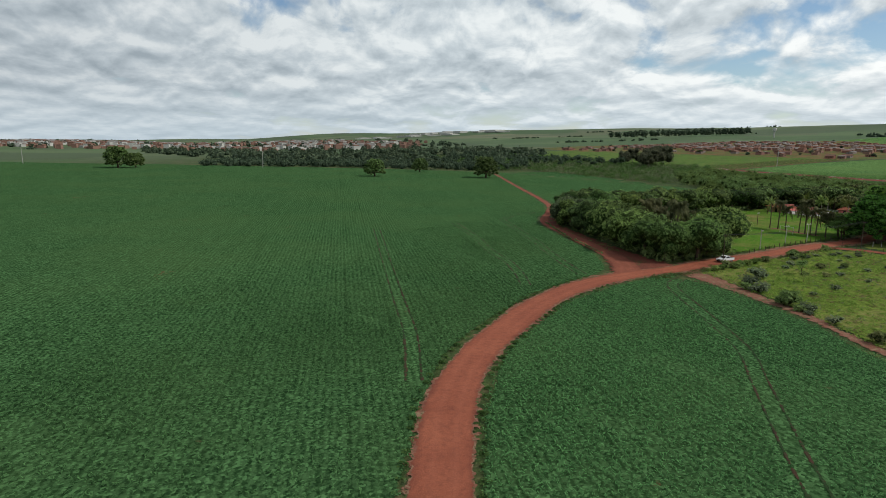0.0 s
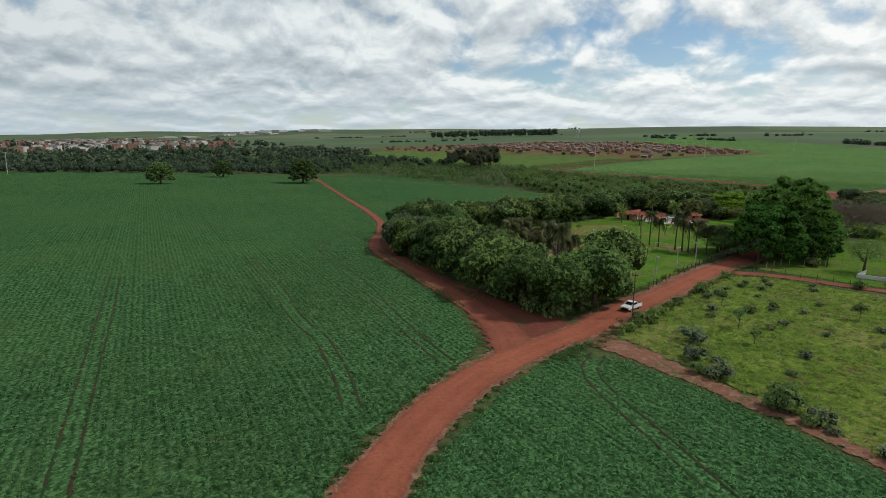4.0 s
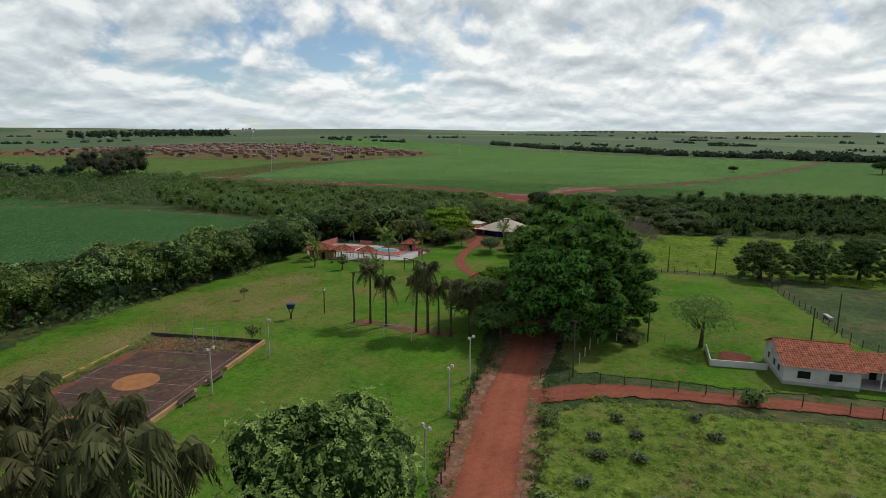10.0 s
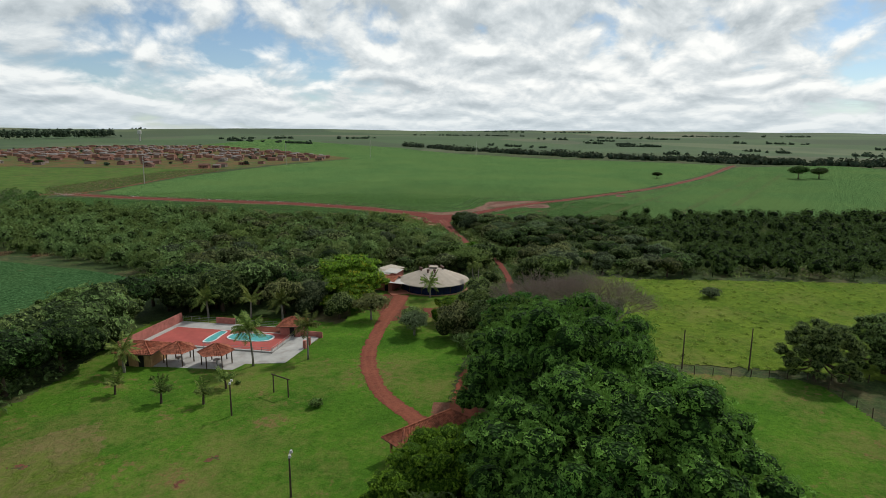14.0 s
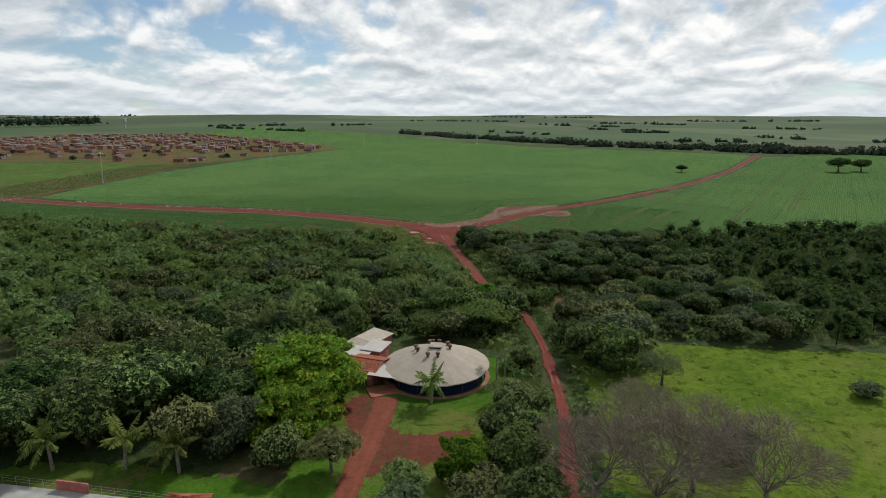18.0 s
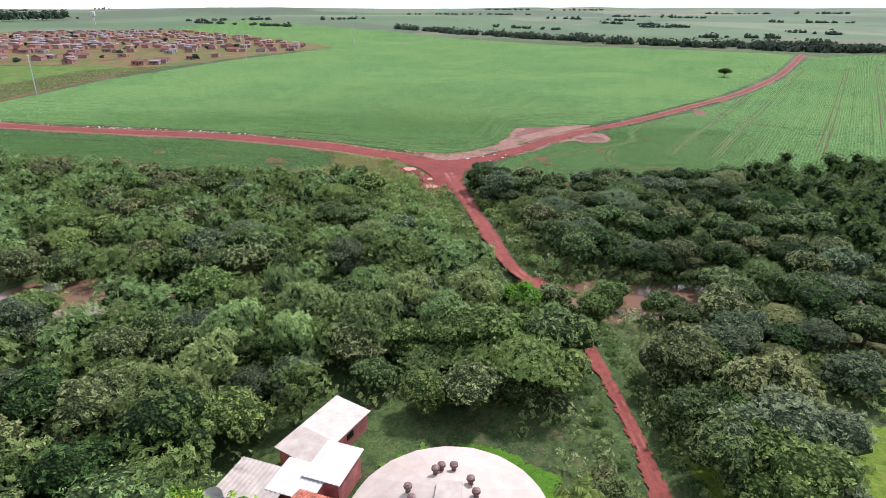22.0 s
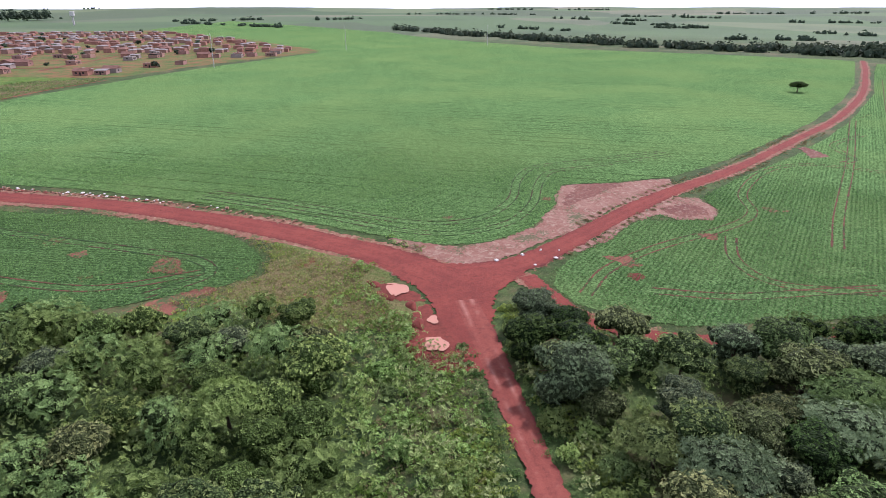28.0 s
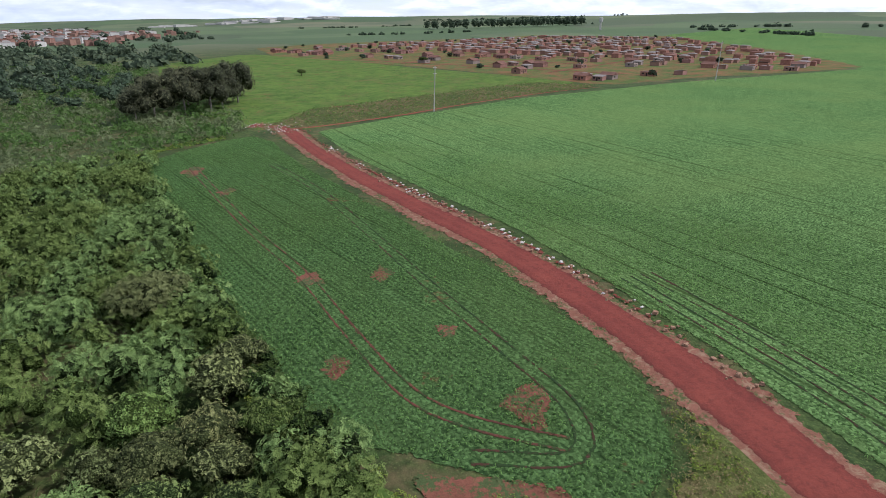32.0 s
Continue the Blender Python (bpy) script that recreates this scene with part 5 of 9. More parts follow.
def palm_geo(rng, h, fronds, length, droop, width, lean=0.3, r0=0.16, thin=1.0, rises=(-0.1, 0.95)):
    t, c = Geo(), Geo()
    pts = [(lean * (k / 5) ** 2, 0, -0.2 + (h + 0.2) * k / 5) for k in range(6)]
    t.tube(pts, [r0 * (1.25 - 0.5 * k / 5) for k in range(6)], 8)
    top = np.array(pts[-1])
    for i in range(fronds):
        a = 2 * math.pi * i / fronds * 2.4 + rng.uniform(-0.2, 0.2)
        rise = rng.uniform(*rises)
        d = np.array([math.cos(a), math.sin(a)])
        mid, seg = [], 7
        for k in range(seg + 1):
            s = k / seg
            out = length * s * (0.95 - 0.18 * s * droop)
            mid.append(np.array([*(d * out * (1 - 0.3 * max(rise, 0))), length * (rise * s - droop * (0.55 + 0.4 * (1 - rise)) * s * s)]) + top)
        side = np.array([-d[1], d[0], 0])
        c.tube([mid[0], mid[seg // 2], mid[-1]], [0.035, 0.025, 0.01], 3, False)
        qs = []
        for k in range(seg * 2):
            s = (k + 0.5) / (seg * 2)
            p = mid[min(int(s * seg), seg - 1)] * (1 - (s * seg) % 1) + mid[min(int(s * seg) + 1, seg)] * ((s * seg) % 1)
            along = mid[min(int(s * seg) + 1, seg)] - mid[min(int(s * seg), seg - 1)]
            along = along / (np.linalg.norm(along) + 1e-9)
            wl_ = width * math.sin(math.pi * min(1, 0.18 + s * 0.85)) * thin
            for sg in (-1, 1):
                tip = p + side * sg * wl_ * 0.8 + along * wl_ * 0.45 + np.array([0, 0, -wl_ * rng.uniform(0.3, 0.75) * (0.6 + droop)])
                wdt = along * length / (seg * 2) * 0.42
                qs.append([p - wdt, p + wdt, tip + wdt * 0.35, tip - wdt * 0.35])
        c.quads(np.array(qs))
    return t, c


def palm_kind(key, name, seed, h, fronds, length, droop, width, leaf, bark, label, lean=0.3, r0=0.16, rises=(-0.1, 0.95)):
    t, c = palm_geo(np.random.default_rng(seed), h, fronds, length, droop, width, lean, r0, 1.0, rises)
    PROTO[key] = (t, c, leaf, bark, name, label, "palm", {})


palm_kind("coconut", "coconut_palm", 1, 6.6, 20, 3.7, 0.62, 0.95, LEAF_PALM, BARK_GREY, "coconut palm with arching green fronds", 0.5, 0.15, (0.0, 1.1))
palm_kind("shortpalm", "coconut_palm", 6, 3.4, 22, 3.4, 0.55, 0.62, LEAF_PALM, BARK_GREY, "short coconut palm with full arching fronds", 0.2, 0.17, (0.0, 1.2))
palm_kind("youngpalm", "young_palm", 2, 1.3, 14, 1.8, 0.55, 0.5, LEAF_PALM, BARK, "young coconut palm planted in the lawn", 0.1, 0.12, (0.35, 1.3))
palm_kind("queen", "queen_palm", 3, 9.0, 22, 3.6, 1.15, 0.85, LEAF_PALM_DARK, BARK, "dull brownish-green palm with hanging fronds", 0.3, 0.17)
palm_kind("queen2", "queen_palm", 4, 7.6, 20, 3.5, 1.3, 0.85, LEAF_PALM_DARK, BARK, "dull brownish-green palm with hanging fronds", 0.15, 0.17)
palm_kind("areca", "slender_palm", 5, 6.6, 10, 2.2, 0.8, 0.6, LEAF_PALM, BARK_GREY, "slender palm beside the round bar", 0.4, 0.10)


def scatter(poly, gap, seed, avoid=(), limit=100000):
    """Points inside an outline, none nearer to another than gap; avoid: lines with the room to keep from them."""
    rng = np.random.default_rng(seed)
    p = np.array(poly)
    lo, hi = p.min(0), p.max(0)
    k = int((hi[0] - lo[0]) * (hi[1] - lo[1]) / gap ** 2 * 4)
    q = rng.uniform(lo, hi, (k, 2))
    q = q[inside(poly, q[:, 0], q[:, 1])]
    for line, room in avoid:
        q = q[near_line(line, q[:, 0], q[:, 1]) > room]
    cells, out = {}, []
    for x, y in q:
        i, j = int(x // gap), int(y // gap)
        if all(math.hypot(x - a, y - b) >= gap for di in (-1, 0, 1) for dj in (-1, 0, 1) for a, b in cells.get((i + di, j + dj), ())):
            cells.setdefault((i, j), []).append((x, y))
            out.append((float(x), float(y)))
            if len(out) >= limit:
                break
    return out


def woods(name, spots, leaf, label, seed, r=(2.6, 4.4), h=(4.5, 8.0), count=110, size=0.42, category="woods", core=0.62):
    """Far trees and undergrowth joined into one mass."""
    rng = np.random.default_rng(seed)
    g = Geo()
    for x, y in spots:
        q, t = rng.uniform(*r), rng.uniform(*h)
        z = Hf(x, y)
        parts = [((x, y, z + t - q * 0.7), (q * 0.8, q * 0.8, q * 0.7))]
        for k in range(3):
            a = rng.uniform(0, 6.28)
            parts.append(((x + q * 0.5 * math.cos(a), y + q * 0.5 * math.sin(a), z + t * rng.uniform(0.3, 0.65)), (q * 0.6, q * 0.6, q * 0.55)))
        cg = crown_geo(rng, parts, count, size * q, core, 0.3, 0.75, rough_core=True)
        n0 = g.n
        g.v += cg.v
        g.f += [tuple(i + n0 for i in f) for f in cg.f]
        g.mi += cg.mi
        g.n += cg.n
        if core:
            g.mat = 1
            g.tube([(x, y, z - 0.3), (x, y, z + t * 0.6)], [0.12, 0.07], 3, False)
    return setting(name, g, [leaf, FAR_CORE_HAZE if leaf == LEAF_FAR_HAZE else inner(leaf)], label, category, "stuff", "inner")


def crop_rows(name, poly, zone, turn, row, gap, high, leaf, label, seed, leaves=4, avoid=(), fade=0.0):
    """Single crop plants in rows, as one mass."""
    rng = np.random.default_rng(seed)
    a = math.radians(turn)
    z = np.array(zone)
    c = z.mean(0)
    rad = np.abs(z - c).max() * 1.5
    i, j = np.meshgrid(np.arange(-rad, rad, row), np.arange(-rad, rad, gap))
    i, j = i.ravel() + rng.normal(0, 0.06, i.size), j.ravel() + rng.normal(0, gap * 0.3, j.size)
    x = c[0] + i * math.cos(a) - j * math.sin(a)
    y = c[1] + i * math.sin(a) + j * math.cos(a)
    keep = inside(poly, x, y) & inside(zone, x, y)
    x, y = x[keep], y[keep]
    for line, room in avoid:
        k = near_line(line, x, y) > room
        x, y = x[k], y[k]
    bare = np.sin(x * 0.21 + 1) * np.sin(y * 0.17 + 2) + 0.6 * np.sin(x * 0.5 + y * 0.43) + rng.normal(0, 0.25, x.size)
    rim = near_line(smooth_line(zone, 3.0, True), x, y) if fade else 0
    k = (bare < 1.25) & ((rng.random(x.size) * fade < rim) if fade else True)
    x, y = x[k], y[k]
    n = x.size
    hz = H(x, y)
    tall = high * (0.85 + 0.2 * np.sin(x * 0.11) * np.sin(y * 0.13)) * rng.uniform(0.75, 1.25, n)
    quads = []
    for q in range(leaves):
        w = rng.uniform(0, 6.283, n)
        d = np.stack([np.cos(w), np.sin(w)], 1)
        s = np.stack([-d[:, 1], d[:, 0]], 1)
        reach = tall * rng.uniform(0.65, 1.1, n)
        wid = tall * rng.uniform(0.085, 0.14, n)
        base = np.stack([x, y, hz + tall * rng.uniform(0.2, 0.6, n)], 1)
        mid = base.copy()
        mid[:, :2] += d * (reach * 0.55)[:, None]
        mid[:, 2] += tall * rng.uniform(0.2, 0.42, n)
        tip = base.copy()
        tip[:, :2] += d * reach[:, None]
        tip[:, 2] += tall * rng.uniform(-0.05, 0.3, n)
        l, r = mid.copy(), mid.copy()
        l[:, :2] += s * wid[:, None]
        r[:, :2] -= s * wid[:, None]
        quads.append(np.stack([base, l, tip, r], 1))
    g = Geo()
    g.quads(np.concatenate(quads))
    return setting(name, g, leaf, label, "crop", "stuff")


def clumps(name, spots, leaf, label, seed, r=(0.5, 1.1), h=(0.3, 0.7), count=12, size=0.75, category="grass"):
    """Low cushions of grass and weeds, joined."""
    rng = np.random.default_rng(seed)
    p = np.array(spots)
    n = len(p)
    q, t = rng.uniform(*r, n), rng.uniform(*h, n)
    i = np.repeat(np.arange(n), count)
    d = rng.normal(0, 1, (n * count, 3))
    d[:, 2] = np.abs(d[:, 2]) + 0.2
    d /= np.linalg.norm(d, axis=1)[:, None]
    c = d * np.stack([q[i], q[i], t[i]], 1) * rng.uniform(0.6, 1.0, n * count)[:, None]
    c[:, :2] += p[i]
    c[:, 2] += H(c[:, 0], c[:, 1]) + 0.08
    g = Geo()
    g.quads(cards(rng, c, d + (0, 0, 0.8), size * q[i], 0.3, 0.8))
    return setting(name, g, leaf, label, category, "stuff")


def beside(line, i0, i1, off, n, seed, spread):
    rng = np.random.default_rng(seed)
    d = np.gradient(line, axis=0)
    out = []
    for _ in range(n):
        i = rng.integers(i0, min(i1, len(line)))
        t = d[i] / np.linalg.norm(d[i])
        o = off + rng.normal(0, spread)
        out.append((line[i][0] + t[1] * o, line[i][1] - t[0] * o))
    return out


# ---- woods, trees ----
POND_A, POND_B = np.array([xy(357, 36 + 6 * k) for k in range(8)]), np.array([xy(357, 130 + 6 * k) for k in range(6)])
WOOD_NORTH = [(172, 278), (180, 262), (192, 252), (204, 260), (222, 258), (228, 250), (236, 240), (246, 238), (262, 262), (280, 280), (297.4, 295.6), (307.6, 307), (296.8, 324.5), (283.2, 342.2), (271.4, 361.7), (246, 422.6), (223.1, 489.7), (191.1, 475.9), (176, 420), (182, 345), (184, 318)]
WOOD_SOUTH = [(252, 224), (266, 240), (280, 258), (301.5, 279.8), (316.4, 294.2), (322.3, 283.5), (326.5, 267.9), (342.6, 256.2), (395.7, 184.3), (433.9, 136.1), (492.7, 36.7), (440, 10), (370, 60), (312, 108), (280, 160), (264, 188), (253, 210), (246, 216)]
MEAD = ROAD_A[248: 276] + np.array([-0.68, 0.73]) * 10.5
KEEP = [(ROAD_A, 3.4), (MEAD, 10.0), ([(269, 249.5), (265, 246), (261, 243), (257, 240), (253, 237.5), (262, 240), (257, 236.5), (252.5, 233.5)], 6.2), (POND_A[1:6], 5.6), (POND_B, 6.5), (TRACK_SMALL, 3.5), (ROAD_LEFT, 9.0)]


def forest(poly, gap, seed, near, mix, leaf):
    """Trees near the way one by one; those past it come back as places for a joined mass."""
    rest, n = [], 0
    rng = np.random.default_rng(seed)
    for x, y in scatter(poly, gap, seed, KEEP):
        s, u = su(x, y)
        if near[0] < u < near[1] and n < 130:
            plant(mix[rng.integers(len(mix))], x, y, rng.uniform(0.7, 1.15), leaf=leaf[rng.integers(len(leaf))], group="trees of the streamside woods")
            n += 1
        else:
            rest.append((x, y))
    return rest


WOOD_MIX = [f"wood{i}" for i in range(6)] * 2 + ["umbrella0", "umbrella1", "wood1"]
_rest = forest(WOOD_NORTH, 4.6, 5, (25, 165), WOOD_MIX, [LEAF_MID, LEAF_FRESH, LEAF_OLIVE, LEAF_FRESH, LEAF_GREY, LEAF_MID])
woods("woods_north", _rest[::2], LEAF_MID, "dense green woods along the stream", 6, count=190, size=0.30, core=0.5)
woods("woods_north_bright", _rest[1::2], LEAF_FRESH, "dense fresh green woods along the stream", 48, count=190, size=0.30, core=0.5)
_rest = forest(WOOD_SOUTH, 5.0, 7, (5, 85), WOOD_MIX, [LEAF_DARK, LEAF_MID, LEAF_MID, LEAF_OLIVE, LEAF_GREY])
woods("woods_south", _rest, LEAF_DARK, "dense dark green woods along the field", 8, count=110, size=0.32)
woods("undergrowth_north", scatter(WOOD_NORTH, 2.6, 15, [(ROAD_A, 2.8)] + KEEP[2:]), LEAF_MID, "low green undergrowth between the trees", 9, (1.5, 2.5), (1.0, 2.8), 24, 0.40, "undergrowth", 0)
_low = scatter(WOOD_SOUTH, 2.6, 16, [(ROAD_A, 2.6)] + KEEP[2:])
woods("undergrowth_south", _low[::2], LEAF_MID, "low green undergrowth between the trees", 10, (1.6, 2.6), (1.2, 2.6), 30, 0.40, "undergrowth", 0)
woods("undergrowth_south_bright", _low[1::2], LEAF_FRESH, "lush bright undergrowth between the trees", 11, (1.5, 2.3), (1.0, 2.2), 30, 0.40, "undergrowth", 0)
woods("path_thicket", [(x + RNG.uniform(-1.6, 1.6), y + RNG.uniform(-1.6, 1.6)) for x, y in smooth_line([(329.6, 259.8), (335, 252.6), (341, 245.6), (351, 235), (362, 222)], 1.9)], LEAF_DARK, "tall dark bushes hiding the small path", 12, (1.8, 2.8), (3.6, 5.6), 120, 0.32)
woods("strip_thicket", [(x + RNG.uniform(-1.8, 1.8), y + RNG.uniform(-1.8, 1.8)) for x, y in smooth_line([(232, 452), (245, 424), (256, 396), (265, 374), (271, 359), (277, 350)], 1.8)], LEAF_DARK, "tall dark bushes along the crop strip", 13, (1.6, 2.6), (3.0, 5.0), 110, 0.32)
for _k, (_x, _y) in enumerate([(226, 268), (233, 262), (240, 255), (222, 276), (232, 272), (243, 264), (215, 272), (208, 268), (248, 256), (236, 280)]):
    plant(f"feather{_k % 3}", _x, _y, RNG.uniform(0.85, 1.1), group="feathery clumps behind the bar")

BAR_SPOT = [(212, 236)]
COURT_PALMS = [(60, 169), (63, 170), (62, 163), (64, 160), (64, 156), (63, 166), (66, 164), (68, 158)]
GROVE = [(47, 226), (43.5, 208), (44, 190), (47, 172), (50.5, 154), (52, 142), (56, 138.5), (64, 141), (72, 146), (79, 151), (73, 154), (63, 158), (57, 166), (54, 185), (58, 205), (66, 222), (58, 232), (50, 232)]
for _x, _y in scatter(GROVE, 5.2, 21, [(COURT_PALMS, 6.0), ([(60, 151), (60.7, 154), (61, 157)], 4.0)]):
    plant(f"grove{RNG.integers(4)}", _x, _y, RNG.uniform(0.95, 1.28), group="trees of the grove", leaf=(LEAF_GREY if 192 < _y < 216 and _x < 52 else LEAF_GROVE) if RNG.random() < 0.5 else [LEAF_MID, LEAF_FRESH, LEAF_DARK, LEAF_MID][RNG.integers(4)])
for _x, _y, _s in [(55.6, 140.6, 1.12), (61.5, 144, 1.0)]:
    plant("grove2", _x, _y, _s, group="trees of the grove", leaf=LEAF_GROVE)
woods("grove_undergrowth", scatter([(43, 222), (43, 188), (47, 168), (50, 147), (51, 138), (60, 137.5), (72, 144), (80, 150), (74, 154), (62, 157), (56, 166), (54, 186), (57, 205), (62, 222), (56, 234), (44, 232)], 2.6, 28, [(ROAD_A, 3.6), (ROAD_B, 4.0)]), LEAF_MID, "dense bushes under the grove's trees", 29, (1.6, 2.4), (1.6, 2.8), 40, 0.42, "undergrowth", 0)
woods("hedge_undergrowth", scatter([(58, 224), (66, 221), (82, 226), (98, 232), (134, 250), (150, 268), (146, 278), (104, 252), (76, 240), (58, 234)], 3.0, 30), LEAF_MID, "dense bushes under the row of trees", 31, (1.6, 2.4), (1.6, 2.8), 36, 0.42, "undergrowth", 0)
woods("junction_thicket", scatter([(258, 300), (272, 282), (286, 286), (299.3, 296.5), (304.7, 309.9), (295.9, 324.6), (284.2, 340.3), (271.5, 357.9), (261.8, 344.1), (256, 320)], 2.0, 49, [(ROAD_A, 4.0), (MEAD, 7.0)]), LEAF_FRESH, "low bright thicket near the junction", 50, (1.2, 2.0), (0.7, 2.0), 26, 0.42, "undergrowth", 0)
_bank = [(float(x), float(y)) for x, y in ([ROAD_A[k] + np.array([0.63, -0.77]) * 15 for k in range(198, 262, 6)] + [ROAD_A[k] + np.array([-0.63, 0.77]) * 13 for k in range(261, 197, -6)])]
_low = scatter(_bank, 2.3, 45, [(ROAD_A, 2.9), (POND_A, 3.6), (BAR_SPOT, 15.0)])
woods("roadside_thicket", _low[::2], LEAF_FRESH, "dense bright thicket along the narrow road", 46, (1.3, 2.2), (0.9, 2.6), 30, 0.4, "undergrowth", 0)
woods("roadside_thicket_dark", _low[1::2], LEAF_OLIVE, "dense olive thicket along the narrow road", 47, (1.3, 2.2), (0.9, 2.2), 30, 0.4, "undergrowth", 0)
HEDGE = [(60, 228), (82, 232), (98, 238), (122, 246), (134, 253), (146, 260), (156, 270), (166, 266), (176, 257), (182, 257), (176, 272), (166, 280), (150, 272), (130, 261), (104, 249), (78, 240), (58, 236)]
for _x, _y in scatter(HEDGE, 4.4, 22):
    plant(f"wood{RNG.integers(6)}", _x, _y, RNG.uniform(1.35, 1.8), group="row of trees behind the lawn", leaf=[LEAF_MID, LEAF_DARK, LEAF_FRESH, LEAF_MID][RNG.integers(4)])

for _key, _x, _y, _s in [("ficus", 136, 168, 1.0), ("ficus2", 128, 166, 0.85), ("ficus", 147, 176, 0.95), ("ficus2", 158, 184, 0.95), ("ficus2", 168, 190, 0.85), ("ficus2", 151, 174.5, 0.75),
                         ("ficus2", 139.5, 163.5, 0.66), ("ficus2", 178, 196, 0.7)]:
    plant(_key, _x, _y, _s * 1.12, group="big dark trees over the road")
for _x, _y, _s, _l in [(124, 178, 1.0, LEAF_DARK), (128, 181, 0.95, LEAF_MID), (121, 172, 0.8, LEAF_DARK)]:
    plant("umbrella0", _x, _y, _s * 1.25, leaf=_l, label="wide dark green tree at the lawn's edge")
for _x, _y, _s in [(141, 187.4, 0.6), (145.4, 186, 0.52), (136.6, 187.8, 0.46), (141, 182.5, 0.5)]:
    plant("flower", _x, _y, _s, leaf=LEAF_BRIGHT, label="bright green feathery tree by the gate roof")
for _x, _y, _s, _l in [(186, 208, 0.8, LEAF_MID), (193, 213, 0.75, LEAF_FRESH), (200, 217, 0.8, LEAF_MID), (190, 218, 0.6, LEAF_BRIGHT), (183, 212, 0.75, LEAF_OLIVE), (223, 226, 0.45, LEAF_MID)]:
    plant(f"grove{RNG.integers(4)}", _x, _y, _s, leaf=_l, group="trees between drive and road")
for _x, _y in scatter([(226, 250), (231, 240), (240, 236), (248, 242), (240, 252), (228, 254)], 4.6, 23, [(ROAD_A, 2.8)]) + scatter([(226, 214), (240, 212), (254, 224), (264, 240), (258, 240), (246, 230), (234, 221)], 4.8, 24, [(ROAD_A, 3.0), KEEP[2]]):
    plant(f"wood{RNG.integers(6)}", _x, _y, RNG.uniform(0.95, 1.4), group="trees beside the narrow road", leaf=[LEAF_MID, LEAF_OLIVE, LEAF_FRESH][RNG.integers(3)])
for _x, _y in scatter([(166, 268), (184, 256), (198, 258), (206, 264), (200, 284), (184, 292), (168, 282)], 5.6, 25):
    plant(f"wood{RNG.integers(6)}", _x, _y, RNG.uniform(1.1, 1.5), group="row of trees behind the lawn", leaf=[LEAF_MID, LEAF_OLIVE, LEAF_DARK][RNG.integers(3)])
for _k, (_x, _y) in enumerate(scatter([(176, 205), (196, 210.5), (212, 218), (224, 225), (226, 230), (214, 225), (198, 217.5), (180, 210)], 2.6, 26, [(ROAD_A, 2.6), (DRIVE, 3.0)])):
    plant(f"shrub{_k % 3}", _x, _y, RNG.uniform(1.0, 1.6), leaf=[LEAF_FRESH, LEAF_MID, LEAF_OLIVE][_k % 3], label="bushy green shrub between drive and road", group="shrubs between drive and road")
for _k, (_x, _y) in enumerate(scatter([(228, 214), (240, 206), (250, 210), (250, 222), (240, 222)], 4.0, 27, [(ROAD_A, 4.0)])):
    plant(f"shrub{_k % 3}", _x, _y, RNG.uniform(1.0, 1.8), leaf=[LEAF_OLIVE, LEAF_MID, LEAF_GREY][_k % 3], label="dull green bush at the pasture's edge", group="bushes at the pasture's edge")
for _k, (_x, _y) in enumerate(scatter([(184, 193), (194, 187), (200, 193), (192, 200)], 3.4, 33)):
    plant(f"shrub{_k % 3}", _x, _y, RNG.uniform(1.3, 2.0), leaf=[LEAF_FRESH, LEAF_MID][_k % 2], label="tall green bush below the bare trees", group="bushes below the bare trees")
plant("umbrella1", 209, 221.5, 0.78, leaf=LEAF_OLIVE)
plant("flower", 194, 248.4, 0.98)
plant("flower", 187, 243, 0.72, label="smaller tree covered in yellow flowers")
for _x, _y, _s, _l in [(180, 246, 0.75, LEAF_GREY), (176, 250, 0.8, LEAF_OLIVE), (184, 252, 0.8, LEAF_MID), (180, 238, 0.62, LEAF_MID), (170, 262, 0.85, LEAF_MID)]:
    plant(f"grove{RNG.integers(4)}", _x, _y, _s, leaf=_l, group="trees by the pool garden")
plant("orchard", 183, 232, 1.15, leaf=LEAF_OLIVE)
plant("orchard", 180, 219, 1.05, leaf=LEAF_GREY)
plant("orchard", 184, 222, 0.9, leaf=LEAF_MID)
plant("spread", 139, 149.4, 1.0, leaf=LEAF_MID)
for _x, _y, _s in [(199, 156, 1.0), (207, 147, 1.0), (214, 139, 0.95), (222, 130, 1.0)]:
    plant("ficus2", _x, _y, _s * 0.64, leaf=LEAF_MID, label="large dark tree on the pasture fence", group="trees on the fence")
for _x, _y, _s in [(34, 463, 1.15), (-22, 536, 0.85), (-55, 462, 0.95), (-318, 566, 1.35), (-304, 572, 1.0)]:
    plant("ficus2", _x, _y, _s, leaf=LEAF_MID, label="large round tree standing in the crop")
for _x, _y, _s in [(675.7, 176.5, 1.0), (689.4, 161.7, 0.9), (607.2, 276.7, 0.55)]:
    plant("savanna", _x, _y, _s)
plant("savanna", 251, 386, 0.75, leaf=LEAF_OLIVE, label="round olive tree at the crop's edge")
for _x, _y in [(198.7, 571.2), (204.4, 578.6), (215.7, 586.3), (228.9, 604.6), (233.7, 622.8), (231.7, 648.7), (223.2, 631.9), (205.2, 631.6), (211.9, 611.4), (220.4, 617.9), (225.2, 594.5), (193, 620.3)]:
    plant("gum", _x, _y, RNG.uniform(1.1, 1.5), group="stand of gum trees")
bare_tree("bare_tree", "leafless grey tree with a wide crown of twigs", 196, 198, 12.0, 1.3, 3)
_e = bare_tree("bare_tree", "leafless grey tree with a wide crown of twigs", 202.5, 195.5, 11.5, 1.3, 4)
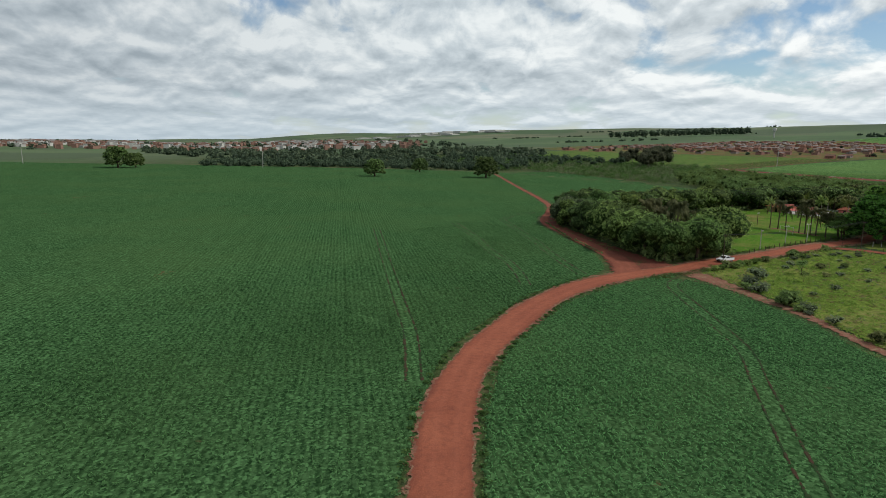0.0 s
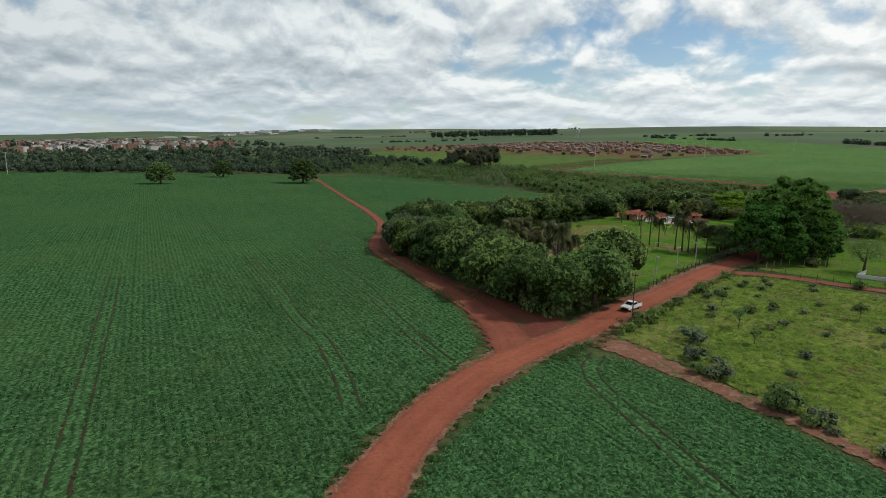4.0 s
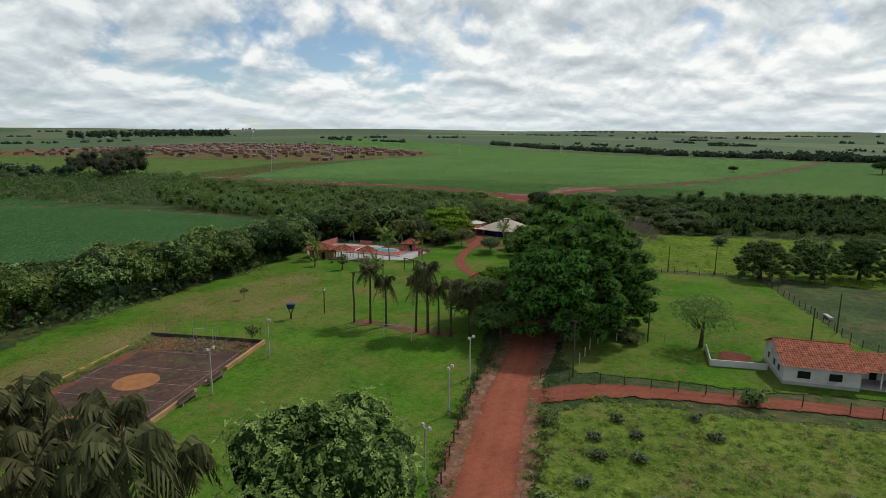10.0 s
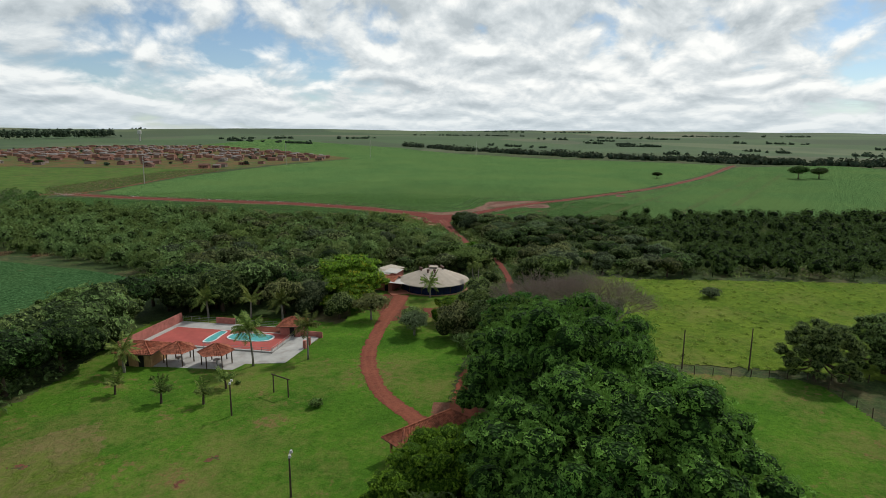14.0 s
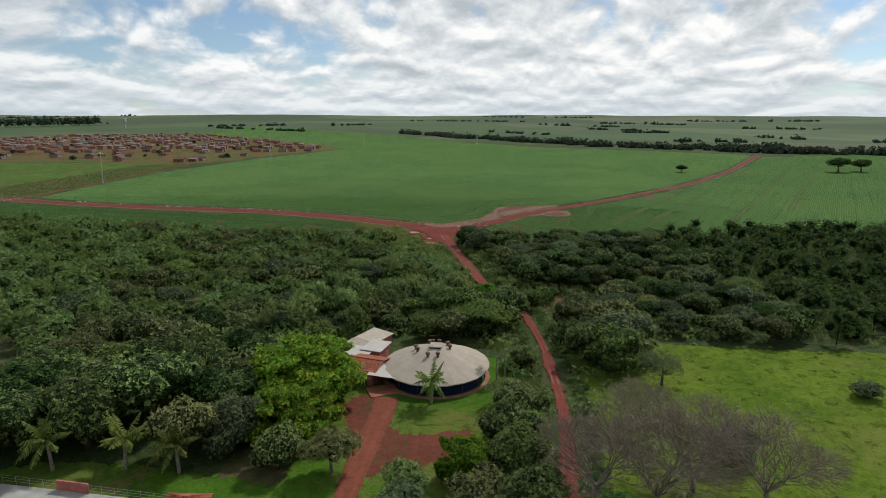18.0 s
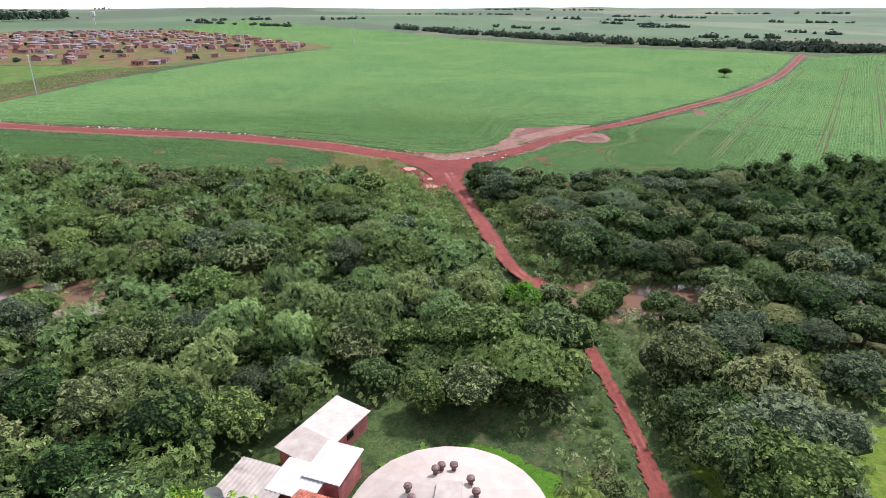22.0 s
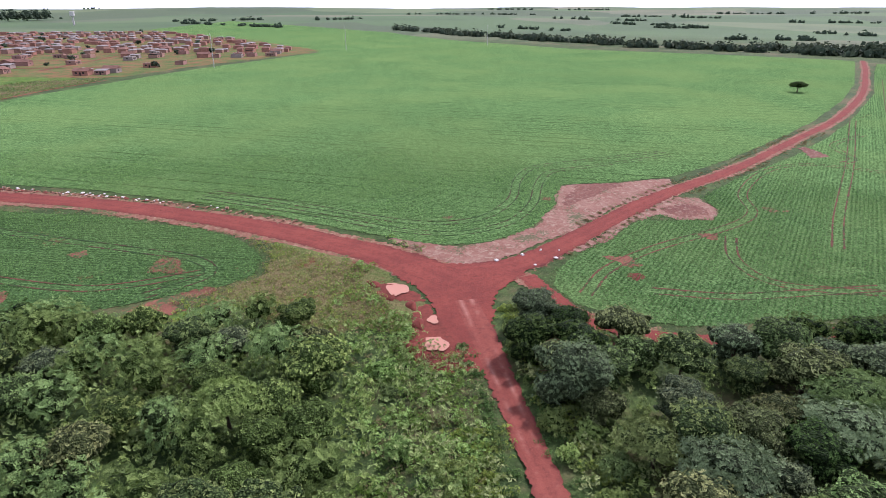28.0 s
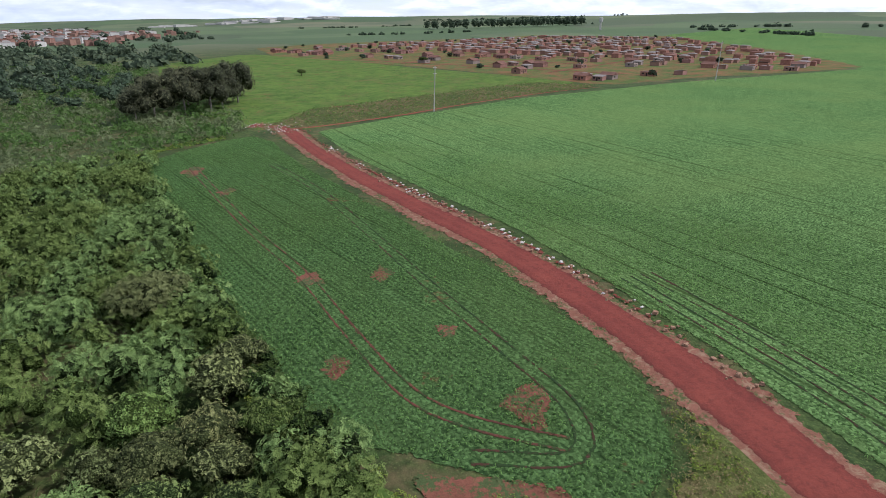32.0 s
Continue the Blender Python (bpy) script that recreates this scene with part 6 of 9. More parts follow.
for _x, _y, _r, _s in [(194.5, 204, 100, 0.9), (203.5, 188.5, 220, 0.95), (213.5, 204.5, 40, 0.62)]:
    copy_thing(_e, Matrix.LocRotScale((_x, _y, Hf(_x, _y)), Euler((0, 0, radians(_r))), (_s, _s, _s)))
bare_tree("bare_tree", "small grey leafless tree at the grove's edge", 66, 145, 6.0, 1.2, 5)
plant("spread", 230, 205, 0.75, leaf=LEAF_GREY, label="sparse grey tree at the pasture's edge")
plant("grove2", 236, 214, 1.1, leaf=LEAF_GREY, label="large grey-green tree at the pasture's edge")
plant("grove3", 243, 216, 0.95, leaf=LEAF_OLIVE, label="dull olive tree at the pasture's edge")
plant("shrub1", 213, 193, 2.4, leaf=LEAF_GREY, label="round grey-brown bush in the pasture")
plant("shrub0", 243, 178, 1.6, leaf=LEAF_GREY, label="lone round bush in the pasture")
plant("grove0", 309.5, 289.5, 0.74, leaf=LEAF_DARK, label="dark round tree at the road junction")
plant("grove2", 304, 281, 0.86, leaf=LEAF_GREY, label="pale flowering tree beside the red road")
for _k, (_x, _y, _s) in enumerate([(80, 125, 1.0), (87, 136.2, 0.8), (76.5, 118.4, 0.7), (103, 122.8, 0.9), (95, 112, 0.7)]):
    plant(f"sapling{_k % 2}", _x, _y, _s, group="young trees in the pasture")
for _k, (_x, _y, _s) in enumerate([(90, 144.6, 1.35), (79.5, 138.6, 0.9), (104, 153.4, 0.9), (88.2, 131.1, 0.85), (94.5, 132, 0.75), (84.4, 123.1, 0.7), (123.5, 138.6, 1.1), (133.6, 157.4, 1.1), (62.8, 100.7, 1.7), (67, 132.5, 1.0), (71, 134, 0.8), (64.5, 81, 1.1), (62.5, 97, 0.8), (135, 159, 1.2), (61, 112, 0.9), (62, 70, 1.0)]):
    plant(f"shrub{_k % 3}", _x, _y, _s * 0.9, group="shrubs in the pasture", leaf=[LEAF_MID, LEAF_OLIVE][_k % 2])
for _k, (_x, _y, _s) in enumerate([(68.6, 121.8, 1.9), (63.8, 116, 1.8), (62.4, 109.8, 1.7), (64.2, 97.2, 1.3), (66, 114, 0.8), (63, 110, 0.9), (64, 90, 1.1), (63, 95, 0.8), (83, 134, 1.0), (80, 131, 0.8), (88, 141, 0.9), (92, 142.5, 1.0), (96, 145, 0.7), (101, 146, 0.9), (103, 143, 0.8), (104, 148, 0.7),
                                   (98, 139, 0.7), (107, 145, 0.8), (109, 148, 0.7), (112, 139, 0.8), (115, 142, 0.8), (93, 131, 0.6), (97, 128, 0.7), (104, 131, 0.8), (108, 127, 0.9), (88, 124, 0.8), (90, 118, 0.7), (100, 117, 0.8), (79, 112, 0.9), (72, 108, 0.7)]):
    plant(f"pale{_k % 2}", _x, _y, _s * RNG.uniform(0.75, 1.0), group="pale bushes in the pasture")
for _x, _y in COURT_PALMS:
    plant("queen" if RNG.random() < 0.5 else "queen2", _x, _y, RNG.uniform(1.1, 1.3), group="dull palms by the court")
for _x, _y in [(113.5, 192.7), (114.3, 189.8), (115.5, 184.3), (116.4, 182.6), (117, 180.9), (117.6, 179), (119, 176.5)]:
    plant("queen" if RNG.random() < 0.5 else "queen2", _x, _y, RNG.uniform(0.9, 1.1), group="row of palms on the lawn")
for _x, _y, _s in [(140, 245, 0.6), (153, 231, 1.05), (160, 226, 0.95), (165, 260, 0.65), (170, 253, 0.65), (173, 247, 0.65), (204, 232, 0.62)]:
    plant("coconut" if _s > 0.7 else "shortpalm", _x, _y, _s if _s > 0.7 else _s * 1.8, group="coconut palms of the club")
for _x, _y in [(135, 238), (137, 230), (140, 225), (145, 227)]:
    plant("youngpalm", _x, _y, RNG.uniform(1.2, 1.45), group="young palms on the lawn")
plant("areca", 217, 228, 1.0)
plant("areca", 218, 227, 0.95)
for _x, _y, _s in [(147, 227, 0.35), (148, 212, 0.7), (141, 239, 0.3)]:
    plant("shrub0", _x, _y, _s, leaf=LEAF_FRESH, label="small bright shrub on the lawn")

SCRUB_WEST = [(187.3, 487), (223.2, 500.4), (246.1, 530.2), (240.4, 583.1), (193, 620.3), (124.4, 878.2), (-60, 900), (60, 600), (95, 580), (150, 450), (170, 420)]
_wild = scatter(SCRUB_WEST, 5.2, 31)
woods("scrub_west", _wild[::2], LEAF_DARK, "low green scrub and bushes in the valley", 32, (2.4, 5.2), (1.6, 4.8), 40, 0.44, "scrub", 0)
woods("scrub_west_bright", _wild[1::2], LEAF_GREY, "low bright scrub and bushes in the valley", 42, (2.2, 4.8), (1.4, 3.8), 40, 0.44, "scrub", 0)
clumps("margin_weeds", [(x + RNG.uniform(-3, 3), y + RNG.uniform(-2, 2)) for x, y in smooth_line([(240.4, 525.4), (219.3, 497.1), (243.1, 428.3), (269.5, 361.8), (282.2, 343.2), (294.7, 336)], 0.6)], GRASS_BLADE, "bright weeds between crop and woods", 88, (0.6, 1.3), (0.4, 0.9), 12, 0.6, "weeds")
woods("woods_west", scatter([(61.4, 637.2), (193, 601.1), (154.6, 736.4), (50.3, 868.5), (-120, 860)], 15.0, 33), LEAF_FAR_HAZE, "dark trees scattered in the valley", 34, (3.5, 6.5), (6, 11), 90, 0.36)
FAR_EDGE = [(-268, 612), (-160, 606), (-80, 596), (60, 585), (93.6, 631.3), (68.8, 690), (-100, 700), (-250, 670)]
woods("woods_far_field", scatter(FAR_EDGE, 10.0, 35), LEAF_FAR_HAZE, "dark tree belt at the far side of the field", 36, (4, 7.5), (4, 9), 110, 0.28)
woods("woods_valley", scatter([(-250, 760), (90, 700), (160, 900), (100, 1150), (-300, 1250), (-620, 1150)], 30.0, 37), LEAF_FAR_HAZE, "distant dark woods below the city", 38, (8, 15), (5, 9), 60, 0.4)
BELTS = [((1032, 1413), (1049, 1115), 13, 6), ((1817, 1422), (2054, 1249), 13, 7), ((2054, 1249), (2118, 1115), 12, 7), ((1450, 560), (1500, 470), 6, 9), ((1824, 364), (1889, 189), 12, 6), ((1526, 701), (1540, 543), 13, 4), ((1445, 295), (1409, 206), 10, 5),
         ((1283, 1287), (1399, 1233), 12, 5), ((1270, 796), (1255, 646), 14, 4), ((2024, 807), (1926, 495), 15, 6), ((992, 2175), (1052, 1969), 13, 6), ((1700, 900), (1690, 640), 15, 5), ((1330, 120), (1500, -60), 13, 6), ((1750, 60), (1800, -260), 14, 7), ((2500, 700), (2450, 200), 18, 8), ((2500, 1500), (2700, 1000), 18, 8),
         ((-900, 2300), (-250, 2440), 18, 8), ((200, 2420), (620, 2560), 16, 8), ((-1500, 1950), (-900, 2120), 18, 8), ((-250, 1560), (90, 1640), 14, 6), ((300, 1750), (620, 1700), 16, 6), ((1080, 1500), (1250, 1380), 14, 5), ((700, 2900), (1500, 2600), 20, 9), ((1150, 420), (1180, 300), 9, 6)]
_spots = []
for _k, (_a, _b, _gap, _deep) in enumerate(BELTS):
    _n = max(3, int(math.dist(_a, _b) / (0.62 * _gap)))
    for _i in range(_n):
        _t = (_i + RNG.uniform(-0.4, 0.4)) / _n
        if math.sin(_t * 11 + _k * 2.1) + 0.6 * math.sin(_t * 37 + _k) > -0.3:
            _spots.append((_a[0] + (_b[0] - _a[0]) * _t + RNG.normal(0, _deep), _a[1] + (_b[1] - _a[1]) * _t + RNG.normal(0, _deep)))
woods("woods_hills", _spots, LEAF_FAR_HAZE, "distant belts of trees on the hills", 40, (5, 10), (2.5, 5.5), 8, 0.8)
woods("tree_line_far", [(x + RNG.uniform(-14, 14), y + RNG.uniform(-14, 14)) for a, b in (((878, 250), (925, 430)), ((925, 430), (1029, 661)), ((1029, 661), (1131, 942)), ((930, 60), (878, 250)), ((900, 120), (1100, -80)), ((890, 200), (940, 330))) for t in np.linspace(0, 1, 30) for x, y in [(a[0] + (b[0] - a[0]) * t, a[1] + (b[1] - a[1]) * t)]], LEAF_FAR_HAZE, "dark line of trees beyond the wide field", 41, (5, 13), (2.5, 8), 50, 0.4)
woods("plantation_far", scatter([(560, 1950), (1000, 1900), (1010, 1960), (560, 2010)], 16.0, 43), LEAF_FAR_HAZE, "dark plantation block on the skyline", 44, (10, 12), (22, 26), 40, 0.5)

DUG = [(315.2, 316.3), (305.6, 301.7), (310.4, 305.9), (308.1, 303.6), (312.6, 311.1), (316.5, 320.5), (314, 313.5)]
ZONE_ONE = [(-80, 33), (62, 33), (62, 125), (44, 128), (44, 205), (-4, 205), (-30, 140), (-66, 105)]
_ruts = [(smooth_line(_p, 1.0), 1.5) for _p in TRACKS]
crop_rows("crop_plants_1", FIELD_ONE, ZONE_ONE, 10.6, 0.8, 0.5, 0.6, CROP_LEAF, "rows of dark green crop plants", 51, 4, _ruts[:4] + _ruts[13:14], 45.0)
crop_rows("crop_plants_2", FIELD_CURVE, ZONE_ONE, 10.6, 0.8, 0.5, 0.6, CROP_LEAF, "rows of dark green crop plants", 52, 4, _ruts[:4] + _ruts[13:14])
crop_rows("crop_plants_3", FIELD_STRIP, FIELD_STRIP, 27, 0.8, 0.65, 0.55, CROP_LEAF_YOUNG, "rows of young crop plants in a strip", 53, 4, _ruts[11:13])
crop_rows("crop_plants_4", FIELD_WIDE, [(326, 306), (400, 292), (402, 358), (362, 425), (312, 498), (272, 530)], 18, 0.8, 0.5, 0.55, CROP_LEAF_YOUNG, "rows of young crop plants by the road", 54, 4, _ruts[4:6], 30.0)
crop_rows("crop_plants_5", FIELD_EAST, [(322, 258), (350, 236), (420, 232), (420, 282), (391.9, 298), (330, 300)], 89, 0.8, 0.5, 0.55, CROP_LEAF_YOUNG, "rows of young crop plants by the path", 55, 4, _ruts[6:9] + _ruts[14:16], 15.0)
clumps("pasture_tufts", scatter(PASTURE_NEAR, 1.5, 61, limit=4200), GRASS_BLADE, "rough hummocky grass of the pasture", 62, (0.5, 1.1), (0.25, 0.6), 14, 0.55)
clumps("pasture_herbs", scatter(PASTURE_NEAR, 3.2, 163, limit=520), LEAF_PALE, "low pale herbs among the pasture grass", 164, (0.25, 0.75), (0.25, 0.6), 16, 0.5, "herbs")
clumps("pasture_straw", scatter(PASTURE_NEAR, 2.6, 165, limit=800), STRAW_BLADE, "dry tufts among the pasture grass", 166, (0.4, 1.0), (0.25, 0.6), 12, 0.5)
clumps("court_grass", [(79.2 + 0.84 * u - 0.543 * v, 195.6 + 0.543 * u + 0.84 * v) for u, v in zip(RNG.uniform(9.5, 14.4, 130), RNG.uniform(-7.5, 7.8, 130))], STRAW_BLADE, "dry weeds growing over the court's end", 87, (0.3, 0.8), (0.3, 0.8), 16, 0.45)
clumps("court_edge_grass", [(79.2 + 0.84 * u - 0.543 * v, 195.6 + 0.543 * u + 0.84 * v) for u, v in zip(RNG.uniform(-14, 15, 150), RNG.uniform(8.0, 9.6, 150))], GRASS_BLADE, "rough grass along the court's edge", 89, (0.3, 0.7), (0.3, 0.7), 16, 0.45)
for _x, _y, _s in [(95, 197, 0.9), (107, 221, 0.65)]:
    plant("sapling0", _x, _y, _s, leaf=LEAF_OLIVE, label="thin young tree with few leaves on the lawn")
clumps("east_tufts", scatter(PASTURE_EAST, 2.6, 68, limit=1700), GRASS_BLADE, "grass tufts of the open pasture", 69, (0.5, 1.2), (0.15, 0.35), 8, 0.8)
_verge = beside(ROAD_A, 118, 156, 4.4, 90, 62, 0.5) + beside(ROAD_A, 110, 122, 4.6, 90, 67, 0.9) + beside(ROAD_A, 118, 158, -4.4, 150, 66, 0.5)
clumps("verge_weeds", _verge, WEED_BLADE, "tall weeds along the dirt road", 63, (0.4, 0.9), (0.3, 0.8), 18, 0.42, "weeds")
clumps("field_edge_weeds", beside(ROAD_A, 40, 106, 3.7, 260, 64, 0.25) + beside(ROAD_A, 40, 106, -3.7, 260, 65, 0.25), WEED_BLADE, "low weeds at the edge of the dirt road", 66, (0.25, 0.6), (0.2, 0.4), 7, 0.9, "weeds")
clumps("junction_grass", scatter(DRY_CORNER, 1.15, 67, [(ROAD_LEFT, 6.0), (ROAD_A, 5.0), (DUG, 3.4)]), GRASS_BLADE, "rough green grass at the junction", 70, (0.5, 1.1), (0.4, 1.1), 16, 0.45)
clumps("junction_straw", scatter(DRY_CORNER, 0.85, 71, [(ROAD_LEFT, 6.0), (ROAD_A, 6.0), (DUG, 3.4)]), STRAW_BLADE, "dry yellow grass at the junction", 72, (0.4, 0.9), (0.4, 1.0), 14, 0.45)
clumps("track_weeds", [(x + RNG.normal(0, 0.25), y + RNG.normal(0, 0.25)) for x, y in smooth_line([(36.8, 204), (37.4, 196), (38.3, 175), (39.6, 165), (40.8, 155), (41.6, 148)], 0.45)], CROP_LEAF, "green row of plants between the wheel ruts", 176, (0.25, 0.5), (0.3, 0.6), 14, 0.5, "weeds")
clumps("grove_edge_weeds", scatter([(43.8, 163), (46.9, 159.2), (47.5, 150), (44.1, 152)], 0.8, 177) + scatter([(39.5, 192), (42.5, 182), (44.5, 168), (43.4, 167), (41, 181), (38.6, 190)], 1.3, 178), WEED_BLADE, "low weeds on the bare earth by the grove", 179, (0.3, 0.7), (0.1, 0.35), 12, 0.5, "weeds")
clumps("band_weeds", scatter(SCRUB_BAND, 2.6, 171, [(TRACK_TOWN, 1.8)]), WEED_BLADE, "tall olive weeds along the town track", 172, (0.7, 1.7), (0.4, 1.4), 14, 0.5, "weeds")
clumps("band_straw", scatter(SCRUB_BAND, 4.0, 173, [(TRACK_TOWN, 1.8)]), STRAW_BLADE, "dry tufts along the town track", 174, (0.6, 1.4), (0.3, 0.9), 12, 0.5)
clumps("left_road_weeds", beside(ROAD_LEFT, 18, 118, 5.4, 190, 73, 0.9) + beside(ROAD_LEFT, 18, 118, -5.2, 170, 74, 0.9), STRAW_BLADE, "dry weeds along the littered road", 75, (0.2, 0.6), (0.15, 0.4), 9, 0.6, "weeds")
clumps("right_road_weeds", beside(ROAD_RIGHT, 8, 70, 3.6, 160, 76, 0.5) + beside(ROAD_RIGHT, 12, 70, -3.6, 160, 77, 0.5), STRAW_BLADE, "dry weeds along the climbing road", 78, (0.3, 0.8), (0.2, 0.5), 7, 0.8, "weeds")
clumps("woodland_road_weeds", beside(ROAD_A, 188, 262, 3.4, 330, 79, 0.6) + beside(ROAD_A, 188, 262, -3.4, 330, 80, 0.6), WEED_BLADE, "tall weeds along the road in the woods", 81, (0.5, 1.1), (0.4, 1.0), 16, 0.5, "weeds")
_mead = [(x + RNG.uniform(-8, 8), y + RNG.uniform(-8, 8)) for x, y in np.repeat(MEAD, 34, axis=0)]
_mead = [p for p in _mead if near_line(ROAD_A, *p) > 4.6 and not inside(JUNCTION, *p) and near_line(DUG, *p) > 3.8]
clumps("meadow_grass", _mead[::2], GRASS_BLADE, "tall bright grass between road and woods", 96, (0.6, 1.3), (0.4, 1.0), 16, 0.5)
clumps("meadow_weeds", _mead[1::4], LEAF_FRESH, "lush weeds between road and woods", 97, (0.6, 1.4), (0.5, 1.5), 18, 0.5, "weeds")
clumps("meadow_straw", _mead[3::4], STRAW_BLADE, "dry grass between road and woods", 98, (0.5, 1.1), (0.4, 0.9), 14, 0.5)
clumps("bank_grass", beside(ROAD_A, 238, 254, -6.5, 260, 90, 1.8) + beside(ROAD_A, 240, 266, 5.8, 240, 91, 1.2), GRASS_BLADE, "tall bright grass on the road's bank", 92, (0.5, 1.2), (0.4, 1.0), 14, 0.5)
clumps("bank_weeds", beside(ROAD_A, 236, 252, -8.0, 140, 93, 2.0) + beside(ROAD_A, 236, 266, 6.5, 200, 94, 1.5), LEAF_FRESH, "lush weeds on the road's bank", 95, (0.6, 1.4), (0.5, 1.4), 16, 0.5, "weeds")
clumps("stream_weeds", scatter([xy(350, 20), xy(364, 20), xy(364, 110), xy(350, 110)], 1.6, 82, [(ROAD_A, 3.2), (POND_A, 4.2)]), WEED_BLADE, "lush weeds on the stream's banks", 83, (0.6, 1.3), (0.5, 1.2), 10, 0.8, "weeds")
for _k, (_x, _y) in enumerate(scatter([(262, 258), (268, 262), (299.3, 292.6), (316, 308.6), (310.3, 312.6), (295.3, 303.4), (276, 284), (258, 266)], 4.0, 64, [(ROAD_A, 3.4), (ROAD_A[252:], 14.0)])):
    plant(f"shrub{_k % 3}", _x, _y, RNG.uniform(0.8, 1.3), leaf=[LEAF_FRESH, LEAF_MID][_k % 2], label="bushy green shrub beside the red road", group="shrubs along the red road")
for _k, (_x, _y) in enumerate(scatter([(268, 246), (282, 260), (301.5, 277.9), (316.4, 293.3), (310.7, 296.3), (295.6, 281.8), (276, 262), (264, 250)], 4.0, 65, [(ROAD_A, 3.2)])):
    plant(f"shrub{_k % 3}", _x, _y, RNG.uniform(0.8, 1.3), leaf=[LEAF_FRESH, LEAF_MID][_k % 2], label="bushy green shrub beside the red road", group="shrubs along the red road")
for _x, _y, _s, _l in [(258, 247, 0.62, LEAF_OLIVE), (254, 250, 0.6, LEAF_BRIGHT), (258, 241, 0.6, LEAF_FRESH), (267, 241, 0.6, LEAF_FRESH)]:
    plant(f"grove{RNG.integers(4)}", _x, _y, _s, leaf=_l, label="small bushy tree by the stream bridge")
strip("field_margin", smooth_line([(240.4, 525.4), (219.3, 497.1), (243.1, 428.3), (269.5, 361.8), (282.2, 343.2), (294.7, 336)], 4.0), [8, 7, 6, 6], MEADOW, "bright grassy margin between crop and woods", "grass", 0.07, edge=0.9)
for _k, (_x, _y) in enumerate([(70, 133.2), (73, 134.6), (76, 136.6), (68.5, 131), (65, 130), (62.5, 128.5)]):
    plant(f"shrub{_k % 3}", _x, _y, RNG.uniform(0.6, 0.95), leaf=LEAF_FRESH, label="tall green weeds and bush at the road's edge", group="bushes by the roadside pole")


# ---- buildings ----
def part(name, geo, mat, parent, label="", smooth=False):
    return geo.object(name, mat, parent, label, smooth)


def tiles(g, a, b, c, d, col=0.30, row=0.45):
    """Rows of round clay tiles on the slope a-b (eave) to d-c (ridge)."""
    a, b, c, d = (np.array(p, float) for p in (a, b, c, d))
    n = max(2, int(max(np.linalg.norm(b - a), np.linalg.norm(c - d)) / col))
    m = max(2, int(max(np.linalg.norm(d - a), np.linalg.norm(c - b)) / row))
    nrm = np.cross(b - a, d - a)
    nrm /= np.linalg.norm(nrm)
    wave = [0.0, 0.055, 0.075, 0.055]
    k = np.arange(n * 4 + 1)
    lift = np.array([wave[i % 4] for i in k])
    u = k / (n * 4)
    vs = []
    for j in range(m):
        for v, up_ in ((j / m, 0.035), ((j + 1) / m, 0.0)):
            e0, e1 = a + (d - a) * v, b + (c - b) * v
            vs.append(e0 + (e1 - e0) * u[:, None] + nrm * (lift + up_)[:, None])
    w = len(k)
    fs = [(r * w + i, r * w + i + 1, (r + 1) * w + i + 1, (r + 1) * w + i) for r in range(2 * m - 1) for i in range(w - 1)]
    g.add(np.concatenate(vs), fs)
    return g


def slab(g, pts, thick):
    """A sheet through the points with the given thickness."""
    n = len(pts)
    top = [tuple(p) for p in pts]
    low = [(p[0], p[1], p[2] - thick) for p in pts]
    return g.add(top + low, [tuple(range(n)), tuple(range(n, 2 * n))[::-1]] + [(i, n + i, n + (i + 1) % n, (i + 1) % n) for i in range(n)])


def hip_roof(parent, lx, ly, z, rise, over=0.45, name="roof", label="weathered red clay tile roof"):
    g = Geo()
    x, y = lx / 2 + over, ly / 2 + over
    r = max(0.05, x - y)
    p = [(-x, -y, z), (x, -y, z), (x, y, z), (-x, y, z)]
    q = [(-r, 0, z + rise), (r, 0, z + rise)]
    tiles(g, p[0], p[1], q[1], q[0])
    tiles(g, p[2], p[3], q[0], q[1])
    tiles(g, p[1], p[2], q[1], q[1])
    tiles(g, p[3], p[0], q[0], q[0])
    g.tube([(q[0][0], 0, q[0][2] + 0.06), (q[1][0], 0, q[1][2] + 0.06)], [0.11, 0.11], 6)
    for i, j in ((0, 0), (1, 1), (2, 1), (3, 0)):
        g.tube([(p[i][0], p[i][1], p[i][2] + 0.06), (q[j][0], q[j][1], q[j][2] + 0.06)], [0.1, 0.1], 6)
    under = Geo()
    slab(under, [(-x, -y, z - 0.02), (x, -y, z - 0.02), (x, y, z - 0.02), (-x, y, z - 0.02)], 0.06)
    part("roof_boards", under, POST_WOOD, parent)
    return part(name, g, TILE, parent, label)


def opening(parent, name, c, size, rz=0.0, frame_mat=None):
    """A window or door: a dark recess with a frame round it."""
    w, d, h = size
    g = Geo().box(c, (w, d, h), rz)
    o = part(name, g, DARK, parent)
    if frame_mat:
        k = math.radians(rz)
        f = Geo()
        for dx, dz, sx, sz in ((0, h / 2, w + 0.16, 0.08), (0, -h / 2, w + 0.16, 0.08), (-w / 2, 0, 0.08, h), (w / 2, 0, 0.08, h)):
            f.box((c[0] + dx * math.cos(k), c[1] + dx * math.sin(k), c[2] + dz), (sx, d + 0.05, sz), rz)
        part("frame", f, frame_mat, o)
    return o


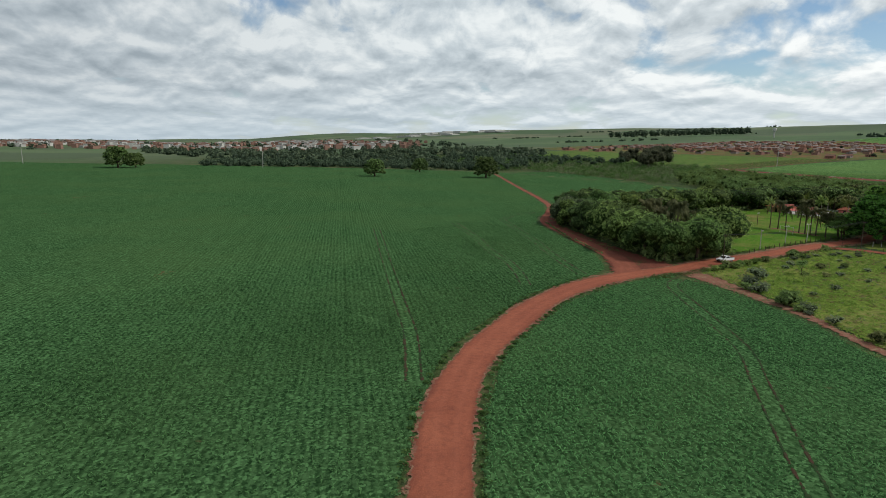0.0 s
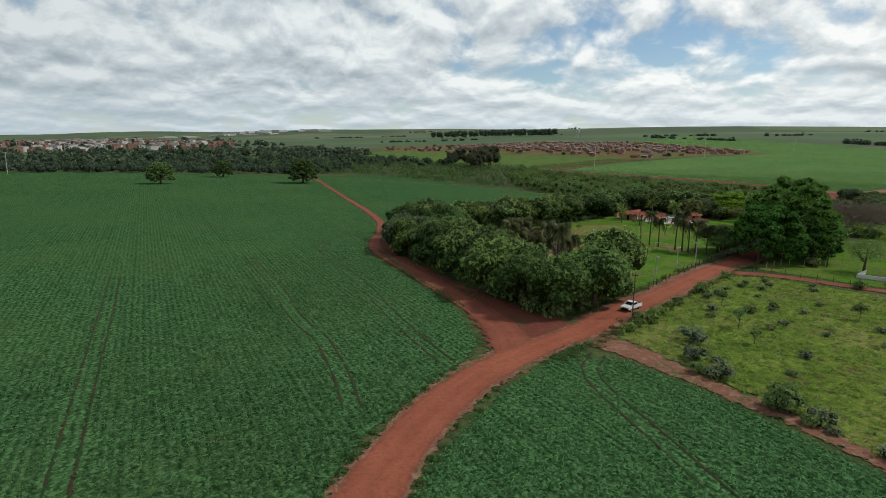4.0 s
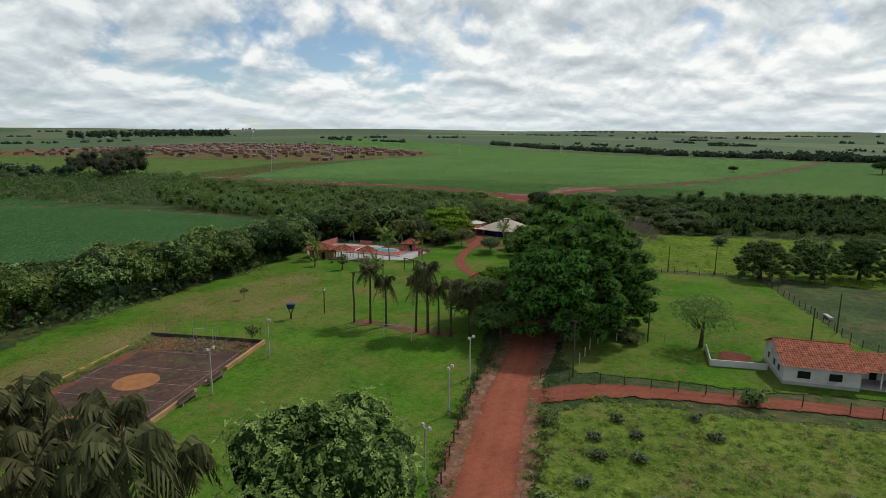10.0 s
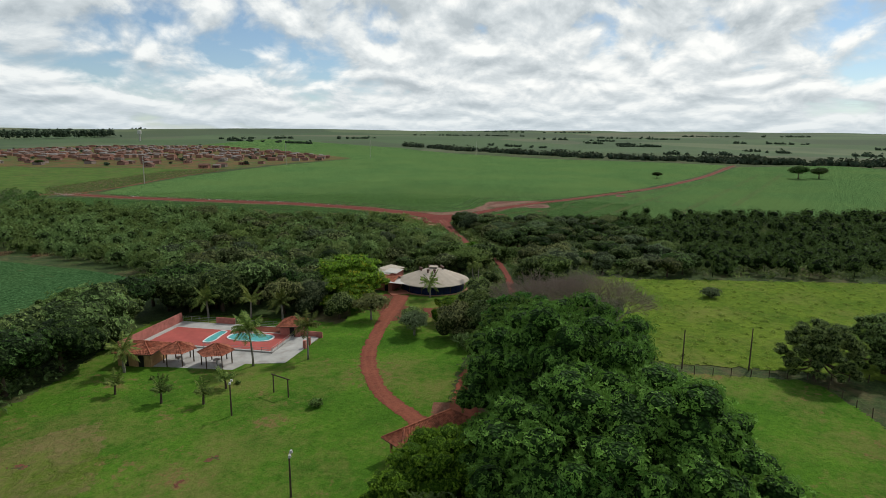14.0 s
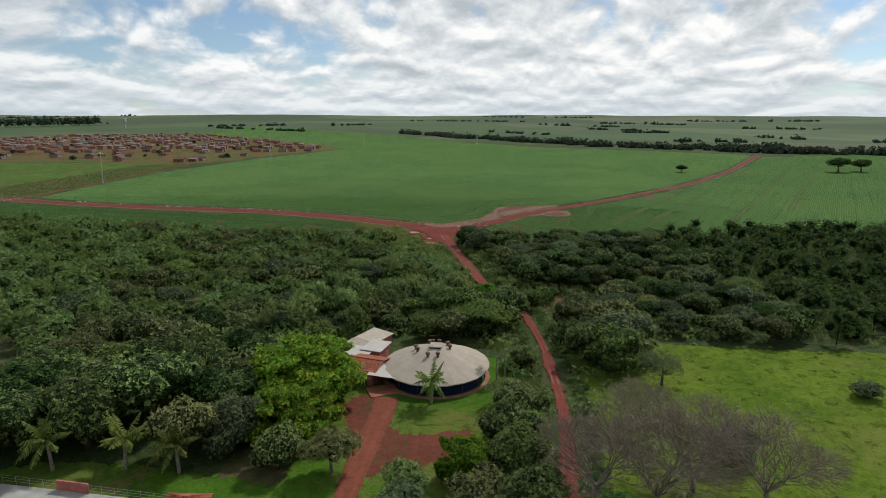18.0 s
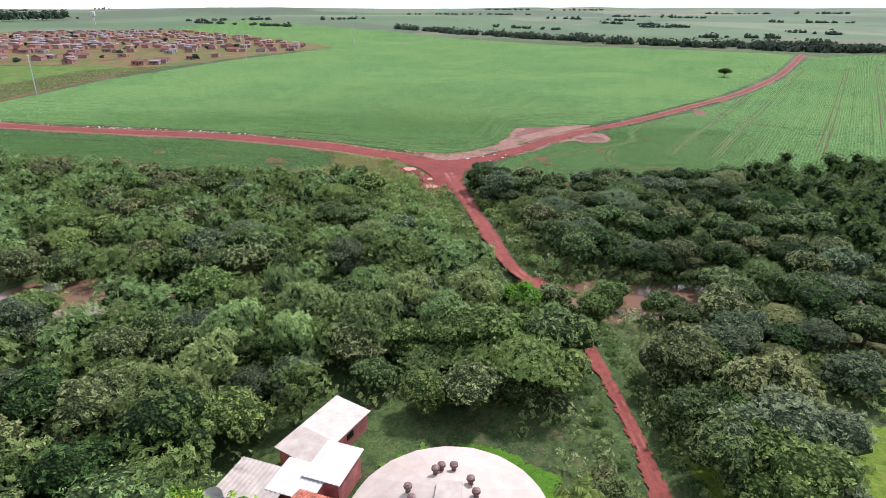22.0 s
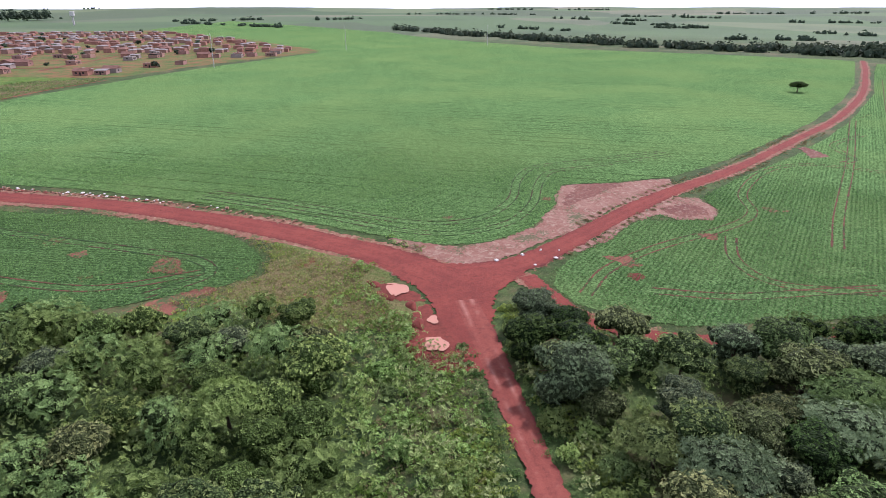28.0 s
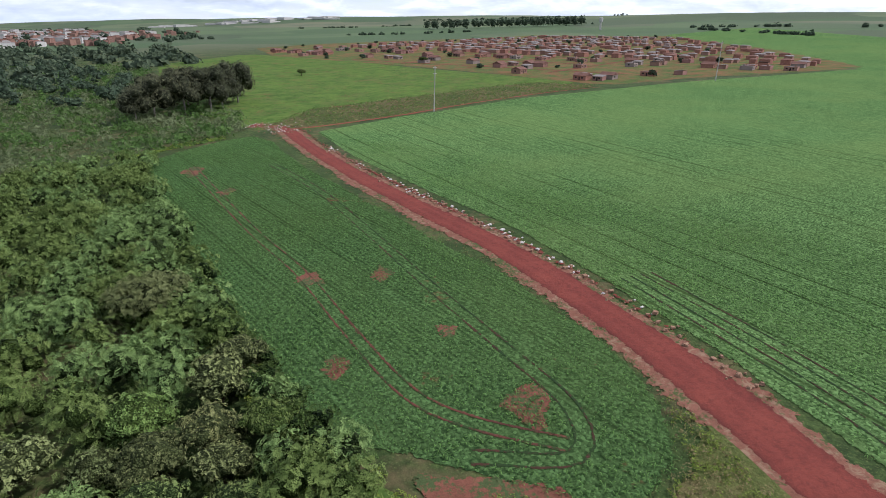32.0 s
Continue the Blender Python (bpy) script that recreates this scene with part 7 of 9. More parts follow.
def tiled_house():
    e = thing("tiled_house", "long white house with a weathered red tile roof beside the track", "house", (132.5, 137.5, Hf(136, 136)), -63.4)
    L1, D, L2 = 8.2, 8.6, 7.2
    wz, rz_ = 2.7, 4.3
    w = Geo()
    ry = D * 0.58
    for x0, x1 in ((0, 0.2), (L1 - 0.2, L1)):
        w.add([(x, y, z) for x in (x0, x1) for y, z in ((0, -0.4), (D, -0.4), (D, wz), (ry, rz_ - 0.1), (0, wz))], [(0, 1, 2, 3, 4), (9, 8, 7, 6, 5), (0, 5, 6, 1), (1, 6, 7, 2), (2, 7, 8, 3), (3, 8, 9, 4), (4, 9, 5, 0)])
    w.box((L1 / 2, 0.1, wz / 2 - 0.2), (L1 - 0.4, 0.2, wz + 0.4)).box((L1 / 2, D - 0.1, wz / 2 - 0.2), (L1 - 0.4, 0.2, wz + 0.4))
    part("wall", w, WHITE_WALL, e, "white plastered walls with a grey base")
    b = Geo().box((L1 / 2, -0.03, 0.25), (L1 + 0.1, 0.1, 0.5)).box((-0.03, D / 2, 0.25), (0.1, D, 0.5))
    part("plinth", b, CONCRETE, e)
    g = Geo()
    tiles(g, (-0.4, -0.6, wz - 0.2), (L1 + 0.4, -0.6, wz - 0.2), (L1 + 0.4, ry, rz_), (-0.4, ry, rz_))
    tiles(g, (L1 + 0.4, D + 0.5, wz - 0.15), (-0.4, D + 0.5, wz - 0.15), (-0.4, ry, rz_), (L1 + 0.4, ry, rz_))
    g.tube([(-0.4, ry, rz_ + 0.06), (L1 + 0.4, ry, rz_ + 0.06)], [0.12, 0.12], 6)
    part("roof", g, TILE, e, "mottled red clay tile roof")
    for x in (2.2, 5.6):
        opening(e, "window", (x, 0.0, 1.5), (1.5, 0.24, 1.0), 0, WHITE_WALL)
    for y in (1.6, 3.6, 6.2):
        opening(e, "window", (0.0, y, 1.6), (0.9, 0.24, 0.9), 90, WHITE_WALL)
    # lower wing with a porch
    w = Geo().box((L1 + L2 / 2, 4.4, 1.0), (L2, 0.2, 2.8)).box((L1 + L2 - 0.1, 5.8, 1.0), (0.2, 3.0, 2.8)).box((L1 + L2 / 2, 7.2, 1.0), (L2, 0.2, 2.8)).box((L1 + L2 - 1.2, 2.9, 0.9), (2.4, 2.8, 2.6))
    part("wing_wall", w, WHITE_WALL, e)
    g = Geo()
    tiles(g, (L1 + 0.1, 0.8, 2.25), (L1 + L2 + 0.4, 0.8, 2.25), (L1 + L2 + 0.4, 5.2, 3.4), (L1 + 0.1, 5.2, 3.4))
    tiles(g, (L1 + L2 + 0.4, 8.0, 2.4), (L1 + 0.1, 8.0, 2.4), (L1 + 0.1, 5.2, 3.4), (L1 + L2 + 0.4, 5.2, 3.4))
    part("wing_roof", g, TILE, e, "lower red clay tile roof")
    part("porch_floor", Geo().box((L1 + L2 / 2, 2.6, 0.05), (L2, 3.6, 0.3)), CONCRETE, e)
    for x in (0.4, 2.6, 4.6):
        part("porch_post", Geo().box((L1 + x, 1.0, 1.1), (0.16, 0.16, 2.2)), WHITE_WALL, e)
    for x in (1.2, 3.0):
        opening(e, "door", (L1 + x, 4.3, 1.1), (0.9, 0.16, 2.0), 0, WHITE_WALL)
    # walled yard at the gable
    y = thing("yard_wall", "low whitewashed yard wall round bare earth", "wall", (0, 0, 0))
    for a, c in (((132.5, 146), (136, 140)), ((132.5, 146), (138.5, 148.5))):
        m = ((a[0] + c[0]) / 2, (a[1] + c[1]) / 2)
        part("wall_panel", Geo().box((*m, Hf(*m) + 0.4), (math.dist(a, c), 0.14, 1.1), math.degrees(math.atan2(c[1] - a[1], c[0] - a[0]))), WHITE_WALL, y)
    sheet("bare_ground_6", [(133, 146), (136.4, 140.5), (143, 143.5), (139, 148.5)], SOIL_BARE, "bare red earth in the yard", "soil", 0.13, 2)


tiled_house()


def kiosk(x, y, rz):
    e = thing("pool_kiosk", "open six-sided kiosk with red tile roof on posts", "kiosk", (x, y, Hf(x, y) + 0.12), rz, "kiosks by the pool")
    R, z = 2.9, 2.15
    p = [(R * math.cos(math.pi / 3 * k), R * math.sin(math.pi / 3 * k), z) for k in range(6)]
    g = Geo()
    for k in range(6):
        tiles(g, p[k], p[(k + 1) % 6], (0, 0, z + 1.35), (0, 0, z + 1.35))
        g.tube([(p[k][0], p[k][1], z + 0.06), (0, 0, z + 1.4)], [0.09, 0.09], 5)
    part("roof", g, TILE, e, "red clay tile roof with six slopes")
    for k in range(6):
        part("post", Geo().tube([(0.8 * p[k][0], 0.8 * p[k][1], 0), (0.8 * p[k][0], 0.8 * p[k][1], z + 0.15)], [0.1, 0.09], 7), POST_WOOD, e)
    part("table", Geo().tube([(0, 0, 0), (0, 0, 0.72)], [0.12, 0.12], 8).tube([(0, 0, 0.72), (0, 0, 0.78)], [0.6, 0.6], 12), CONCRETE, e)
    return e


def pool_garden():
    o, rz = (150.0, 255.0), -66.8
    k = math.radians(rz)

    def at(x, y):
        return o[0] + x * math.cos(k) - y * math.sin(k), o[1] + x * math.sin(k) + y * math.cos(k)
    z0 = Hf(*at(12, 4))
    e = thing("pool_terrace", "red-painted pool deck with concrete borders", "terrace", (*o, z0), rz)
    g = Geo()
    slab(g, [(-2, -5, 0.22), (4, -12.6, 0.22), (20.5, -10.6, 0.22), (21.5, -6.2, 0.22), (27.6, -4.6, 0.22), (28.2, 8, 0.22), (22, 12.6, 0.22), (-2, 12.2, 0.22)], 1.0)
    part("paving", g, CONCRETE, e, "pale grey concrete paving")
    part("deck_kerb", Geo().box((11.4, 3.8, 0.2), (24.4, 9.6, 0.46), 0, 1.0, 0.1), CONCRETE, e)
    part("deck", Geo().box((11.4, 3.8, 0.3), (23.4, 8.6, 0.30), 0, 1.0, 0.1), DECK_RED, e, "red painted deck")
    part("earth_bed", Geo().box((17.5, 10.4, 0.19), (8.5, 3.6, 0.12)), SOIL_BARE, e, "bare orange earth")

    def basin(name, shape, label):
        n = len(shape)
        c = np.mean(shape, 0)
        t = thing(name, label, "pool", (*o, z0), rz)
        big = [tuple(c + (np.array(p) - c) * 1.0 + (np.array(p) - c) / np.linalg.norm(np.array(p) - c) * 0.28) for p in shape]
        rim = Geo()
        vs = [(*p, 0.455) for p in shape] + [(*p, 0.60) for p in shape] + [(*p, 0.60) for p in big] + [(*p, 0.40) for p in big]
        rim.add(vs, [(a * n + i, a * n + (i + 1) % n, (a + 1) * n + (i + 1) % n, (a + 1) * n + i) for a in range(3) for i in range(n)])
        part("rim", rim, POOL_RIM, t, "white rim")
        part("water", Geo().add([(*p, 0.50) for p in shape], [tuple(range(n))]), WATER_POOL, t, "turquoise water")
    basin("swimming_pool", [(16.4 + 4.1 * abs(math.cos(a)) ** 0.6 * math.copysign(1, math.cos(a)), 5.1 + 1.9 * abs(math.sin(a)) ** 0.75 * math.copysign(1, math.sin(a))) for a in np.arange(0, 6.28, 0.262)], "turquoise swimming pool with white rim")
    basin("paddling_pool", [(9.8 + 0.05 * a + 0.85 * abs(math.cos(a)) ** 0.4 * math.copysign(1, math.cos(a)), 4.2 + 3.0 * abs(math.sin(a)) ** 0.6 * math.copysign(1, math.sin(a))) for a in np.arange(0, 6.28, 0.262)], "narrow shallow pool with white rim")
    w = thing("garden_wall", "pink plastered garden wall behind the pool", "wall", (*o, z0), rz)
    part("wall_panel", Geo().box((-2.1, 3.4, 0.9), (0.2, 17.4, 2.2)), PINK, w)
    part("wall_panel", Geo().box((7.2, 12.4, 0.6), (4.0, 0.2, 1.6)), PINK, w)
    part("side_panel", Geo().box((26.5, 8.6, 0.5), (4.4, 0.2, 1.3)), PINK, w)
    part("pier", Geo().box((27.9, 2.6, 0.7), (0.5, 0.5, 1.7)), PINK, w)
    part("pier", Geo().box((27.9, 4.4, 0.7), (0.5, 0.5, 1.7)), PINK, w)
    for name, a, b in (("railing", (-2, 12.4), (5.2, 12.4)), ("railing", (9.2, 12.4), (20.5, 12.4)), ("railing", (23.6, -0.8), (23.6, 8.4)), ("railing", (11, -1.2), (23.6, -1.2))):
        f = thing(name, "light metal railing round the pool terrace", "railing", (*o, z0), rz, "pool railings")
        n = max(2, int(math.dist(a, b) / 1.6))
        for i in range(n + 1):
            p = (a[0] + (b[0] - a[0]) * i / n, a[1] + (b[1] - a[1]) * i / n)
            part("post", Geo().tube([(*p, 0.1), (*p, 1.25)], [0.035, 0.035], 5), METAL_GREY, f)
        for z in (0.55, 0.9, 1.22):
            part("rail", Geo().tube([(*a, z), (*b, z)], [0.025, 0.025], 4), METAL_GREY, f)
    h = thing("garden_hut", "small hut with a red hipped tile roof at the pool", "hut", (*at(22.6, 9.4), z0), rz + 8)
    part("wall", Geo().box((0, 0, 1.1), (3.6, 3.6, 2.3)), PINK, h)
    hip_roof(h, 3.8, 3.8, 2.2, 1.3)
    opening(h, "door", (0.4, -1.8, 1.0), (0.9, 0.12, 1.9))
    s = thing("changing_house", "yellow-walled changing house with a red tile roof", "house", (144.2, 247.2, Hf(144, 247)), rz + 4)
    part("wall", Geo().box((0, 0, 1.1), (5.6, 4.4, 2.6)), YELLOW_WALL, s)
    hip_roof(s, 5.8, 4.8, 2.35, 1.2)
    for x in (-1.4, 1.2):
        opening(s, "door", (x, -2.2, 1.0), (0.9, 0.14, 1.9))
    kiosk(147.3, 242.2, 10)
    kiosk(150.2, 236.4, 14)


pool_garden()


def gate_house():
    e = thing("gate_shelter", "long hipped tile roof over the club's gate", "shelter", (147.2, 193.0, Hf(147, 193)), -14.7)
    hip_roof(e, 9.6, 2.6, 2.7, 1.2, 0.5)
    for x in (-4.4, -1.6, 1.6, 4.4):
        for y in (-1.2, 1.2):
            part("post", Geo().box((x, y, 1.3), (0.22, 0.22, 2.9)), PINK, e)


gate_house()


def round_bar():
    cx, cy = 213.0, 237.2
    z0 = Hf(cx, cy)
    e = thing("round_bar", "round open bar under a wide beige tent-like roof", "building", (cx, cy, z0))
    n, g = 40, Geo()
    prof = [(8.75, 2.25), (8.7, 2.38), (6.8, 3.1), (4.6, 3.95), (2.4, 4.75), (1.1, 5.15)]
    vs = []
    for r, z in prof:
        for k in range(n):
            a = 2 * math.pi * k / n
            dip = 0.06 * (k % 2) * (r / 8.7)
            vs.append((r * math.cos(a) * 1.03, r * math.sin(a), z - dip))
    m = len(prof)
    vs.append((0, 0, 5.3))
    fs = [(i * n + k, i * n + (k + 1) % n, (i + 1) * n + (k + 1) % n, (i + 1) * n + k) for i in range(m - 1) for k in range(n)]
    fs += [((m - 1) * n + k, (m - 1) * n + (k + 1) % n, m * n) for k in range(n)]
    g.add(vs, fs)
    part("roof", g, CANVAS, e, "beige ribbed roof with rusty stains")
    u = Geo()
    u.add([(8.6 * math.cos(2 * math.pi * k / n), 8.6 * math.sin(2 * math.pi * k / n), 2.2) for k in range(n)], [tuple(range(n))[::-1]])
    part("ceiling_board", u, DARK, e)
    w = Geo()
    ring = [(7.7, -0.3), (7.7, 2.2), (7.5, 2.2), (7.5, -0.3)]
    w.add([(r * math.cos(2 * math.pi * k / n), r * math.sin(2 * math.pi * k / n), z) for r, z in ring for k in range(n)], [(i * n + k, i * n + (k + 1) % n, ((i + 1) % 4) * n + (k + 1) % n, ((i + 1) % 4) * n + k) for i in range(4) for k in range(n)])
    part("side_cloth", w, BLUE, e, "dark blue cloth sides")
    p = Geo()
    ring = [(8.9, -0.4), (8.9, 0.28), (8.2, 0.28), (8.2, -0.4)]
    p.add([(r * math.cos(2 * math.pi * k / n), r * math.sin(2 * math.pi * k / n), z) for r, z in ring for k in range(n)], [(i * n + k, i * n + (k + 1) % n, ((i + 1) % 4) * n + (k + 1) % n, ((i + 1) % 4) * n + k) for i in range(4) for k in range(n)])
    part("plinth", p, BRICK, e, "red brick plinth")
    for k in range(14):
        a = 2 * math.pi * (k + 0.5) / 14
        part("post", Geo().tube([(8.0 * math.cos(a), 8.0 * math.sin(a), 0.2), (8.0 * math.cos(a), 8.0 * math.sin(a), 2.4)], [0.09, 0.09], 6), POST_WOOD, e)
    hatch = part("roof_hatch", Geo().box((0, 0, 5.45), (2.1, 2.1, 0.16), 25), SHEET_OLD, e, "square raised roof hatch")
    part("hatch_frame", Geo().box((0, 0, 5.22), (1.7, 1.7, 0.35), 25), DARK, hatch)
    for dx, dy in ((-1.0, 3.4), (1.8, 2.5), (3.2, 1.5), (2.2, -0.8), (1.2, -1.9), (-2.2, -1.8), (-3.0, -0.4), (-2.0, 2.3), (2.6, 2.4)):
        r = math.hypot(dx, dy)
        z = float(np.interp(r, [1.1, 2.4, 4.6], [5.15, 4.75, 3.95]))
        v = part("roof_vent", Geo().tube([(dx, dy, z - 0.1), (dx, dy, z + 0.35)], [0.24, 0.2], 8), RUST, e, "rusty round roof vent")
        part("vent_cap", Geo().tube([(dx, dy, z + 0.35), (dx, dy, z + 0.5), (dx, dy, z + 0.72), (dx, dy, z + 0.84)], [0.26, 0.38, 0.36, 0.14], 9), RUST, v)
    c = Geo()
    slab(c, [(-10.2, 6.3, 2.5), (-8.3, 0.6, 2.35), (-6.4, 5.2, 2.45), (-4.6, 8.0, 2.9)], 0.05)
    part("canopy", c, SHEET_WHITE, e, "pale sheet canopy over the entrance")
    # kitchen wing
    a = thing("kitchen_wing", "pink walled kitchen wing with mixed tile and sheet roofs", "building", (206.0, 246.2, z0), 14)
    part("wall", Geo().box((0, 0, 1.2), (5.2, 4.6, 2.8)), PINK, a)
    g = Geo()
    tiles(g, (-3.1, 2.9, 2.3), (-3.1, -2.9, 2.3), (0.2, -2.9, 3.3), (0.2, 2.9, 3.3))
    tiles(g, (3.1, -2.9, 2.7), (3.1, 2.9, 2.7), (0.2, 2.9, 3.3), (0.2, -2.9, 3.3))
    g.tube([(0.2, -2.9, 3.36), (0.2, 2.9, 3.36)], [0.12, 0.12], 6)
    part("roof", g, TILE, a, "red clay tile roof")
    opening(a, "door", (-2.6, -0.8, 1.0), (0.9, 0.14, 2.0), 90)
    opening(a, "window", (-2.6, 1.2, 1.5), (0.9, 0.14, 0.8), 90, WHITE_WALL)
    for nm, mt, x, y, lx, ly, z, lb in (("sheet_roof", SHEET_WHITE, 4.2, 3.6, 3.8, 4.4, 2.6, "white corrugated sheet roof"), ("sheet_roof", SHEET_WHITE, 6.8, 1.6, 4.6, 3.6, 2.85, "white corrugated sheet roof"), ("sheet_roof", SHEET_OLD, 2.6, 7.2, 4.4, 5.6, 2.5, "beige old sheet roof")):
        part("block", Geo().box((x, y, z / 2 - 0.3), (lx - 0.3, ly - 0.3, z + 0.3)), PINK if mt is SHEET_WHITE else YELLOW_WALL, a)
        r = Geo()
        nn = int(ly / 0.22)
        vs = [(x + sx * (lx / 2 + 0.15), y - ly / 2 - 0.15 + (ly + 0.3) * i / nn, z + 0.14 + 0.06 * sx + 0.05 * (i % 2) - t) for t in (0, 0.06) for sx in (-1, 1) for i in range(nn + 1)]
        q = nn + 1
        r.add(vs, [(i, q + i, q + i + 1, i + 1) for i in range(nn)] + [(2 * q + i, 2 * q + i + 1, 3 * q + i + 1, 3 * q + i) for i in range(nn)])
        part(nm, r, mt, a, lb)
    b = thing("back_building", "long pink outbuilding with a pale sheet roof", "building", (216.0, 254.2, Hf(216, 254)), 4)
    part("wall", Geo().box((0, 0, 0.7), (9.0, 4.0, 2.9)), PINK, b, "pink wall with dark stains")
    for x0, x1, mt in ((-4.8, -1.0, SHEET_OLD), (-1.0, 4.8, SHEET_WHITE)):
        r = Geo()
        slab(r, [(x0, -2.3, 2.2), (x1, -2.3, 2.2), (x1, 2.3, 2.6), (x0, 2.3, 2.6)], 0.08)
        part("roof_sheet", r, mt if x0 < -2 else plain("stained_sheet", (0.52, 0.46, 0.38), 0.8, 0.2, vary=0.2, scale=0.6, stain=(0.3, 0.25, 0.2)), b)
    for x in (-2.5, 1.5):
        opening(b, "window", (x, -2.0, 1.2), (1.0, 0.14, 0.7), 0)
    d = thing("satellite_dish", "pale round satellite dish beside the kitchen", "dish", (203.6, 255.5, Hf(203, 255)))
    part("mast", Geo().tube([(0, 0, 0), (0, 0, 2.2)], [0.06, 0.06], 6), METAL_GREY, d)
    part("bowl", Geo().tube([(0, 0, 2.25), (-0.1, -0.05, 2.4), (-0.25, -0.12, 2.75)], [0.15, 0.75, 1.05], 14, False), SHEET_WHITE, d, smooth=True)
    f = thing("entrance_slab", "red concrete slab before the bar's entrance", "paving", (203.4, 240.8, z0), -35)
    part("slab", Geo().box((0, 0, 0.1), (4.6, 3.6, 0.5), 0, 1.0, 0.1), plain("red_concrete", (0.36, 0.14, 0.09), 0.85, 0.2, vary=0.25, scale=0.6), f)


round_bar()


# ---- sports court and lawn furniture ----
def sports_court():
    rz = math.degrees(math.atan2(0.543, 0.84))
    z0 = Hf(79, 195.5) + 0.1
    e = thing("sports_court", "worn dark sports court with faded yellow circles", "court", (79.2, 195.6, z0), rz)
    part("floor_slab", Geo().box((0, 0, -0.1), (29, 16.2, 0.26)), COURT, e)
    for cx, r in ((-0.8, 2.6), (-12.0, 2.2)):
        part("painted_circle", Geo().add([(cx + r * math.cos(a), r * math.sin(a), 0.036) for a in np.arange(0, 6.28, 0.2)], [tuple(range(32))]), COURT_YELLOW, e, "faded yellow paint")
    for k, (cx, cy, rx, ry) in enumerate(((11.5, 4.5, 2.6, 3.0), (-12.5, -5.5, 1.8, 2.2), (12.5, -5.5, 1.6, 2.4), (6.0, 7.0, 3.5, 0.9), (-6.0, 7.3, 4.5, 0.7))):
        part("soil_patch", Geo().add([(cx + rx * (1 + 0.25 * math.sin(3 * a + k)) * math.cos(a), cy + ry * (1 + 0.2 * math.sin(4 * a + k)) * math.sin(a), 0.042) for a in np.arange(0, 6.28, 0.25)], [tuple(range(26))]), COURT_SOIL, e, "washed-in reddish soil")
    m = Geo()
    for cx, cy, sx, sy in ((0, 7.2, 27, 0.09), (0, -7.2, 27, 0.09), (-0.8, 0, 0.09, 14.4), (13.5, 0, 0.09, 14.4), (9, 0, 0.09, 8.5), (11.2, 4.3, 4.5, 0.09), (11.2, -4.3, 4.5, 0.09), (-5.2, 0, 0.09, 14.4), (3.6, 0, 0.09, 14.4)):
        m.box((cx, cy, 0.033), (sx, sy, 0.012))
    part("court_line", m, LINE_WHITE, e, "faded white lines")
    w = thing("court_wall", "low yellow wall along the sports court", "wall", (79.2, 195.6, z0), rz)
    for x0, x1 in ((-15, -2.2), (-0.2, 3.2), (4.4, 15)):
        part("wall_panel", Geo().box(((x0 + x1) / 2, -8.7, 0.15), (x1 - x0, 0.35, 0.7), 0, 1.0, 0.05), YELLOW_WALL, w)
    part("wall_panel", Geo().box((-2, 9.2, 0.05), (24, 0.35, 0.45)), YELLOW_WALL, w)
    part("end_panel", Geo().box((15, 0.5, 0.2), (0.2, 17.6, 0.55)), STAINED, w, "dark stained end wall")
    for i in range(9):
        part("fence_post", Geo().tube([(15, -8.2 + 2.15 * i, 0.5), (15, -8.2 + 2.15 * i, 3.2)], [0.04, 0.04], 5), METAL_GREY, w)
    for x in (1.2, -4.6):
        b = thing("bench", "long weathered wooden bench beside the court", "bench", (79.2, 195.6, z0), rz, "benches at the court")
        part("seat", Geo().box((x, -9.3, 0.42), (3.0, 0.4, 0.07)), POST_WOOD, b)
        part("backrest", Geo().box((x, -9.05, 0.66), (3.0, 0.06, 0.36)), POST_WOOD, b)
        for d in (-1.2, 1.2):
            part("leg", Geo().box((x + d, -9.3, 0.1), (0.1, 0.36, 0.62)), CONCRETE, b)
    for x, sg in ((13.6, 1), (-13.6, -1)):
        g = thing("goal", "white metal goal frame on the court", "goal", (79.2, 195.6, z0), rz, "goals of the court")
        for y in (-1.5, 1.5):
            part("goal_post", Geo().tube([(x, y, 0), (x, y, 2.0)], [0.05, 0.05], 6), POST_WHITE, g)
            part("stay", Geo().tube([(x, y, 2.0), (x + sg * 0.9, y, 0.05)], [0.03, 0.03], 5), POST_WHITE, g)
        part("crossbar", Geo().tube([(x, -1.5, 2.0), (x, 1.5, 2.0)], [0.05, 0.05], 6), POST_WHITE, g)
        part("ground_bar", Geo().tube([(x + sg * 0.9, -1.5, 0.06), (x + sg * 0.9, 1.5, 0.06)], [0.03, 0.03], 5), POST_WHITE, g)


sports_court()


def lamp_post(x, y, h, rz, mat=CONCRETE_POLE, label="slim concrete lamp post with two floodlights"):
    e = thing("lamp_post", label, "lamp post", (x, y, Hf(x, y)), rz, "lamp posts on the lawn")
    part("pole", Geo().tube([(0, 0, -0.2), (0, 0, h)], [0.12, 0.08], 8), mat, e)
    part("arm", Geo().box((0, 0, h), (1.0, 0.08, 0.08)), METAL_GREY, e)
    for sx in (-0.45, 0.45):
        part("floodlight", Geo().box((sx, -0.12, h + 0.12), (0.34, 0.3, 0.26), 0, 0.7), POST_WHITE, e)


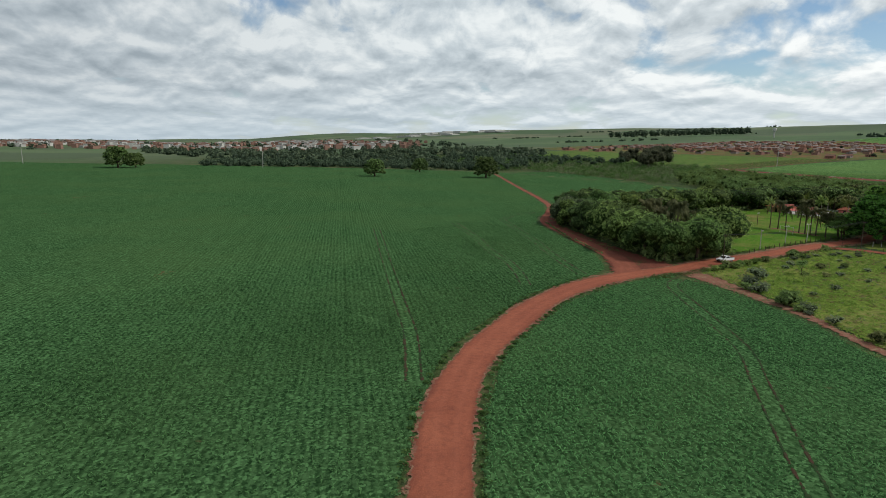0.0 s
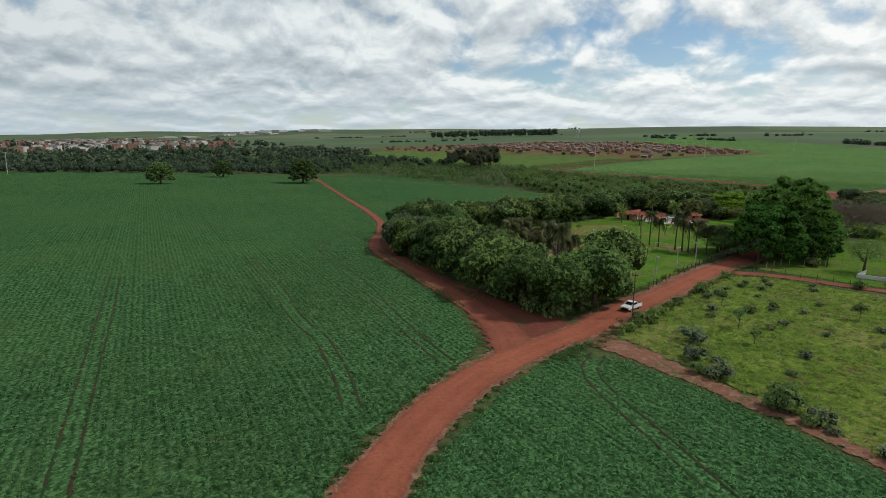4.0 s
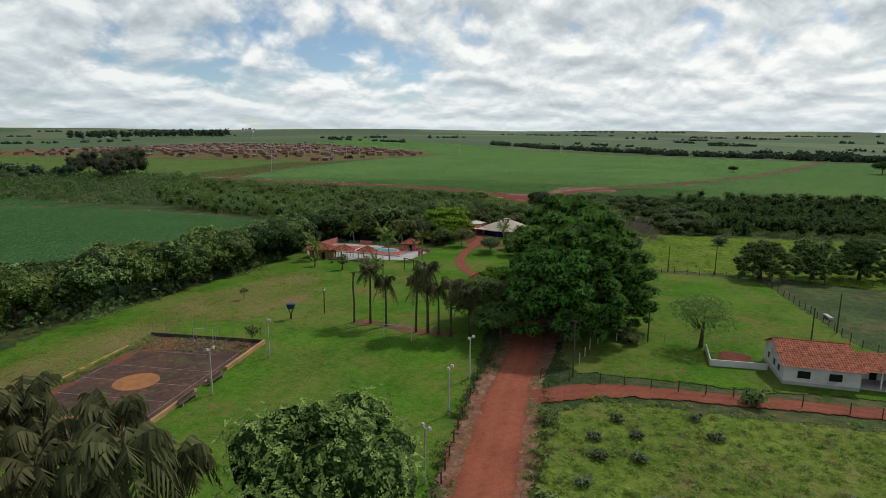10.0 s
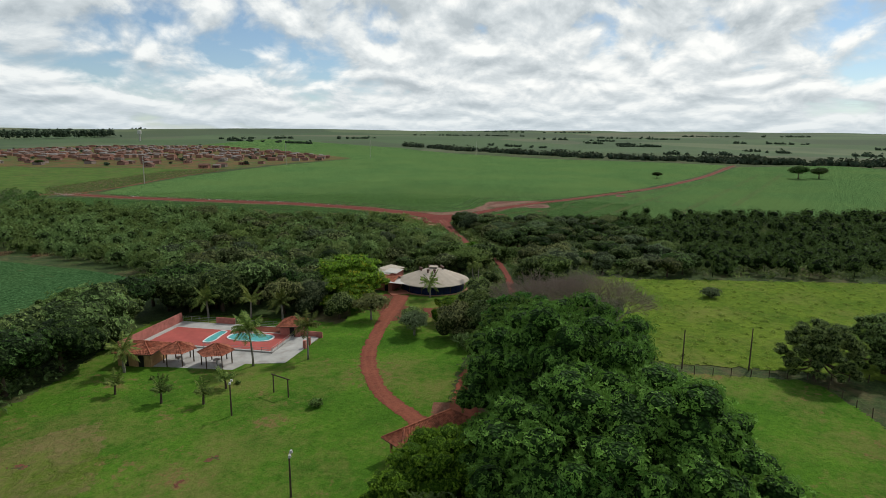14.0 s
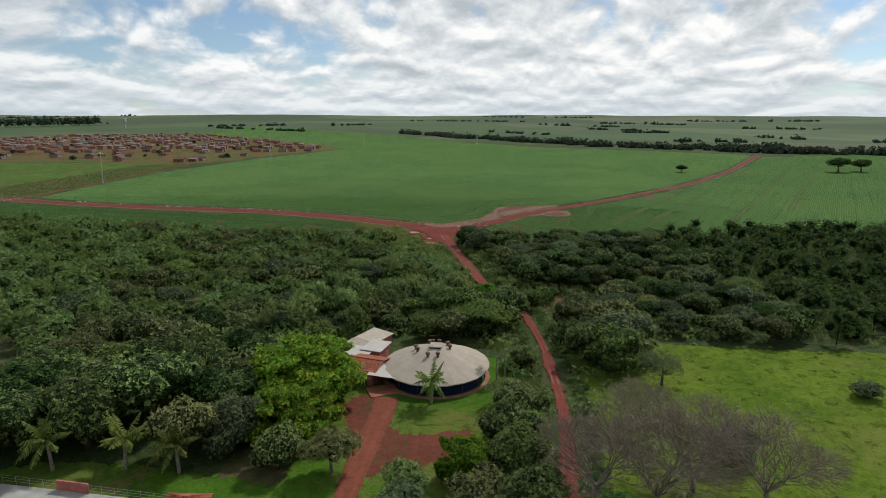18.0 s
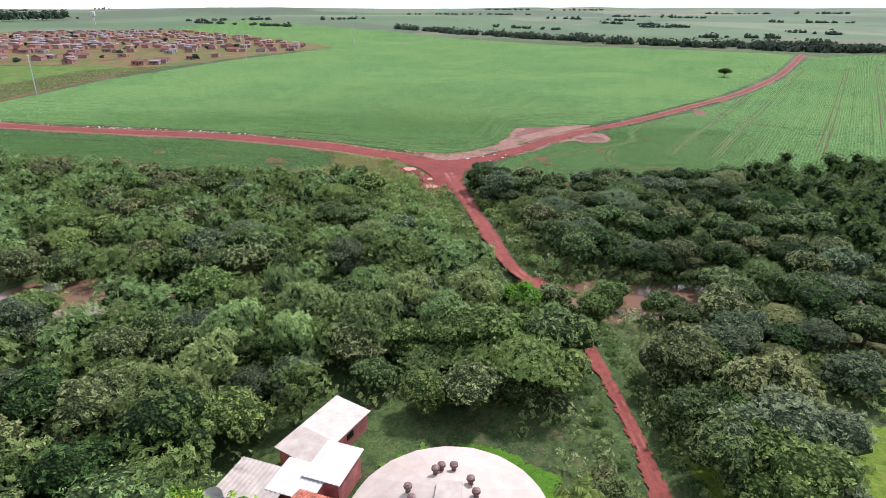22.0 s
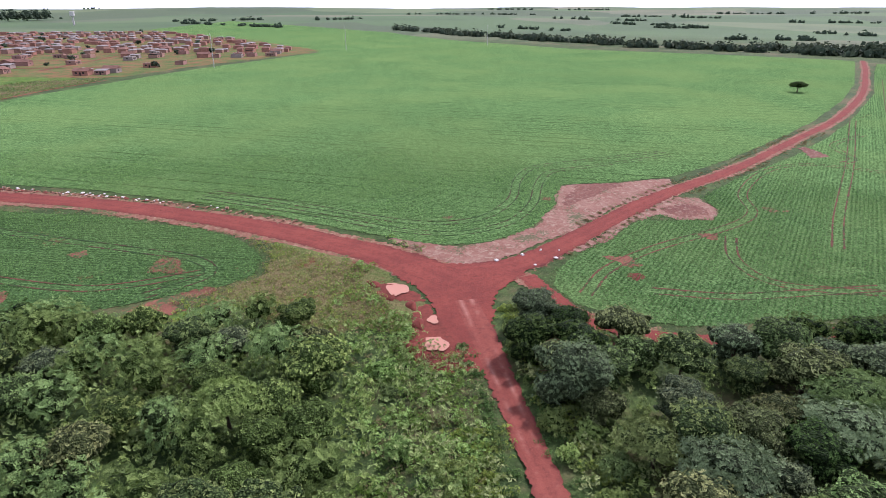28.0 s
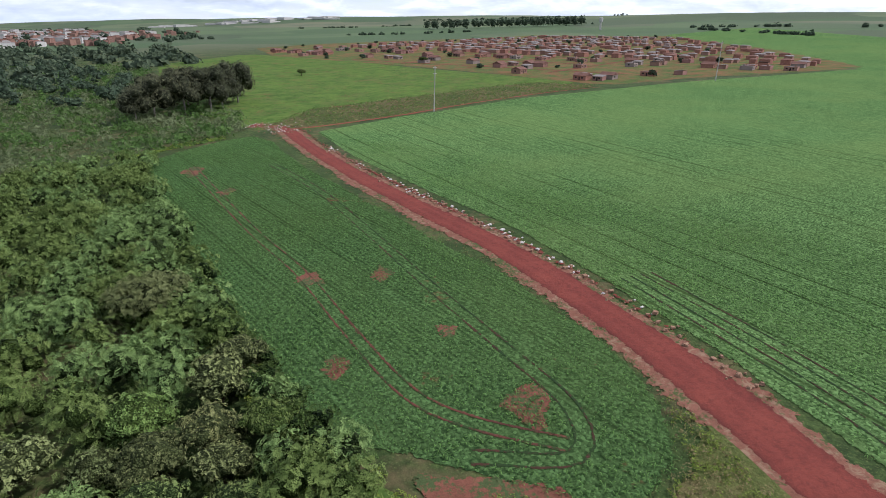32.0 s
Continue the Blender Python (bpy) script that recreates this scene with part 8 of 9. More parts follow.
for _x, _y, _h in [(83, 185, 5.6), (94, 191, 5.2), (98, 162, 5.4), (107, 166.5, 5.4), (87, 155, 5.2), (71, 177, 5.4)]:
    lamp_post(_x, _y, _h, RNG.uniform(0, 90))
for _x, _y, _h in [(112, 203, 4.2), (140, 219, 4.6), (132, 199, 4.6)]:
    lamp_post(_x, _y, _h, 40, POST_WOOD, "dark wooden lamp post on the lawn")


def water_tank():
    e = thing("water_tank", "small dark blue water tank on a steel stand", "water tank", (106, 204, Hf(106, 204)))
    for a in range(4):
        c, s_ = math.cos(a * 1.571 + 0.4), math.sin(a * 1.571 + 0.4)
        part("leg", Geo().tube([(0.10 * c, 0.10 * s_, -0.1), (0.12 * c, 0.12 * s_, 1.0), (0.5 * c, 0.5 * s_, 1.9)], [0.06, 0.06, 0.05], 5), POST_WOOD, e)
    part("tank", Geo().tube([(0, 0, 1.9), (0, 0, 2.0), (0, 0, 2.6), (0, 0, 2.7)], [0.5, 0.6, 0.7, 0.68], 14), TANK_BLUE, e)
    part("lid", Geo().tube([(0, 0, 2.7), (0, 0, 2.82)], [0.74, 0.45], 14), TANK_BLUE, e)


water_tank()


def swing_frame():
    e = thing("swing_frame", "bare wooden swing frame of two posts and a beam", "swing frame", (148, 218.8, Hf(148, 218.8)), 90)
    for x in (-1.5, 1.5):
        part("post", Geo().tube([(x, 0, -0.2), (x, 0, 2.7)], [0.1, 0.09], 7), POST_WOOD, e)
    part("beam", Geo().tube([(-1.8, 0, 2.75), (1.8, 0, 2.75)], [0.1, 0.1], 7), POST_WOOD, e)


swing_frame()


GOAL_A, GOAL_B, DEAD_PALM = (110.3, 185.9), (112.1, 181.8), (112.1, 195.1)


def lawn_goal():
    e = thing("goal", "thin white metal goal frame on the lawn", "goal", ((GOAL_A[0] + GOAL_B[0]) / 2, (GOAL_A[1] + GOAL_B[1]) / 2, Hf(*GOAL_A)), math.degrees(math.atan2(GOAL_B[1] - GOAL_A[1], GOAL_B[0] - GOAL_A[0])))
    w = math.dist(GOAL_A, GOAL_B) / 2
    for x in (-w, w):
        part("goal_post", Geo().tube([(x, 0, -0.2), (x, 0, 2.2)], [0.06, 0.06], 6), POST_WHITE, e)
    part("crossbar", Geo().tube([(-w, 0, 2.2), (w, 0, 2.2)], [0.06, 0.06], 6), POST_WHITE, e)


lawn_goal()


def dead_palm(x, y, h):
    e = thing("dead_palm", "bare palm trunk without its crown on the lawn", "palm", (x, y, Hf(x, y)))
    part("trunk", Geo().tube([(0, 0, -0.3), (0.05, 0, h * 0.4), (-0.1, 0.05, h * 0.75), (0, 0, h)], [0.2, 0.15, 0.14, 0.11], 8), BARK, e)
    for k in range(5):
        a = 1.3 * k
        part("frond_stub", Geo().tube([(0, 0, h - 0.3 - 0.15 * k), (0.3 * math.cos(a), 0.3 * math.sin(a), h), (0.6 * math.cos(a), 0.6 * math.sin(a), h - 0.1)], [0.07, 0.05, 0.02], 5), BARK, e)


dead_palm(*DEAD_PALM, 8.5)


def hut_by_court():
    e = thing("small_hut", "small yellow hut with a corrugated dark roof", "hut", (60.5, 158.4, Hf(60.5, 158.4)), 20)
    part("wall", Geo().box((0, 0, 1.0), (3.0, 2.6, 2.4)), YELLOW_WALL, e)
    r = Geo()
    nn = 16
    vs = [(-1.8 + 3.6 * i / nn, sy * 1.6, 2.3 + 0.2 * sy + 0.05 * (i % 2)) for sy in (-1, 1) for i in range(nn + 1)]
    r.add(vs, [(i, i + 1, nn + 2 + i, nn + 1 + i) for i in range(nn)])
    part("roof", r, SHEET_OLD, e, "dark corrugated roof")
    opening(e, "door", (0.3, -1.3, 0.9), (0.8, 0.12, 1.8))


hut_by_court()


# ---- fences, poles, wires ----
def fence(name, pts, gap, h, mat, label, wires=3, r=0.07):
    line = smooth_line(pts, gap) if len(pts) > 2 else np.array([np.array(pts[0]) + (np.array(pts[1]) - np.array(pts[0])) * t for t in np.linspace(0, 1, max(2, int(math.dist(*pts) / gap)))])
    e = thing(name, label, "fence")
    for x, y in line:
        z = Hf(x, y)
        dx, dy = RNG.uniform(-0.06, 0.06, 2)
        k = h * RNG.uniform(0.88, 1.1)
        part("post", Geo().tube([(x, y, z - 0.3), (x + dx, y + dy, z + k)], [r, r * 0.85], 6), mat, e)
    for i in range(wires):
        zz = h * (0.35 + 0.3 * i)
        part("wire", Geo().tube([(x, y, Hf(x, y) + zz) for x, y in line], [0.006] * len(line), 3, False), WIRE, e)
    return e


fence("wooden_fence", [(113, 160), (117, 154), (121, 146), (125, 138), (128, 130), (133, 118)], 2.9, 1.4, POST_WOOD, "dark wooden post and wire fence along the track")
fence("post_fence", [(121, 159), (130, 161), (136, 156.5), (143, 145)], 3.0, 1.5, POST_WHITE, "pale wooden post and wire fence on the grass")
fence("roadside_fence", [(81, 149), (88, 154), (101, 162), (117, 171)], 2.3, 1.3, POST_WOOD, "crooked wooden fence along the dirt road", 3, 0.09)
fence("pasture_fence", [(184, 182), (192, 167), (199, 154), (209, 133), (222, 110)], 2.6, 1.4, POST_WOOD, "wooden post and wire fence between grass and pasture")
fence("cattle_fence", [(197, 156), (184, 148), (170, 140), (156, 132), (148, 118)], 2.6, 1.4, POST_WOOD, "wooden post and wire fence with scattered planks")
_e = thing("trough", "old wooden feeding trough by the fence", "trough", (171, 138.5, Hf(171, 138.5)), 30)
part("basin", Geo().box((0, 0, 0.4), (2.6, 0.7, 0.35)), CONCRETE, _e)
for _d in (-1.0, 1.0):
    part("foot", Geo().box((_d, 0, 0.1), (0.2, 0.6, 0.4)), CONCRETE, _e)


def power_pole(x, y, h, arms, rz, mat=CONCRETE_POLE, r=0.16, label="tall concrete power pole with cross arms", tilt=0.0):
    e = thing("power_pole", label, "power pole", (x, y, Hf(x, y)), rz, "power poles")
    part("pole", Geo().tube([(0, 0, -0.5), (tilt, 0, h)], [r * 1.25, r * 0.75], 8), mat, e)
    for k in range(arms):
        z = h * (1 - 0.03 - 0.13 * k)
        a = part("cross_arm", Geo().box((tilt, 0, z), (h * 0.13, 0.14, 0.16)), mat, e)
        for sx in (-1, 0, 1):
            part("insulator", Geo().tube([(tilt + sx * h * 0.06, 0, z + 0.05), (tilt + sx * h * 0.06, 0, z + 0.4)], [0.06, 0.05], 5), DARK, a)
    return e


for _x, _y, _h, _n, _t in [(327.3, 569.4, 20, 2, 0.6), (516, 632, 23, 3, 0.8), (718, 689, 24, 3, 0), (868, 606, 22, 2, 0), (-460, 634, 18, 1, 0), (-182, 584, 17, 1, 0.2)]:
    power_pole(_x, _y, _h, _n, 35, r=0.22, tilt=_t)
for _x, _y, _h in [(67, 134.5, 7.5), (116.5, 157.5, 7.5)]:
    power_pole(_x, _y, _h, 1, -60, POST_WOOD, r=0.09, label="slender dark roadside power pole")
for _x, _y, _h in [(191, 174, 6.5), (196.5, 165, 7.0), (162, 136, 6.5), (153, 138, 5.5), (136, 156, 5.0)]:
    power_pole(_x, _y, _h, 0, 0, POST_WOOD, 0.11, "bare dark wooden pole in the grass")


def wire_span(a, b, za, zb, sag):
    g = Geo()
    pts = []
    for k in range(13):
        t = k / 12
        pts.append((a[0] + (b[0] - a[0]) * t, a[1] + (b[1] - a[1]) * t, za + (zb - za) * t - sag * 4 * t * (1 - t)))
    g.tube(pts, [0.018] * 13, 3, False)
    return setting("power_line", g, WIRE, "thin dark overhead power line", "wire", "")


for _o in (-0.45, 0.0, 0.45):
    wire_span((67 + _o, 134.5 - _o), (116.5 + _o, 157.5 - _o), Hf(67, 134.5) + 7.5, Hf(116.5, 157.5) + 7.5, 0.9)


# ---- pickup truck ----
def pickup(x, y, rz):
    e = thing("pickup_truck", "small white pickup truck on the red dirt road", "pickup truck", (x, y, Hf(x, y) + 0.17), rz)

    def hull(prof, half, inset=0.0):
        g = Geo()
        n = len(prof)
        g.add([(px, sy * (half - (inset if pz > 0.95 else 0)), pz) for sy in (-1, 1) for px, pz in prof], [tuple(range(n)), tuple(range(n, 2 * n))[::-1]] + [(i, n + i, n + (i + 1) % n, (i + 1) % n) for i in range(n)])
        return g
    part("body", hull([(-2.2, 0.38), (2.15, 0.36), (2.22, 0.55), (2.15, 0.82), (0.98, 0.95), (-0.75, 0.98), (-2.2, 0.98)], 0.83), CAR_PAINT, e)
    part("cabin", hull([(1.0, 0.94), (0.42, 1.42), (0.2, 1.47), (-0.5, 1.46), (-0.72, 1.36), (-0.82, 0.94)], 0.80, 0.1), CAR_PAINT, e)
    part("windscreen", Geo().add([(1.0, -0.66, 0.99), (1.0, 0.66, 0.99), (0.48, 0.6, 1.41), (0.48, -0.6, 1.41)], [(0, 1, 2, 3)]), CAR_GLASS, e, "dark windscreen")
    part("rear_window", Geo().add([(-0.83, 0.6, 1.02), (-0.83, -0.6, 1.02), (-0.745, -0.56, 1.34), (-0.745, 0.56, 1.34)], [(0, 1, 2, 3)]), CAR_GLASS, e)
    for sy in (-1, 1):
        part("side_window", Geo().add([(0.78, sy * 0.80, 1.0), (0.35, sy * 0.715, 1.38), (-0.5, sy * 0.715, 1.38), (-0.68, sy * 0.80, 1.0)], [(0, 1, 2, 3) if sy > 0 else (3, 2, 1, 0)]), CAR_GLASS, e)
        part("headlight", Geo().box((2.17, sy * 0.6, 0.70), (0.1, 0.34, 0.16)), POOL_RIM, e)
        part("mirror", Geo().box((0.72, sy * 0.92, 1.03), (0.1, 0.2, 0.14)), CAR_PAINT, e)
        for wx in (-1.4, 1.35):
            w = part("wheel", Geo().tube([(wx, sy * 0.66, 0.12), (wx, sy * 0.86, 0.12)], [0.31, 0.31], 16), RUBBER, e)
            part("rim", Geo().tube([(wx, sy * 0.86, 0.12), (wx, sy * 0.875, 0.12)], [0.19, 0.17], 10), METAL_GREY, w)
    part("load_bed", Geo().box((-1.5, 0, 0.985), (1.3, 1.4, 0.02)), DARK, e, "dark load bed")
    part("grille", Geo().box((2.2, 0, 0.62), (0.06, 0.8, 0.16)), DARK, e)
    part("bumper", Geo().box((2.2, 0, 0.42), (0.16, 1.6, 0.2)), DARK, e)


pickup(69.4, 138.3, 205)


# ---- bridge, junction, rubbish ----
def bridge():
    e = thing("bridge", "small concrete slab bridge coated in red mud", "bridge", (263.6, 250.8, -2.0), math.degrees(math.atan2(10, 8.2)))
    part("deck", Geo().box((0, 0, -0.15), (10, 3.9, 0.3)), SOIL_DUG, e)
    for sy in (-1, 1):
        part("kerb", Geo().box((0, sy * 1.9, 0.0), (9, 0.2, 0.16), 0, 1.0, 0.03), SOIL_DUG, e)
    for sx in (-1, 1):
        part("abutment", Geo().box((sx * 5.4, 0, -1.4), (1.2, 4.0, 2.2)), SOIL_DUG, e)


bridge()


def mound(name, x, y, rx, ry, h, rz, mat, label, seed):
    rng = np.random.default_rng(seed)
    g = Geo()
    n, m = 18, 6
    k = math.radians(rz)
    vs = [(x, y, Hf(x, y) + h)]
    for i in range(1, m + 1):
        t = i / m
        for j in range(n):
            a = 2 * math.pi * j / n
            w = 1 + 0.2 * math.sin(3 * a + seed) + rng.uniform(-0.1, 0.1)
            dx, dy = rx * t * w * math.cos(a), ry * t * w * math.sin(a)
            px, py = x + dx * math.cos(k) - dy * math.sin(k), y + dx * math.sin(k) + dy * math.cos(k)
            vs.append((px, py, Hf(px, py) + h * (1 - t * t) * rng.uniform(0.75, 1.1) - (0.1 if i == m else -0.05)))
    fs = [(0, 1 + j, 1 + (j + 1) % n) for j in range(n)] + [(1 + (i - 1) * n + j, 1 + i * n + j, 1 + i * n + (j + 1) % n, 1 + (i - 1) * n + (j + 1) % n) for i in range(1, m) for j in range(n)]
    g.add(vs, fs)
    return tagged(g.object(name, mat, smooth=True), label, "earth heap", "heaps at the junction")


def puddle(x, y, rx, ry, rz, seed):
    g = Geo()
    k = math.radians(rz)
    vs = []
    for j in range(22):
        a = 2 * math.pi * j / 22
        w = 1 + 0.16 * math.sin(3 * a + seed) + 0.09 * math.sin(5 * a + 2 * seed)
        dx, dy = rx * w * math.cos(a), ry * w * math.sin(a)
        vs.append((x + dx * math.cos(k) - dy * math.sin(k), y + dx * math.sin(k) + dy * math.cos(k), Hf(x, y) + 0.2))
    g.add(vs, [tuple(range(22))])
    return setting("muddy_puddle", g, PUDDLE, "pale pinkish muddy puddle in dug red earth", "puddle", "")


puddle(315, 315.9, 2.5, 1.8, 60, 1)
puddle(305.4, 301.7, 2.4, 1.6, 50, 2)
puddle(310.3, 305.5, 1.3, 0.8, 40, 3)
for _k, (_x, _y, _a, _b, _h, _r) in enumerate([(308.1, 306.5, 1.8, 1.0, 0.6, 40), (312, 310.7, 1.6, 0.9, 0.5, 50), (302.5, 303.7, 1.8, 1.0, 0.5, 60), (301.1, 298.9, 1.4, 0.9, 0.45, 20), (314.2, 320.1, 1.6, 0.9, 0.5, 80), (312.2, 314.8, 1.2, 0.7, 0.45, 10), (306.8, 298.6, 1.2, 0.7, 0.35, 0)]):
    mound("earth_heap", _x, _y, _a, _b, _h, _r, SOIL_DUG, "dark red heap of dug earth", _k + 3)


def rubbish(name, spots, mat, label, seed, size):
    rng = np.random.default_rng(seed)
    g = Geo()
    for x, y in spots:
        s = size * rng.uniform(0.4, 1.6)
        g.box((x, y, Hf(x, y) + 0.15 + s * 0.2), (s, s * rng.uniform(0.4, 1.2), s * rng.uniform(0.2, 0.6)), rng.uniform(0, 180), rng.uniform(0.4, 1.0))
    return setting(name, g, mat, label, "rubbish", "stuff")


rubbish("rubbish_pale", [p for i, n in ((31, 7), (38, 16), (44, 34), (49, 26), (57, 8), (64, 30), (70, 12), (80, 8), (92, 10)) for p in beside(ROAD_LEFT, i - 2, i + 3, 5.0, n, 71 + i, 0.7)] + beside(ROAD_LEFT, 112, 130, 0, 90, 72, 4.0), LITTER_WHITE, "pale rubbish strewn along the red road", 73, 0.42)
rubbish("rubbish_brown", beside(ROAD_LEFT, 20, 100, 4.6, 260, 74, 0.9) + beside(ROAD_LEFT, 110, 130, 0, 110, 75, 4.5), LITTER_BROWN, "brown rubbish and rubble along the red road", 76, 0.5)
rubbish("roadside_stones", [(338.2, 304.3), (335.6, 300.5), (340.2, 298.5), (333.5, 307.2), (343.8, 299.4), (341.9, 302.3)], LITTER_WHITE, "few pale stones and scraps at the junction", 77, 0.5)


# ---- the towns ----
TOWN = [(240, 975), (308, 884), (368, 794), (410, 722), (450, 650), (545, 668), (640, 676), (690, 745), (790, 960), (860, 1250), (690, 1430), (380, 1330), (205, 1140)]
TOWN_TURN = -51.7
sheet("town_ground", [(225, 985), (299, 880), (359, 790), (402, 716), (444, 634), (534, 655), (650, 676), (690, 696), (715, 740), (810, 960), (880, 1260), (690, 1460), (370, 1350), (190, 1150)],
      grass_mat("town_ground_grass", (0.055, 0.10, 0.03), (0.10, 0.135, 0.045), (0.22, 0.10, 0.06), 0.8, 0.35, 1.4, (0.24, 0.095, 0.06)), "patchy grass and red earth between the houses", "ground", 0.10, 20, 2.0)
for _i in range(7):
    _o = 8 + 62 * _i
    _a, _b = np.array([300.0, 893.0]) + np.array([0.785, 0.62]) * _o, np.array([478.0, 684.0]) + np.array([0.785, 0.62]) * _o
    _d = (_b - _a) / np.linalg.norm(_b - _a)
    strip(f"town_street_{_i + 1}", [tuple(_a - _d * 60 * (_i > 0) + _d * t) for t in np.linspace(0, np.linalg.norm(_b - _a) + 90 * (_i > 1), 30)], [5.5, 5.5], SOIL_BARE, "red dirt street of the town", "road", 0.2)
for _i in range(3):
    _a = np.array([330.0, 858.0]) + np.array([0.62, -0.785]) * (30 + 75 * _i)
    strip(f"town_street_{_i + 8}", [tuple(_a + np.array([0.785, 0.62]) * t) for t in np.linspace(-4, 380, 30)], [5.0, 5.0], SOIL_BARE, "red dirt street of the town", "road", 0.22)

_rng = np.random.default_rng(91)
ROOF_CLAY = plain("town_roof_clay", (0.185, 0.100, 0.078), 0.9, 0.1, vary=0.35, scale=0.3, stain=(0.2, 0.09, 0.06), bump=0)
ROOF_GREY = plain("town_roof_grey", (0.229, 0.207, 0.192), 0.9, 0.1, vary=0.3, scale=0.3, stain=(0.26, 0.22, 0.2), bump=0)
WALL_TOWN = [plain("town_brick", (0.30, 0.15, 0.11), 0.9, 0.1, vary=0.3, scale=0.6, bump=0), plain("pale_brick", (0.266, 0.159, 0.122), 0.9, 0.1, vary=0.25, scale=0.4, bump=0), plain("grey_render", (0.244, 0.200, 0.174), 0.9, 0.1, vary=0.2, scale=0.4, bump=0), plain("rose_wall", (0.266, 0.148, 0.122), 0.9, 0.1, vary=0.2, scale=0.4, bump=0)]
HOUSES = {}


def town_house(kind, wall_i, x, y, rz):
    key = (kind, wall_i)
    if key not in HOUSES:
        names = {0: "unplastered brick house with a flat roof", 1: "brick house with a clay tile gable roof", 2: "small house with a grey sheet roof"}
        e = thing("town_house", names[kind], "house", group="houses of the town")
        lx, ly, h = ((8.5, 7.0, 3.0), (9.0, 7.5, 2.9), (7.0, 6.0, 2.7))[kind]
        w = Geo()
        for cx, cy, sx, sy in ((0, -ly / 2, lx, 0.2), (0, ly / 2, lx, 0.2), (-lx / 2, 0, 0.2, ly), (lx / 2, 0, 0.2, ly)):
            w.box((cx, cy, h / 2 - 0.6), (sx + 0.2 * (sx > 1), sy, h + 1.2))
        part("wall", w, WALL_TOWN[wall_i], e)
        r = Geo()
        if kind == 0:
            r.box((0, 0, h - 0.25), (lx - 0.2, ly - 0.2, 0.2))
            part("roof", r, ROOF_GREY, e)
            part("water_box", Geo().box((lx * 0.25, ly * 0.2, h + 0.4), (1.2, 1.2, 1.1)), WALL_TOWN[wall_i], e)
        elif kind == 1:
            a = [(-lx / 2 - 0.4, -ly / 2 - 0.4, h), (lx / 2 + 0.4, -ly / 2 - 0.4, h), (lx / 2 + 0.4, 0, h + 1.7), (-lx / 2 - 0.4, 0, h + 1.7), (lx / 2 + 0.4, ly / 2 + 0.4, h), (-lx / 2 - 0.4, ly / 2 + 0.4, h)]
            r.add(a + [(p[0], p[1], p[2] - 0.15) for p in a], [(0, 1, 2, 3), (3, 2, 4, 5), (7, 6, 9, 8), (8, 9, 11, 10), (0, 3, 5), (1, 4, 2)])
            part("roof", r, ROOF_CLAY, e)
        else:
            slab(r, [(-lx / 2 - 0.3, -ly / 2 - 0.3, h - 0.1), (lx / 2 + 0.3, -ly / 2 - 0.3, h - 0.1), (lx / 2 + 0.3, ly / 2 + 0.3, h + 0.7), (-lx / 2 - 0.3, ly / 2 + 0.3, h + 0.7)], 0.12)
            part("roof", r, ROOF_GREY, e)
        for cx in (-lx * 0.28, lx * 0.22):
            part("window", Geo().box((cx, -ly / 2, 1.6), (1.3, 0.26, 1.0)), DARK, e)
        part("door", Geo().box((0, -ly / 2, 1.05), (0.9, 0.26, 2.1)), DARK, e)
        part("window", Geo().box((-lx / 2, 0.6, 1.6), (0.26, 1.2, 1.0)), DARK, e)
        HOUSES[key] = e
        ob = e
    else:
        ob = copy_thing(HOUSES[key], Matrix())
    ob.matrix_world = pose(x, y, Hf(x, y), 0, 0, rz)
    return ob


_far = [[], []]
_n = 0
for _i in range(-4, 40):
    for _j in range(-14, 46):
        _u, _v = 8 + 13.5 * _j + _rng.uniform(-2.5, 2.5), 16 + 15.5 * _i + (4 if _i % 2 else -1) + _rng.uniform(-2, 2)
        _x, _y = 300 + 0.62 * _u + 0.785 * _v, 893 - 0.785 * _u + 0.62 * _v
        if not inside(TOWN, _x, _y) or _rng.random() > (0.36 if _i < 5 else 0.55):
            continue
        if abs((_v - 8) % 62) < 7 or abs((_v - 8) % 62) > 55:
            continue
        _turn = TOWN_TURN + [0, 90, 180, 270][_rng.integers(4)] + _rng.uniform(-4, 4)
        if _v < 150 and _n < 200:
            town_house(int(_rng.integers(3)), int(_rng.integers(4)), _x, _y, _turn)
            _n += 1
        else:
            _far[_rng.integers(2)].append((_x, _y, _turn))


def far_houses(name, spots, wall, roof, label, seed, size=(6, 11), tall=(2.6, 4.2)):
    rng = np.random.default_rng(seed)
    g = Geo()
    for x, y, rz in spots:
        lx, ly, h = rng.uniform(*size), rng.uniform(*size) * 0.8, rng.uniform(*tall)
        z = Hf(x, y)
        g.mat = 0
        g.box((x, y, z + h / 2 - 0.6), (lx, ly, h + 1.2), rz)
        g.mat = 1
        g.box((x, y, z + h + 0.35), (lx + 0.6, ly + 0.6, 0.9), rz, 0.55)
    return setting(name, g, [wall, roof], label, "houses", "stuff")


